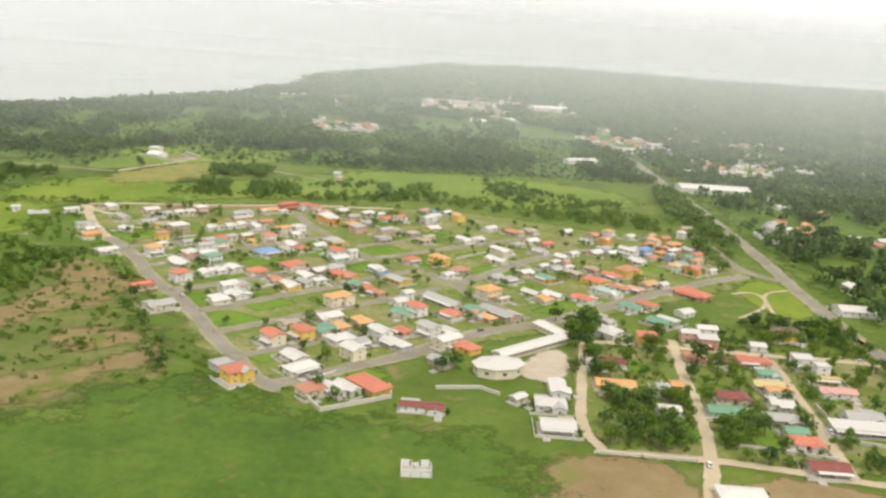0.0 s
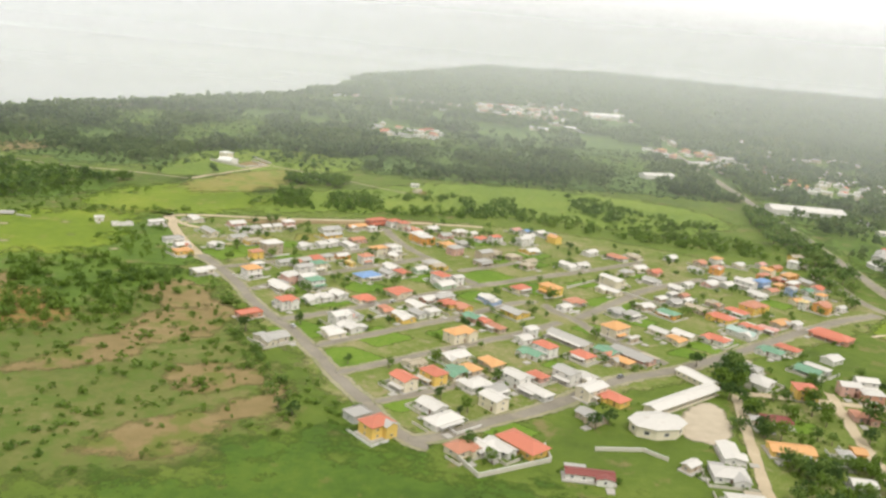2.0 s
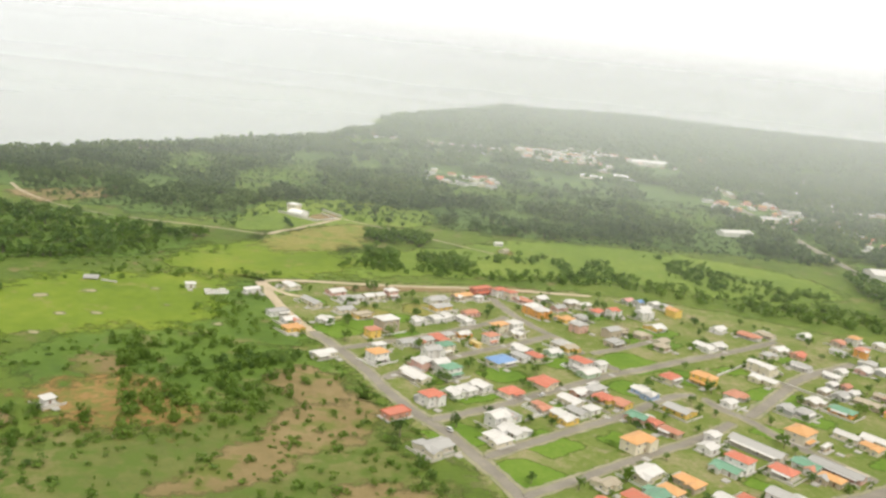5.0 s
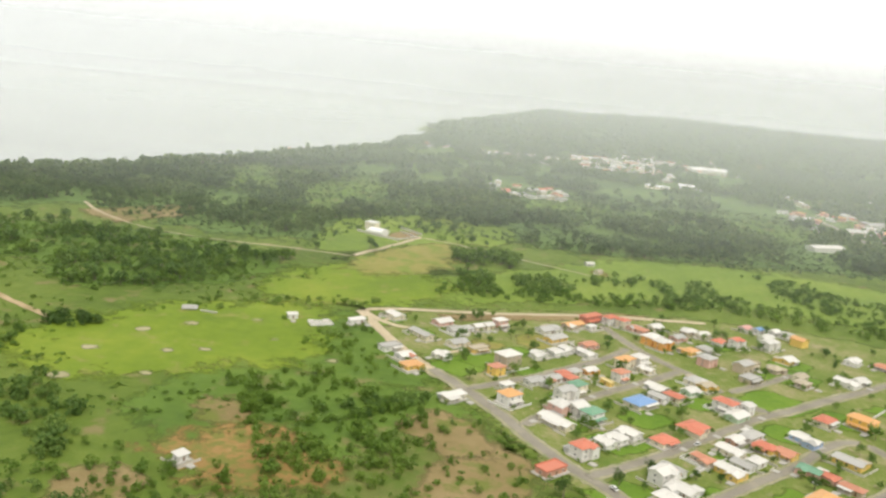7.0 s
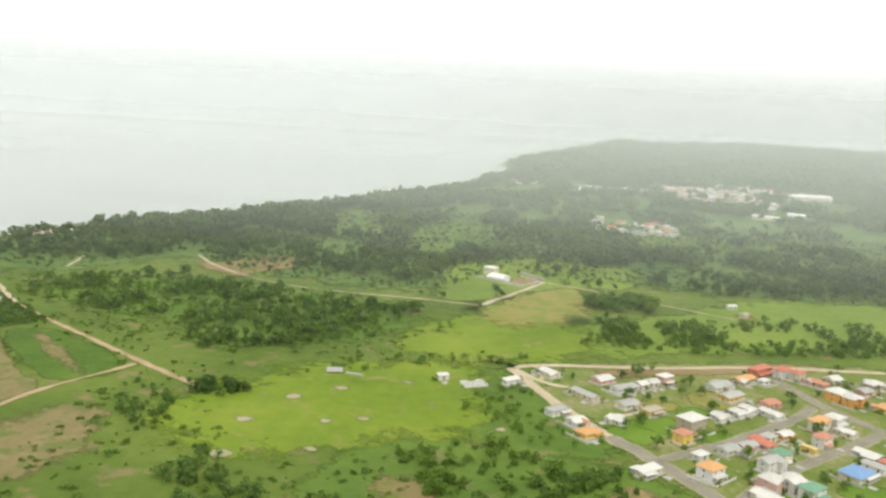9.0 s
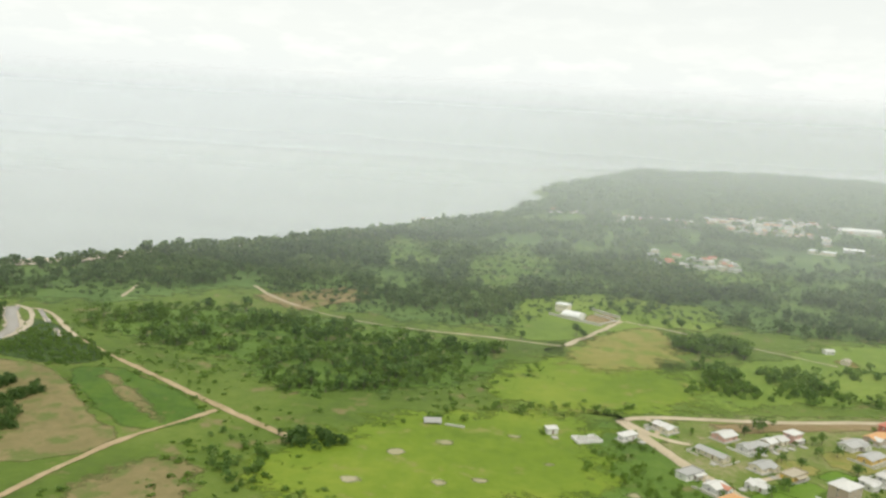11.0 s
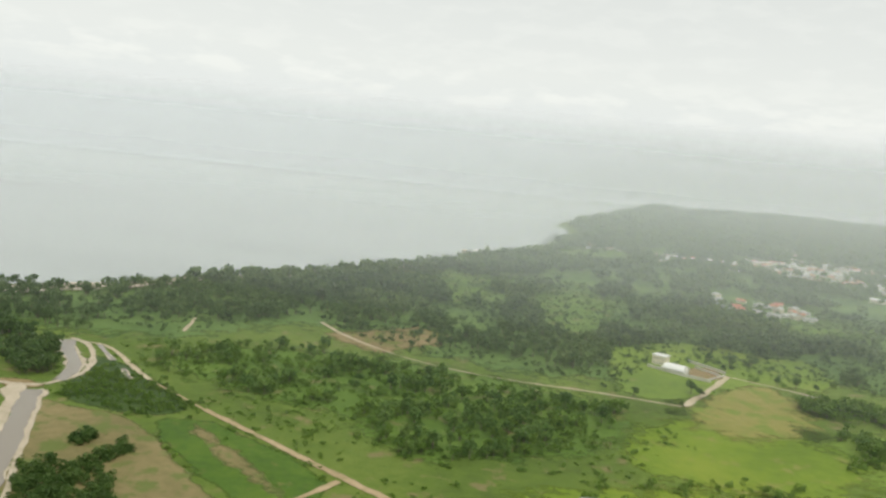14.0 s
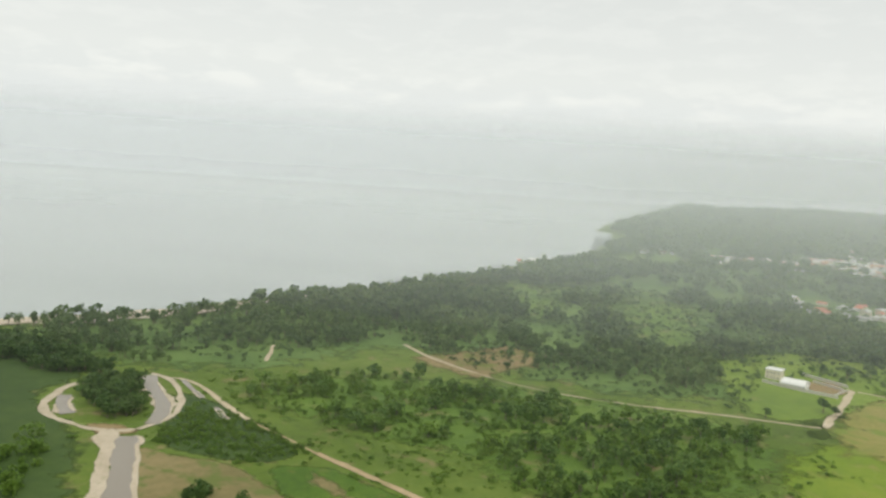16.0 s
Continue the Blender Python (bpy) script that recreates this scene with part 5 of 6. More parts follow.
shell(-9, 276, 11, 8, 5, 2.8, "unfinished white house shell without a roof in a grass field")
shell(-331, 633, 15, 9, 30, 1.6, "unfinished pale house walls at the pasture's edge")
home(-351, 637, 7, 5, 30, "white", "white", 1, "shed", False)
home(-337, 428, 6, 5, 60, "white", "white", 1, "shed", False)


def cottage(x, y, w, d, turn, h, roof, wall, label):
    """A small plain house with a gabled sheet roof, a door and two windows."""
    HOMES.append((x, y, w / 2))
    base = thing("house", pose(x, y, 0, 0, 0, turn), label, "house", "houses of the estate")
    a, b = w / 2 - 0.6, d / 2 - 0.6
    top = h + d * 0.16
    bm = boxes((-a, a, -b, b, -0.3, h))
    for s in (-a, a):
        bm.faces.new([bm.verts.new(p) for p in ((s, -b, h), (s, b, h), (s, 0, top - 0.1))])
    part("wall", bm, WALLS[wall], base)
    bm = bmesh.new()
    slab(bm, [(-a - 0.6, -b - 0.6, h - 0.1), (a + 0.6, -b - 0.6, h - 0.1), (a + 0.6, 0, top), (-a - 0.6, 0, top)], 0.18)
    slab(bm, [(a + 0.6, b + 0.6, h - 0.1), (-a - 0.6, b + 0.6, h - 0.1), (-a - 0.6, 0.01, top), (a + 0.6, 0.01, top)], 0.18)
    part("roof", bm, ROOFS[roof], base)
    for u in (-a / 2, a / 2):
        part("window", boxes((u - 0.6, u + 0.6, -b - 0.06, -b - 0.01, 1.0, 2.1)), GLASS, base)


for x, y, w, d, turn, h, roof, wall in ((139, 651, 11, 8, 40, 3, "white", "white"), (163, 680, 11, 8, 130, 5.6, "orange", "cream"), (202, 735, 11, 9, 20, 6, "tan", "yellow"), (188, 664, 12, 8, 120, 3, "grey", "tan"), (161, 608, 10, 8, 35, 3, "orange", "cream"), (172, 613, 10, 8, 125, 3, "grey", "green"), (87, 610, 13, 8, 130, 3, "white", "white"),
                                           (142, 492, 12, 9, 40, 3, "white", "white"), (-23, 724, 12, 8, 40, 3, "white", "white"), (-1, 719, 11, 9, 130, 5.6, "orange", "yellow"), (-58, 644, 13, 9, 45, 5.6, "grey", "tan"), (-24, 640, 12, 8, 50, 3, "tan", "cream"), (131, 692, 10, 8, 120, 3, "orange", "cream"), (176, 702, 11, 8, 40, 3, "rust", "orange"), (150, 628, 11, 8, 40, 3, "rust", "cream"),
                                           (172, 655, 10, 8, 130, 3, "blue", "white"), (205, 690, 10, 8, 30, 3, "orange", "cream"), (120, 633, 11, 8, 45, 3, "white", "grey"), (105, 668, 12, 8, 130, 3, "grey", "white"), (-139, 915, 9, 7, 20, 3, "white", "white"), (-133, 884, 10, 7, 60, 3, "tan", "cream")):
    if all(math.hypot(x - p[0], y - p[1]) > 10.5 for p in HOMES):
        cottage(x, y, w, d, turn, h, roof, wall, f"small {wall} house with a gabled {TONE[roof]} sheet roof")

# ---- the far town ----
def far_home(w, d, h, roof, wall, label, windows=2):
    base = thing("far_house", pose(0, 0, -500), label, "house", "houses of the far town")
    a, b, t = w / 2, d / 2, 0.25
    part("wall", boxes((-a, a, -b, b, -1, h)), WALLS[wall], base)
    bm = bmesh.new()
    top = h + d * 0.17
    slab(bm, [(-a - 0.6, -b - 0.6, h), (a + 0.6, -b - 0.6, h), (a + 0.6, 0, top), (-a - 0.6, 0, top)], t)
    slab(bm, [(a + 0.6, b + 0.6, h), (-a - 0.6, b + 0.6, h), (-a - 0.6, 0.01, top), (a + 0.6, 0.01, top)], t)
    part("roof", bm, ROOFS[roof], base)
    for k in range(windows):
        part("window", boxes((-a / 2 + a * k - 0.6, -a / 2 + a * k + 0.6, -b - 0.05, -b - 0.005, 1.0, 2.2)), GLASS, base)
    return base


FAR = [far_home(14, 9, 3.4, "white", "white", "small white house of the far town"), far_home(13, 10, 5.6, "white", "cream", "cream two-storey house of the far town"),
       far_home(12, 9, 3.4, "red", "cream", "red-roofed house of the far town"), far_home(16, 10, 4.0, "grey", "white", "grey-roofed house of the far town"), far_home(12, 9, 5.8, "orange", "pink", "pink house with an orange roof in the far town"),
       far_home(26, 14, 6.0, "white", "white", "large white building of the far town")]
FARTHER = [far_home(14, 9, 3.4, "white", "white", "small white house of the far town", 0), far_home(13, 10, 5.6, "white", "cream", "cream house of the far town", 0),
           far_home(12, 9, 3.4, "red", "cream", "red-roofed house of the far town", 0), far_home(16, 10, 4.0, "grey", "white", "grey-roofed house of the far town", 0), far_home(12, 9, 5.8, "orange", "pink", "pink house with an orange roof in the far town", 0),
           far_home(26, 14, 6.0, "white", "white", "large white building of the far town", 0)]
rng = np.random.RandomState(7)
FAR_SPOTS = []
TOWNS = [(-15, 2000, 95, 190, 70), (110, 2190, 110, 110, 20), (-210, 1990, 95, 70, 34), (-390, 2070, 70, 40, 10), (-200, 1405, 65, 85, 22), (262, 1410, 60, 110, 32), (425, 1205, 90, 60, 22), (345, 860, 75, 130, 12), (345, 1120, 50, 40, 9), (295, 750, 50, 50, 7), (480, 700, 120, 160, 10), (330, 500, 50, 90, 5), (-640, 1665, 18, 40, 5)]
for cx, cy, sx, sy, count in TOWNS:
    for k in range(count):
        for attempt in range(12):
            x, y = cx + sx * (rng.rand() * 2 - 1), cy + sy * (rng.rand() * 2 - 1)
            if all((x - p[0]) ** 2 + (y - p[1]) ** 2 > 15 ** 2 for p in FAR_SPOTS) and all((x - p[0]) ** 2 + (y - p[1]) ** 2 > (p[2] + 12) ** 2 for p in HOMES) and abs(x - 249) > 16:
                FAR_SPOTS.append((x, y))
                pick = (FAR if y < 1650 else FARTHER)[rng.choice(6, p=[0.26, 0.18, 0.14, 0.28, 0.1, 0.04])]
                copy_thing(pick, pose(x, y, float(hills(x, y)), 0, 0, float(rng.choice((5, 50, 95, 140)) + rng.rand() * 12)))
                break
for ob in FAR + FARTHER:
    for child in ob.children_recursive:
        bpy.data.objects.remove(child)
    bpy.data.objects.remove(ob)
QUARTERS = [(-15, 2000, 110, 200, 150), (110, 2190, 150, 130, 90), (-210, 1990, 120, 75, 50), (430, 1480, 160, 240, 90), (560, 1150, 160, 160, 50), (700, 1900, 300, 200, 60), (260, 2520, 300, 160, 60)]


def distant_houses(cx, cy, sx, sy, count, seed, roof, wall, label):
    """A quarter of small gabled houses too far off to tell one from the next."""
    r = np.random.RandomState(seed)
    bm = bmesh.new()
    for k in range(count):
        x, y, a, b, h, q = cx + sx * r.uniform(-1, 1), cy + sy * r.uniform(-1, 1), r.uniform(4.5, 8), r.uniform(3.5, 5.5), r.uniform(3, 6.5), r.choice((0.1, 0.9, 1.7, 2.4))
        if min((x - p[0]) ** 2 + (y - p[1]) ** 2 for p in FAR_SPOTS) < 13 ** 2:
            continue
        FAR_SPOTS.append((x, y))
        m = Matrix.Translation((x, y, float(hills(x, y)))) @ Matrix.Rotation(q, 4, "Z")
        v = [bm.verts.new(m @ Vector(p)) for p in ((-a, -b, -1), (a, -b, -1), (a, b, -1), (-a, b, -1), (-a, -b, h), (a, -b, h), (a, b, h), (-a, b, h), (-a, 0, h + b * 0.35), (a, 0, h + b * 0.35))]
        for f in ((0, 1, 5, 4), (2, 3, 7, 6), (1, 2, 6, 9, 5), (3, 0, 4, 8, 7)):
            bm.faces.new([v[i] for i in f])
        o = [bm.verts.new(m @ Vector(p)) for p in ((-a - 0.5, -b - 0.5, h - 0.1), (a + 0.5, -b - 0.5, h - 0.1), (a + 0.5, 0, h + b * 0.37), (-a - 0.5, 0, h + b * 0.37), (a + 0.5, b + 0.5, h - 0.1), (-a - 0.5, b + 0.5, h - 0.1))]
        for f in ((0, 1, 2, 3), (3, 2, 4, 5)):
            bm.faces.new([o[i] for i in f]).material_index = 1
    me = mesh_of("distant_houses", bm, WALLS[wall])
    me.materials.append(ROOFS[roof])
    tagged(new("distant_houses", me), label, "houses", kind="stuff")


for k, (cx, cy, sx, sy, count) in enumerate(QUARTERS):
    for roof, wall, share, say in (("white", "cream", 0.35, "many small white distant houses between trees"), ("grey", "tan", 0.45, "many brownish distant houses with grey roofs"), ("red", "white", 0.2, "distant white houses with red roofs")):
        distant_houses(cx, cy, sx, sy, int(count * share), 300 + k * 7 + len(roof), roof, wall, say)

# ---- trees ----


def crown_template(seed, leaves, size, lobes=7, low=0.38, high=0.82):
    """Leaf clumps of a crown about 1 wide, standing on 0: small four-cornered sprays over several lobes."""
    r = np.random.RandomState(seed)
    mids = np.stack([r.uniform(-0.28, 0.28, lobes), r.uniform(-0.28, 0.28, lobes), r.uniform(low, high, lobes)], 1)
    rads = r.uniform(0.17, 0.30, lobes)
    which = r.randint(0, lobes, leaves)
    d = r.normal(size=(leaves, 3))
    d[:, 2] = np.abs(d[:, 2]) * 0.9 - 0.25
    d /= np.linalg.norm(d, axis=1)[:, None]
    at = mids[which] + d * rads[which][:, None] * r.uniform(0.75, 1.12, leaves)[:, None]
    n_ = d + r.normal(scale=0.55, size=(leaves, 3))
    n_ /= np.linalg.norm(n_, axis=1)[:, None]
    u = np.cross(n_, r.normal(size=(leaves, 3)))
    u /= np.linalg.norm(u, axis=1)[:, None]
    v = np.cross(n_, u)
    s = size * r.uniform(0.6, 1.35, leaves)[:, None]
    corners = np.stack([at + u * s, at + v * s * 0.8 + n_ * s * 0.2, at - u * s, at - v * s * 0.8 - n_ * s * 0.15], 1)
    return corners.reshape(-1, 3), np.arange(leaves * 4).reshape(-1, 4)


def trunk_template(sides=5):
    ring = np.array([(math.cos(2 * math.pi * k / sides), math.sin(2 * math.pi * k / sides)) for k in range(sides)])
    levels = [(0.0, 0.030, 0.0), (0.25, 0.022, 0.01), (0.6, 0.010, -0.01)]
    verts = np.concatenate([np.concatenate([ring * rad + off, np.full((sides, 1), z)], 1) for z, rad, off in levels])
    a = np.arange(sides)
    faces = np.concatenate([np.stack([a + sides * l, (a + 1) % sides + sides * l, (a + 1) % sides + sides * (l + 1), a + sides * (l + 1)], 1) for l in range(2)])
    return verts, faces


def scatter(name, templates, xs, ys, wide, tall, mat, label, category, z0=None, tints=None):
    """One mesh of many plants: templates turned and scaled at the given places."""
    k = len(xs)
    r = np.random.RandomState(k)
    pick, turn = r.randint(0, len(templates), k), r.uniform(0, 2 * math.pi, k)
    tints = r.rand(k) if tints is None else tints
    z0 = hills(xs, ys) if z0 is None else z0
    all_v, all_f, all_t, start = [], [], [], 0
    for i, (tv, tf) in enumerate(templates):
        m = np.where(pick == i)[0]
        if not len(m):
            continue
        c, s = np.cos(turn[m])[:, None], np.sin(turn[m])[:, None]
        vx, vy, vz = tv[:, 0][None], tv[:, 1][None], tv[:, 2][None]
        pts = np.stack([(vx * c - vy * s) * wide[m][:, None] + xs[m][:, None], (vx * s + vy * c) * wide[m][:, None] + ys[m][:, None], vz * tall[m][:, None] + z0[m][:, None]], -1)
        all_v.append(pts.reshape(-1, 3))
        all_f.append((tf[None] + (np.arange(len(m)) * len(tv))[:, None, None] + start).reshape(-1, 4))
        all_t.append(np.repeat(tints[m], len(tv)))
        start += len(m) * len(tv)
    ob = new(name, mesh_from(name, np.concatenate(all_v), np.concatenate(all_f), [mat], tint=np.concatenate(all_t)))
    return tagged(ob, label, category, kind="stuff")


def clear_of(xs, ys, road_gap=3.0, house_gap=3.0):
    ok = np.ones(len(xs), bool)
    for line, half in ROADS:
        near = (xs > line[:, 0].min() - 30) & (xs < line[:, 0].max() + 30) & (ys > line[:, 1].min() - 30) & (ys < line[:, 1].max() + 30) & ok
        ids = np.where(near)[0]
        if len(ids):
            d = np.min(np.hypot(xs[ids][:, None] - line[None, ::2, 0], ys[ids][:, None] - line[None, ::2, 1]), 1)
            ok[ids[d < half + road_gap]] = False
    spots = np.array([(a, b, c) for a, b, c in HOMES] + [(a, b, 9.0) for a, b in FAR_SPOTS])
    for i in range(0, len(xs), 4000):
        d = np.min(np.hypot(xs[i:i + 4000, None] - spots[None, :, 0], ys[i:i + 4000, None] - spots[None, :, 1]) - spots[None, :, 2], 1)
        ok[i:i + 4000] &= d > house_gap
    return ok


def spread(poly, per, seed):
    """Places spread evenly at random over a polygon, one for each `per` square metres."""
    r = np.random.RandomState(seed)
    (x0, y0), (x1, y1) = np.min(poly, 0), np.max(poly, 0)
    k = int((x1 - x0) * (y1 - y0) / per)
    xs, ys = r.uniform(x0, x1, k), r.uniform(y0, y1, k)
    m = inside(xs, ys, poly)
    return xs[m], ys[m]


NEAR_CROWNS = [crown_template(s, 116, 0.086, 8) for s in range(6)]
MID_CROWNS = [crown_template(s + 20, 48, 0.128, 6) for s in range(5)]
SHRUBS = [crown_template(s + 60, 110, 0.085, 9, 0.10, 0.70) for s in range(6)]
WIDE_CROWNS = [crown_template(s + 80, 34, 0.155, 6) for s in range(5)]
LOW_SHRUBS = [crown_template(s + 90, 30, 0.16, 6, 0.12, 0.65) for s in range(5)]
FAR_CROWNS = [crown_template(s + 40, 20, 0.19, 5) for s in range(6)]
TRUNKS = [trunk_template()]
FOREST = [(-1010, 790), (-880, 770), (-800, 800), (-741, 834), (-690, 975), (-640, 930), (-590, 882), (-470, 856), (-400, 860), (-372, 985), (-260, 1015), (-140, 965), (-20, 1005), (150, 1035), (236, 1010), (236, 2300), (100, 2300), (-560, 2300), (-1010, 1000)]
EAST = [(262, 330), (262, 1050), (262, 2300), (1300, 2300), (900, 700), (520, 330)]
FAR_WOOD = [(-560, 2300), (2000, 2300), (2700, 5150), (-320, 5150)]
CLEARINGS = [[(-985, 868), (-955, 925), (-925, 970), (-900, 990), (-888, 962), (-920, 915), (-950, 868)], [(-475, 1050), (-500, 1225), (-470, 1410), (-430, 1410), (-408, 1220), (-420, 1040)], [(-280, 960), (-267, 1055), (-212, 1075), (-222, 960)], [(-240, 1250), (-175, 1370), (-70, 1390), (-95, 1270)], [(-572, 1107), (-558, 1165), (-555, 1300), (-635, 1440), (-645, 1359)], [(-700, 1270), (-640, 1390), (-545, 1410), (-510, 1330), (-600, 1250)], [(-540, 1760), (-480, 1980), (-390, 2040), (-345, 1850), (-420, 1720)], [(50, 1190), (65, 1320), (185, 1410), (220, 1300), (140, 1200)],
             [(-655, 890), (-600, 935), (-575, 975), (-548, 955), (-565, 885), (-600, 858)], [(-403, 860), (-408, 1000), (-383, 1038), (-330, 1095), (-300, 1015), (-330, 889), (-360, 845)]]


def wood(poly, per, seed, lumps, threshold, beach=26):
    xs, ys = spread(poly, per, seed)
    keep = clear_of(xs, ys, 0.8, 3.0) & (xs > coast_at(ys) + beach)
    keep &= 0.6 * value_noise(xs, ys, lumps, seed) + 0.4 * value_noise(xs, ys, lumps / 3, seed + 1) > threshold
    for cx, cy, sx, sy, count in TOWNS:
        core = ((xs - cx) / (sx * 1.1)) ** 2 + ((ys - cy) / (sy * 1.1)) ** 2 < 1
        keep &= ~(core & (value_noise(xs, ys, 9, 14) < (0.66 if count > 15 else 0.45)))
    for hole in CLEARINGS:
        keep &= ~(inside(xs, ys, hole) & (value_noise(xs, ys, 20, 2) < 0.9))
    return xs[keep], ys[keep]


def grow(name, crowns, xs, ys, low, high, mat, label, category, trunks=True, spread_out=0.85):
    r = np.random.RandomState(len(xs) + 3)
    tall = low + (high - low) * r.rand(len(xs)) ** 1.6
    wide = tall * spread_out * r.uniform(0.75, 1.25, len(xs))
    tint = np.clip(0.55 * value_noise(xs, ys, 70, 31) + 0.45 * r.rand(len(xs)), 0, 1)
    scatter(name, crowns, xs, ys, wide, tall, mat, label, category, tints=tint)
    if trunks:
        scatter("tree_trunks", TRUNKS, xs, ys, tall * 0.9, tall, BARK, "bare trunks of the wood", "trunks")


xs, ys = wood(FOREST, 64, 101, 60, 0.30)
keep = (xs < coast_at(ys) + 230 - 80 * value_noise(xs, ys, 60, 77)) | (0.6 * value_noise(xs, ys, 60, 101) + 0.4 * value_noise(xs, ys, 20, 102) > 0.53)
xs, ys = xs[keep], ys[keep]
close = ys - 0.35 * xs < 1330
grow("forest", NEAR_CROWNS, xs[close & (ys < 1050)], ys[close & (ys < 1050)], 7, 14, HAZED_LEAVES, "dense green broadleaf forest towards the shore", "forest")
m = ~(close & (ys < 1050))
far = m & (ys > 1350)
m &= ys <= 1350
grow("forest", MID_CROWNS, xs[m], ys[m], 8, 18, HAZED_LEAVES, "dense green broadleaf forest towards the shore", "forest", False)
grow("forest", WIDE_CROWNS, xs[far], ys[far], 9, 19, HAZED_LEAVES, "distant green broadleaf forest along the coast", "forest", False)
xs, ys = wood(EAST, 62, 102, 80, 0.33)
m = (ys < 950) & (xs < 520)
grow("forest", MID_CROWNS, xs[m], ys[m], 7, 17, HAZED_LEAVES, "dense green trees beyond the highway", "forest", False)
grow("forest", WIDE_CROWNS, xs[~m], ys[~m], 7, 17, HAZED_LEAVES, "dense green trees round the far town", "forest", False)
xs, ys = wood(FAR_WOOD, 470, 103, 300, 0.34, 40)
grow("far_forest", FAR_CROWNS, xs, ys, 14, 26, HAZED_LEAVES, "distant hazy green forest", "forest", False, 1.3)
xs, ys = spread([(-900, 800), (-741, 834), (-690, 975), (-590, 882), (-400, 860), (-372, 985), (-140, 965), (236, 1010), (236, 1700), (-650, 1700)], 75, 56)
keep = clear_of(xs, ys, 1.5, 2.0) & (xs > coast_at(ys) + 30)
keep &= ys < 1450
grow("undergrowth", LOW_SHRUBS, xs[keep], ys[keep], 1.5, 5.0, HAZED_LEAVES, "low green undergrowth between the trees", "undergrowth", False, 1.3)
# A line of trees along the shore.
r = np.random.RandomState(5)
ys = r.uniform(800, 2300, 300)
xs = coast_at(ys) + 20 + 16 * r.rand(300)
grow("shore_trees", MID_CROWNS, xs, ys, 7, 15, DARK_LEAVES, "row of dark trees along the shore", "trees", True, 0.8)
# The open wood between the two tracks.
xs, ys = wood([(-713, 730), (-720, 764), (-708, 830), (-652, 850), (-578, 824), (-510, 828), (-400, 816), (-405, 722), (-476, 663), (-522, 641), (-552, 699), (-620, 711), (-656, 715)], 52, 104, 30, 0.45)
grow("woodland", NEAR_CROWNS, xs[::2], ys[::2], 5, 13, LEAVES, "open woodland of mixed green trees", "woodland", True, 0.9)
grow("woodland", NEAR_CROWNS, xs[1::2], ys[1::2], 4, 10, SHRUB_LEAVES, "lighter green small trees in the open woodland", "woodland", True, 1.0)
xs, ys = spread([(-713, 730), (-720, 764), (-708, 830), (-652, 850), (-578, 824), (-510, 828), (-400, 816), (-405, 722), (-476, 663), (-522, 641), (-552, 699), (-620, 711), (-656, 715)], 40, 57)
keep = clear_of(xs, ys, 0.8, 2.0) & (value_noise(xs, ys, 24, 44) > 0.35)
grow("undergrowth", SHRUBS, xs[keep], ys[keep], 1.5, 5.0, SHRUB_LEAVES, "light green shrubs in the open woodland", "undergrowth", False, 1.4)
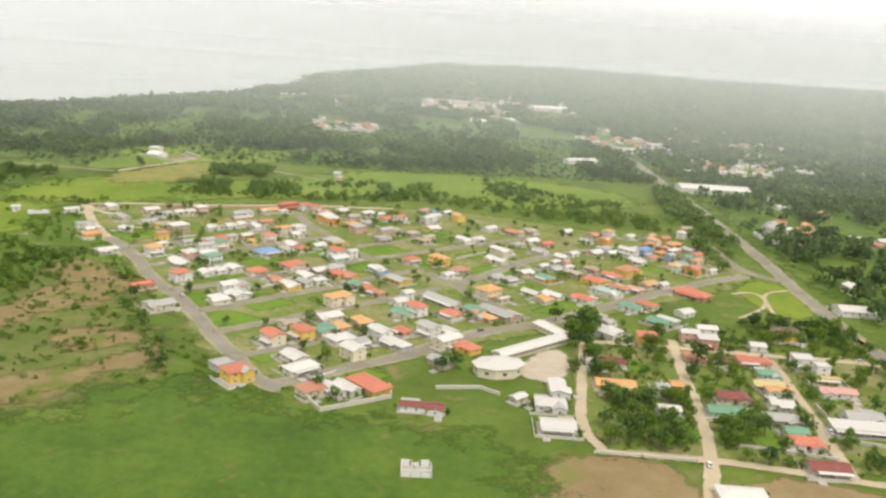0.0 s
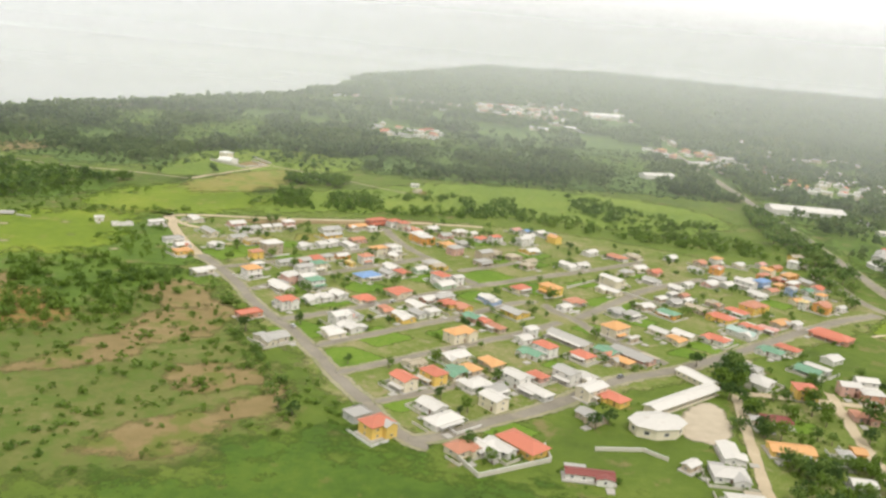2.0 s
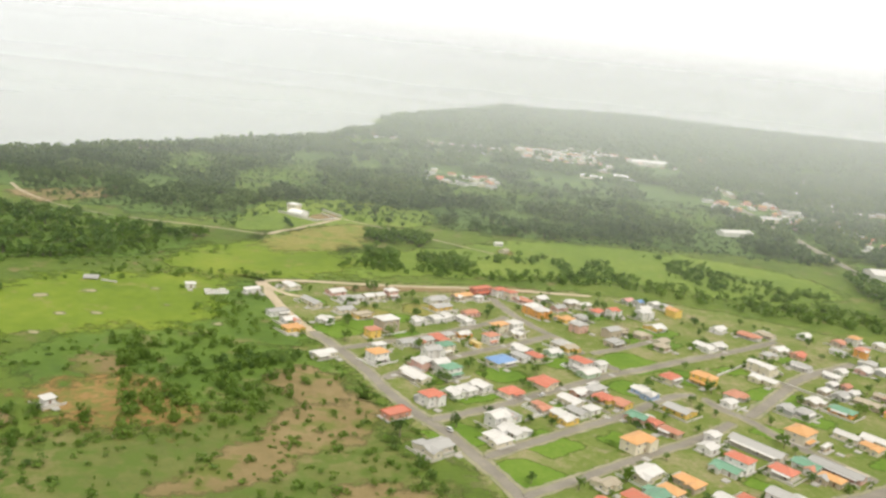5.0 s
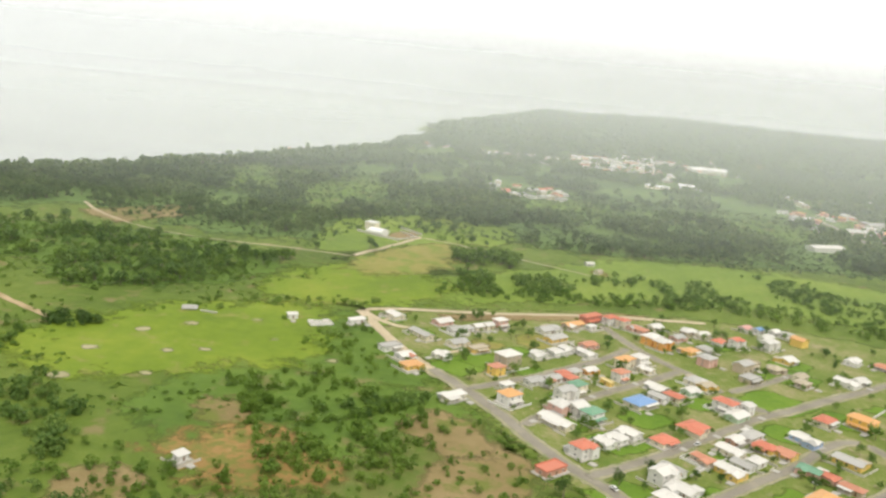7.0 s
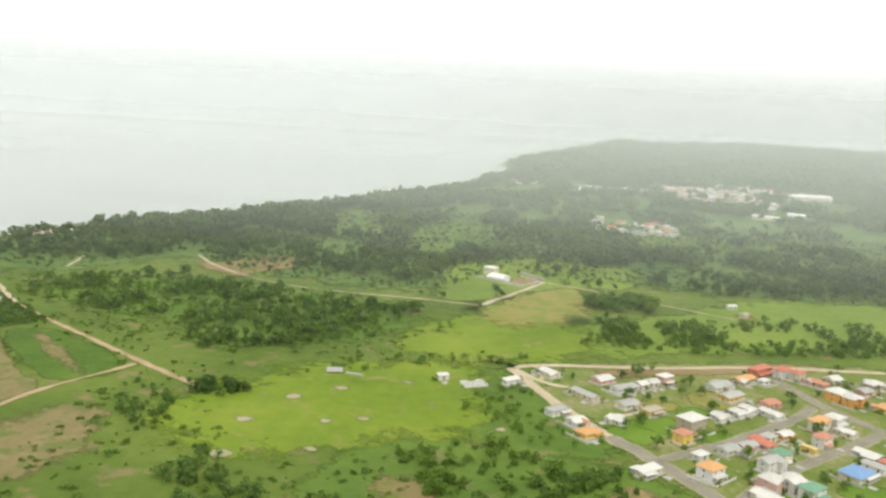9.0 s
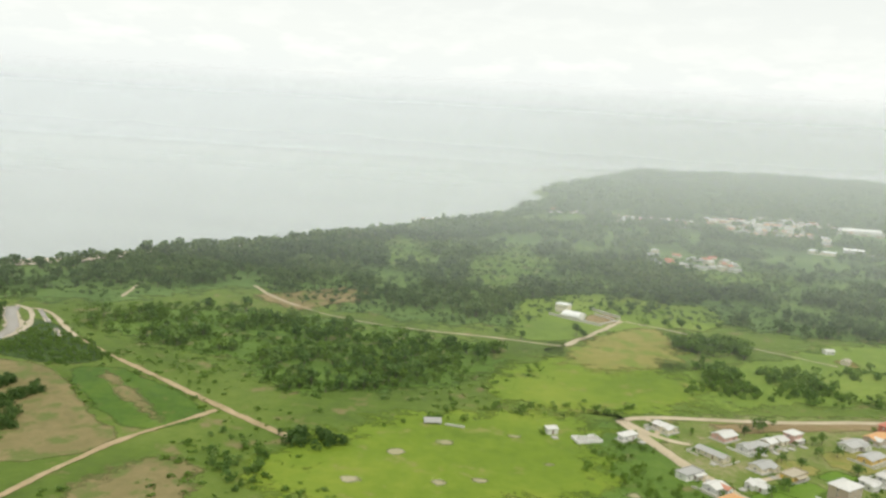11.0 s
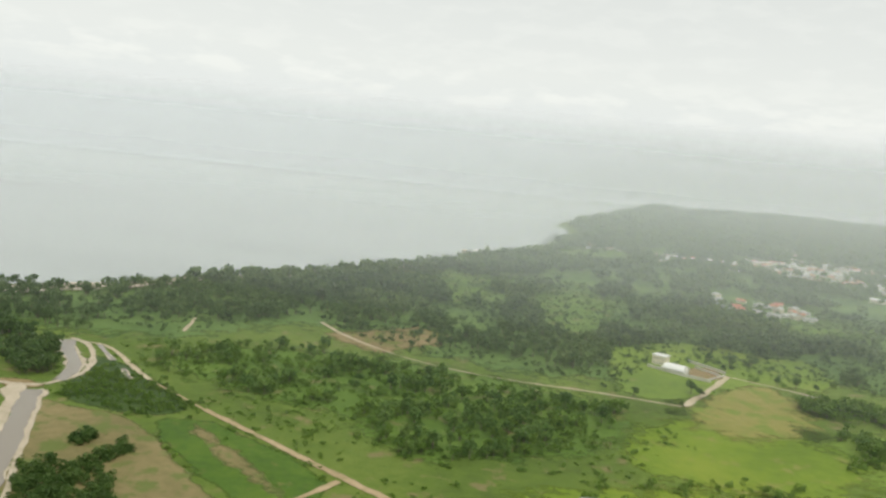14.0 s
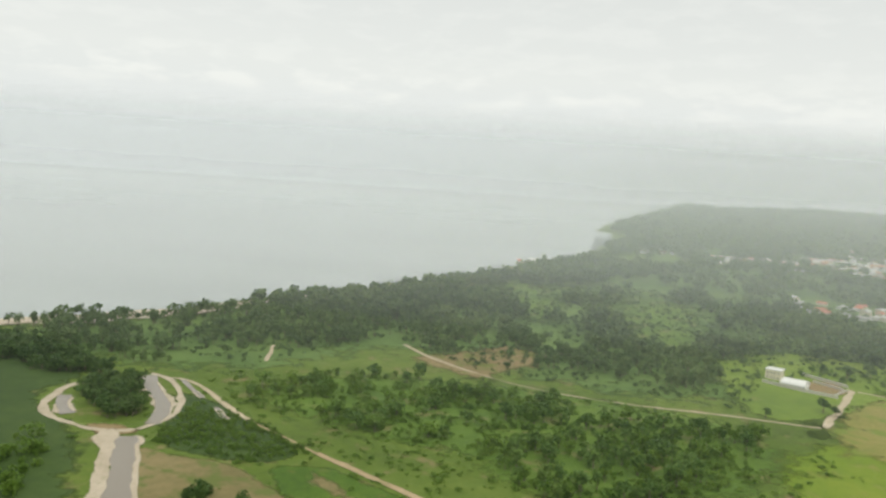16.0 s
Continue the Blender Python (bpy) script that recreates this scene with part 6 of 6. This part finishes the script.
# Hedges, thickets and belts.
for poly, per, low, high, mat, label in (
        ([(-272, 860), (-268, 894), (-235, 912), (-205, 910), (-212, 860)], 32, 6, 11, SHRUB_LEAVES, "dense green hedge of trees in the meadow"),
        ([(-261, 822), (-231, 828), (-222, 762), (-248, 748)], 34, 5, 10, SHRUB_LEAVES, "clump of green trees in the meadow"),
        ([(-212, 826), (-170, 848), (-150, 775), (-205, 765)], 48, 4, 9, SHRUB_LEAVES, "clump of trees behind the houses"),
        ([(-291, 507), (-242, 538), (-247, 520), (-279, 488)], 24, 3, 7, LEAVES, "dense dark trees at the scrub's edge"),
        ([(-530, 560), (-520, 580), (-478, 545), (-478, 505), (-490, 515)], 60, 3, 8, LEAVES, "trees beside a grassy track"),
        ([(-495, 578), (-470, 590), (-452, 582), (-466, 562)], 26, 4, 9, DARK_LEAVES, "dark trees at the track's end"),
        ([(-275, 745), (-258, 775), (-165, 775), (-60, 830), (110, 790), (190, 770), (190, 735), (100, 748), (-40, 792), (-160, 755)], 55, 3, 8, SHRUB_LEAVES, "belt of trees behind the houses"),
        ([(-676, 590), (-672, 606), (-664, 602), (-668, 588)], 7, 4, 7, DARK_LEAVES, "dark clump of bushes in the brown field"),
        ([(-655, 580), (-650, 598), (-640, 596), (-643, 578)], 7, 4, 7, DARK_LEAVES, "dark clump of bushes in the brown field"),
        ([(-690, 535), (-678, 562), (-645, 572), (-615, 540), (-640, 510)], 10, 3, 7, DARK_LEAVES, "dark thicket beside the canal"),
        ([(-728, 652), (-738, 710), (-705, 718), (-643, 668), (-669, 643)], 9, 1.6, 3.6, SHRUB_LEAVES, "dense green thicket beside the track"),
        ([(-810, 745), (-830, 770), (-900, 800), (-960, 805), (-985, 790), (-960, 760), (-880, 745), (-835, 750)], 34, 6, 12, DARK_LEAVES, "dark trees behind the looping canal"),
        ([(-812, 705), (-812, 728), (-794, 752), (-768, 728), (-752, 690), (-769, 676)], 26, 6, 12, DARK_LEAVES, "dark trees inside the canal's loop"),
        ([(-352, 520), (-318, 555), (-254, 525), (-228, 488), (-249, 425), (-300, 425)], 44, 2.5, 7.5, SHRUB_LEAVES, "scattered shrubs and small trees in the scrub"),
        ([(-335, 596), (-322, 640), (-300, 640), (-262, 590), (-245, 552), (-310, 552)], 75, 2, 5, SHRUB_LEAVES, "low shrubs between pasture and street"),
        ([(-447, 466), (-449, 494), (-430, 493), (-404, 478), (-386, 435), (-382, 408), (-428, 445)], 45, 4, 9, LEAVES, "trees along the pasture's edge"),
        ([(-150, 330), (-165, 470), (-225, 530), (-300, 440), (-290, 300), (-210, 260)], 150, 1.5, 5, SHRUB_LEAVES, "scattered shrubs on bare soil"),
        ([(-197, 450), (-172, 430), (-128, 358), (-134, 345), (-180, 420), (-205, 440)], 60, 3, 7, LEAVES, "shrubs and small trees beside the main street"),
        ([(-300, 440), (-275, 405), (-330, 380), (-400, 400), (-390, 440), (-340, 420)], 60, 2, 6, SHRUB_LEAVES, "mixed green shrubs beside bare soil"),
        ([(-330, 330), (-300, 380), (-420, 400), (-470, 380), (-430, 300)], 90, 2, 7, LEAVES, "mixed shrubs and small trees"),
        ([(62, 372), (62, 446), (74, 446), (74, 372)], 22, 7, 12, DARK_LEAVES, "row of tall dark trees along a lane"),
        ([(196, 590), (238, 700), (240, 960), (215, 960), (200, 760)], 70, 6, 13, LEAVES, "trees beside the highway"),
        ([(-450, 600), (-420, 650), (-350, 690), (-300, 700), (-300, 690), (-400, 640)], 90, 2, 6, SHRUB_LEAVES, "low shrubs along the pasture"),
        ([(-800, 560), (-790, 640), (-760, 620), (-740, 560)], 60, 4, 9, SHRUB_LEAVES, "shrubs on the canal's far bank")):
    xs, ys = spread(poly, per, int(abs(poly[0][0] * 3 + poly[0][1])))
    keep = clear_of(xs, ys, 1.5, 2.0)
    xs, ys = xs[keep], ys[keep]
    if len(xs) > 2:
        grow("thicket", NEAR_CROWNS if high > 9.5 else SHRUBS, xs, ys, low, high, mat, label, "thicket", high > 9.5, 1.15)
# Clumps of trees and bushes over the meadows behind the houses.
xs, ys = spread([(-210, 770), (-150, 850), (-60, 930), (60, 960), (180, 920), (215, 840), (200, 765), (100, 772), (-20, 812), (-150, 772)], 42, 58)
keep = clear_of(xs, ys, 1.5, 2.0) & (0.6 * value_noise(xs, ys, 48, 71) + 0.4 * value_noise(xs, ys, 16, 72) > 0.53)
grow("copse", SHRUBS, xs[keep], ys[keep], 3, 8, SHRUB_LEAVES, "clumps of green trees in the meadow", "trees", False, 1.1)
xs, ys = spread([(-400, 700), (-372, 830), (-265, 945), (-240, 1080), (-390, 1050), (-408, 860)], 160, 59)
keep = clear_of(xs, ys, 1.5, 2.0) & (value_noise(xs, ys, 40, 73) > 0.6)
grow("bushes", SHRUBS, xs[keep], ys[keep], 1.5, 5, SHRUB_LEAVES, "single bushes in the fields", "bushes", False, 1.2)
# Low bushes over the open ground.
xs, ys = spread([(-800, 560), (-760, 800), (-400, 860), (-330, 690), (-200, 520), (-100, 340), (-260, 200), (-560, 420)], 55, 55)
keep = clear_of(xs, ys, 1.5, 2.0) & (0.6 * value_noise(xs, ys, 45, 15) + 0.4 * value_noise(xs, ys, 12, 16) > 0.5) & ~inside(xs, ys, [(-480, 530), (-435, 640), (-335, 672), (-250, 550), (-350, 515)])
for field in ([(-735, 645), (-665, 640), (-598, 572), (-560, 548), (-571, 515), (-620, 490), (-690, 545)], [(-662, 636), (-636, 656), (-541, 605), (-565, 552)], [(-206, 317), (-154, 390), (-134, 353), (-179, 284)], [(-260, 180), (-200, 280), (-120, 345), (-70, 322), (0, 150)]):
    keep &= ~(inside(xs, ys, field) & (value_noise(xs, ys, 7, 3) < 0.8))
grow("bushes", LOW_SHRUBS, xs[keep], ys[keep], 0.8, 2.6, SHRUB_LEAVES, "low green bushes over open ground", "bushes", False, 2.2)

# ---- single trees between the houses ----


def tree(seed, mat, label, leaves=260, size=0.062):
    base = thing("tree", pose(0, 0, -300), label, "tree", "trees between the houses")
    v, f = trunk_template(7)
    part("trunk", mesh_from("trunk", v * np.array([1.4, 1.4, 1.0]), f, [BARK]), None, base)
    v, f = crown_template(seed, leaves, size, 9)
    r = np.random.RandomState(seed)
    part("crown", mesh_from("crown", v, f, [mat], tint=np.repeat(r.uniform(0.25, 0.75), len(v))), None, base)
    return base


KINDS = [tree(201, LEAVES, "broad green garden tree"), tree(202, DARK_LEAVES, "dense dark green garden tree"), tree(203, SHRUB_LEAVES, "light green garden tree"), tree(204, LEAVES, "tall green tree beside houses"), tree(205, DARK_LEAVES, "dark round tree beside a house")]
r = np.random.RandomState(77)
spots = [(-347, 880, 11, 1), (-341, 872, 8, 1), (-391, 846, 8, 4), (-271, 951, 8, 1), (-256, 951, 10, 4), (-241, 947, 7, 1), (-201, 1014, 9, 1), (-330, 1003, 8, 0), (-320, 1010, 9, 1), (-3, 372, 9, 1), (3, 378, 8, 1), (128, 410, 13, 4), (-57, 340, 8, 0), (-47, 331, 7, 2), (-160, 492, 8, 4), (60, 462, 9, 1), (75, 405, 8, 0), (-28, 620, 10, 0), (40, 612, 10, 1), (-86, 590, 7, 0), (-178, 442, 9, 4), (-131, 352, 7, 1), (-138, 357, 6, 0)]
xs, ys = spread([(-300, 668), (-150, 735), (0, 755), (200, 640), (215, 585), (60, 455), (-75, 345)], 400, 61)
keep = clear_of(xs, ys, 1.5, 2.2)
spots += [(a, b, 4 + 4 * r.rand(), int(r.randint(0, 5))) for a, b in zip(xs[keep], ys[keep])]
for orchard, per, low in (([(70, 300), (75, 445), (240, 500), (238, 425), (225, 300)], 120, 5), ([(66, 352), (77, 364), (111, 364), (104, 312), (67, 310)], 42, 4.5), ([(114, 344), (138, 338), (128, 313), (110, 313)], 45, 5), ([(60, 392), (66, 440), (82, 476), (88, 470), (78, 437), (70, 395)], 34, 7), ([(170, 440), (180, 490), (232, 500), (232, 440)], 110, 6)):
    xs, ys = spread(orchard, per, 62)
    keep = clear_of(xs, ys, 1.0, 1.0)
    spots += [(a, b, low + 4.5 * r.rand(), int(r.choice((0, 0, 3, 3, 2, 2, 1)))) for a, b in zip(xs[keep], ys[keep])]
spots.sort(key=lambda s: s[1] if s[0] > -240 else 0)
rest = np.array([s[:3] for s in spots[290:]])
spots = spots[:290]
grow("garden_trees", NEAR_CROWNS, rest[:, 0], rest[:, 1], 4, 8.5, LEAVES, "small green garden trees between far houses", "trees", True, 0.9)
for a, b, tall, k in spots:
    one = copy_thing(KINDS[k], pose(a, b, 0, 0, 0, 360 * r.rand()))
    one.scale = (tall * 0.95, tall * 0.95, tall)
for ob in KINDS:
    for child in list(ob.children):
        bpy.data.objects.remove(child)
    bpy.data.objects.remove(ob)


# ---- yards: garden walls, driveways, shrubs ----
r = np.random.RandomState(19)
shrub_x, shrub_y = [], []
for x, y, turn, w, d in PLOTS:
    c, s = math.cos(radians(turn)), math.sin(radians(turn))

    def at(u, v):
        return x + u * c - v * s, y + u * s + v * c

    for k in range(5):
        side = r.randint(0, 4)
        u, v = ((r.uniform(-w / 2 - 2, w / 2 + 2), -d / 2 - r.uniform(1.5, 4)), (r.uniform(-w / 2 - 2, w / 2 + 2), d / 2 + r.uniform(1.5, 4)), (-w / 2 - r.uniform(1.2, 3), r.uniform(-d / 2, d / 2)), (w / 2 + r.uniform(1.2, 3), r.uniform(-d / 2, d / 2)))[side]
        a, b = at(u, v)
        shrub_x.append(a)
        shrub_y.append(b)
    if r.rand() < 0.45:
        bm = bmesh.new()
        U, V = w / 2 + 2.6, d / 2 + 3.4
        ring = [(-U, V), (-U, -V), (U, -V), (U, V)]
        for i in range(r.randint(1, 4)):
            (u0, v0), (u1, v1) = ring[i], ring[(i + 1) % 4]
            k = int(math.hypot(u1 - u0, v1 - v0) / 1.6)
            us, vs = np.linspace(u0, u1, k + 1), np.linspace(v0, v1, k + 1)
            mx, my = (us[:-1] + us[1:]) / 2, (vs[:-1] + vs[1:]) / 2
            fine = clear_of(x + mx * c - my * s, y + mx * s + my * c, 0.6, -1.5)
            for j in np.where(fine)[0]:
                if v0 == v1:
                    add_box(bm, min(us[j], us[j + 1]) + 0.001, max(us[j], us[j + 1]) - 0.001, v0 - 0.1, v0 + 0.1, -0.1, 1.25 + 0.12 * (j % 2))
                else:
                    add_box(bm, u0 - 0.1, u0 + 0.1, min(vs[j], vs[j + 1]) + 0.001, max(vs[j], vs[j + 1]) - 0.001, -0.1, 1.25 + 0.12 * (j % 2))
        if len(bm.verts):
            ob = new("garden_wall", mesh_of("garden_wall", bm, FENCE if r.rand() < 0.6 else FRAME))
            ob.matrix_world = pose(x, y, 0, 0, 0, turn)
            tagged(ob, "low pale block wall round a house plot", "wall", "garden walls")
        else:
            bm.free()
    if r.rand() < 0.75:
        u = r.choice((-1, 1)) * (w / 2 - 2.2)
        bm = boxes((u - 1.7, u + 1.7, -d / 2 - 5.2, -d / 2 - 2.9, -0.1, LAYER[0] + 0.2), (u - 1.5, u + 1.5, -d / 2 - 6.8, -d / 2 - 5.22, -0.1, LAYER[0] + 0.17))
        ob = new("driveway", mesh_of("driveway", bm, CONCRETE))
        ob.matrix_world = pose(x, y, 0, 0, 0, turn)
        tagged(ob, "pale concrete driveway before a house", "driveway", "driveways")
xs, ys = np.array(shrub_x), np.array(shrub_y)
more = spread([(70, 300), (75, 445), (240, 500), (238, 425), (225, 300)], 45, 66)
xs, ys = np.concatenate([xs, more[0]]), np.concatenate([ys, more[1]])
keep = clear_of(xs, ys, 0.5, -2.5)
keep &= np.array([all(abs((a - p[0]) * math.cos(radians(p[2])) + (b - p[1]) * math.sin(radians(p[2]))) > p[3] / 2 + 0.6 or abs(-(a - p[0]) * math.sin(radians(p[2])) + (b - p[1]) * math.cos(radians(p[2]))) > p[4] / 2 + 0.6 for p in PLOTS) for a, b in zip(xs, ys)])
grow("garden_shrubs", SHRUBS, xs[keep], ys[keep], 1.3, 3.6, SHRUB_LEAVES, "green garden shrubs round the houses", "shrubs", False, 1.2)


# ---- vehicles ----
def car(x, y, turn, colour, label, long=4.3, high=1.45, cab=(-0.30, 0.22)):
    base = thing("car", pose(x, y, LAYER[0] + 0.2, 0, 0, turn), label, "car", "parked vehicles")
    L, W = long / 2, 0.87
    bm = bmesh.new()
    add_box(bm, -L, L, -W, W, 0.3, 0.62)
    add_box(bm, -L + 0.08, L - 0.12, -W + 0.04, W - 0.04, 0.622, 0.86)
    part("body", bm, colour, base)
    bm = bmesh.new()
    x0, x1 = cab[0] * long, cab[1] * long
    low = [bm.verts.new(p) for p in ((x0 - 0.25, -0.78, 0.862), (x1 + 0.4, -0.78, 0.862), (x1 + 0.4, 0.78, 0.862), (x0 - 0.25, 0.78, 0.862))]
    top = [bm.verts.new(p) for p in ((x0, -0.66, high - 0.05), (x1, -0.66, high - 0.05), (x1, 0.66, high - 0.05), (x0, 0.66, high - 0.05))]
    for k in range(4):
        bm.faces.new((low[k], low[(k + 1) % 4], top[(k + 1) % 4], top[k]))
    bm.faces.new(top)
    part("window", bm, GLASS, base)
    part("roof", boxes((x0 - 0.02, x1 + 0.02, -0.68, 0.68, high - 0.048, high + 0.02)), colour, base)
    for u in (-L * 0.62, L * 0.62):
        for v in (-W, W):
            bm = bmesh.new()
            bmesh.ops.create_cone(bm, cap_ends=True, segments=12, radius1=0.32, radius2=0.32, depth=0.2, matrix=Matrix.Translation((u, v, 0.32)) @ Matrix.Rotation(radians(90), 4, "X"))
            part("wheel", bm, TYRE, base)
    return base


PAINT = {k: plain(k + "_car_paint", v, 0.25, 0, 0.08) for k, v in {"white": (0.75, 0.75, 0.74), "grey": (0.25, 0.26, 0.27), "red": (0.4, 0.05, 0.04), "yellow": (0.75, 0.48, 0.04)}.items()}
car(104, 298, 80, PAINT["white"], "white car on a dirt road")
car(167, 337, 95, PAINT["white"], "white car beside a dirt lane")
car(236, 461, 92, PAINT["yellow"], "yellow bus beside the highway", 9.5, 2.7, (-0.42, 0.38))
car(141, 431, 2, PAINT["red"], "red car on a dirt road")
car(222, 431, 5, PAINT["white"], "white car on a dirt road")
car(246, 640, 90, PAINT["white"], "white car on the highway")
car(-88, 353, 125, PAINT["grey"], "grey car parked on the main street")
car(-156, 455, 125, PAINT["white"], "white car parked on the main street")
car(16, 434, 48, PAINT["grey"], "grey car parked on a street")
car(-110, 515, 50, PAINT["white"], "white car parked on a street")

# The old shelter in the pasture: an arched roof on a frame, and a low wall beside it.
shelter = thing("shelter", pose(-418, 629, 0, 0, 0, 15), "weathered grey shelter with an arched roof in the pasture", "shelter")
bm = bmesh.new()
arch = [(3.6 * math.cos(radians(k)), 1.0 + 1.7 * math.sin(radians(k))) for k in range(0, 181, 20)]
for (y0, z0), (y1, z1) in zip(arch[:-1], arch[1:]):
    slab(bm, [(-5, y0, z0), (5, y0, z0), (5, y1, z1), (-5, y1, z1)][::-1], 0.15)
part("roof", bm, ROOFS["grey"], shelter)
for a, b in ((-4.5, -3.4), (4.5, -3.4), (-4.5, 3.4), (4.5, 3.4)):
    part("post", boxes((a - 0.12, a + 0.12, b - 0.12, b + 0.12, -0.2, 1.25)), CONCRETE, shelter)
block_wall([(-410, 627), (-399, 626)], 1.2, "low grey wall beside the shelter", CONCRETE)

# ---- upright pale sheets added to imitate distance haze ----
m, n = material("haze_sheet")
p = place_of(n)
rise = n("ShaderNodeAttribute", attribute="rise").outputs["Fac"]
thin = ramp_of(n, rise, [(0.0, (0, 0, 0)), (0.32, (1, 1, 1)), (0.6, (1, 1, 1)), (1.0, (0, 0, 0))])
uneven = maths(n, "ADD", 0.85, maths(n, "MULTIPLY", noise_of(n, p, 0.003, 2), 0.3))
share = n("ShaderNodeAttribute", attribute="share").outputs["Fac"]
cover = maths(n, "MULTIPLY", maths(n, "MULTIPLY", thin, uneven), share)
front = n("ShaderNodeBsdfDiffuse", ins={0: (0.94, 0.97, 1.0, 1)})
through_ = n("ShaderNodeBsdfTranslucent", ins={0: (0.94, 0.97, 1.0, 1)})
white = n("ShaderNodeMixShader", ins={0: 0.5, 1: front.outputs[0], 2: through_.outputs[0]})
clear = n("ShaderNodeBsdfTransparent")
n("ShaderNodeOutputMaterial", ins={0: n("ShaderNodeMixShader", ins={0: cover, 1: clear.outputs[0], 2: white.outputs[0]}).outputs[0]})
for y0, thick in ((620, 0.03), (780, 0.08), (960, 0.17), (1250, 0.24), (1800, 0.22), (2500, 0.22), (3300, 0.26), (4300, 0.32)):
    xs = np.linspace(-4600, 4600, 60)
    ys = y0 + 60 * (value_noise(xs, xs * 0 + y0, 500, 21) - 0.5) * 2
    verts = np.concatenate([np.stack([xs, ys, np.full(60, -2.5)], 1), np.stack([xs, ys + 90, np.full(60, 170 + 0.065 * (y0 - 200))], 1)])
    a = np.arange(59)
    tagged(new("mist", mesh_from("mist", verts, np.stack([a, a + 1, a + 61, a + 60], 1), [m], rise=np.repeat([0.0, 1.0], 60), share=np.tile(thick * np.clip((xs - np.interp(ys, COAST_Y, COAST_X) + 700) / 700, 1.0 if y0 > 1500 else 0.5, 1), 2))), "upright translucent sheet standing in for distance haze", "mist", kind="stuff")
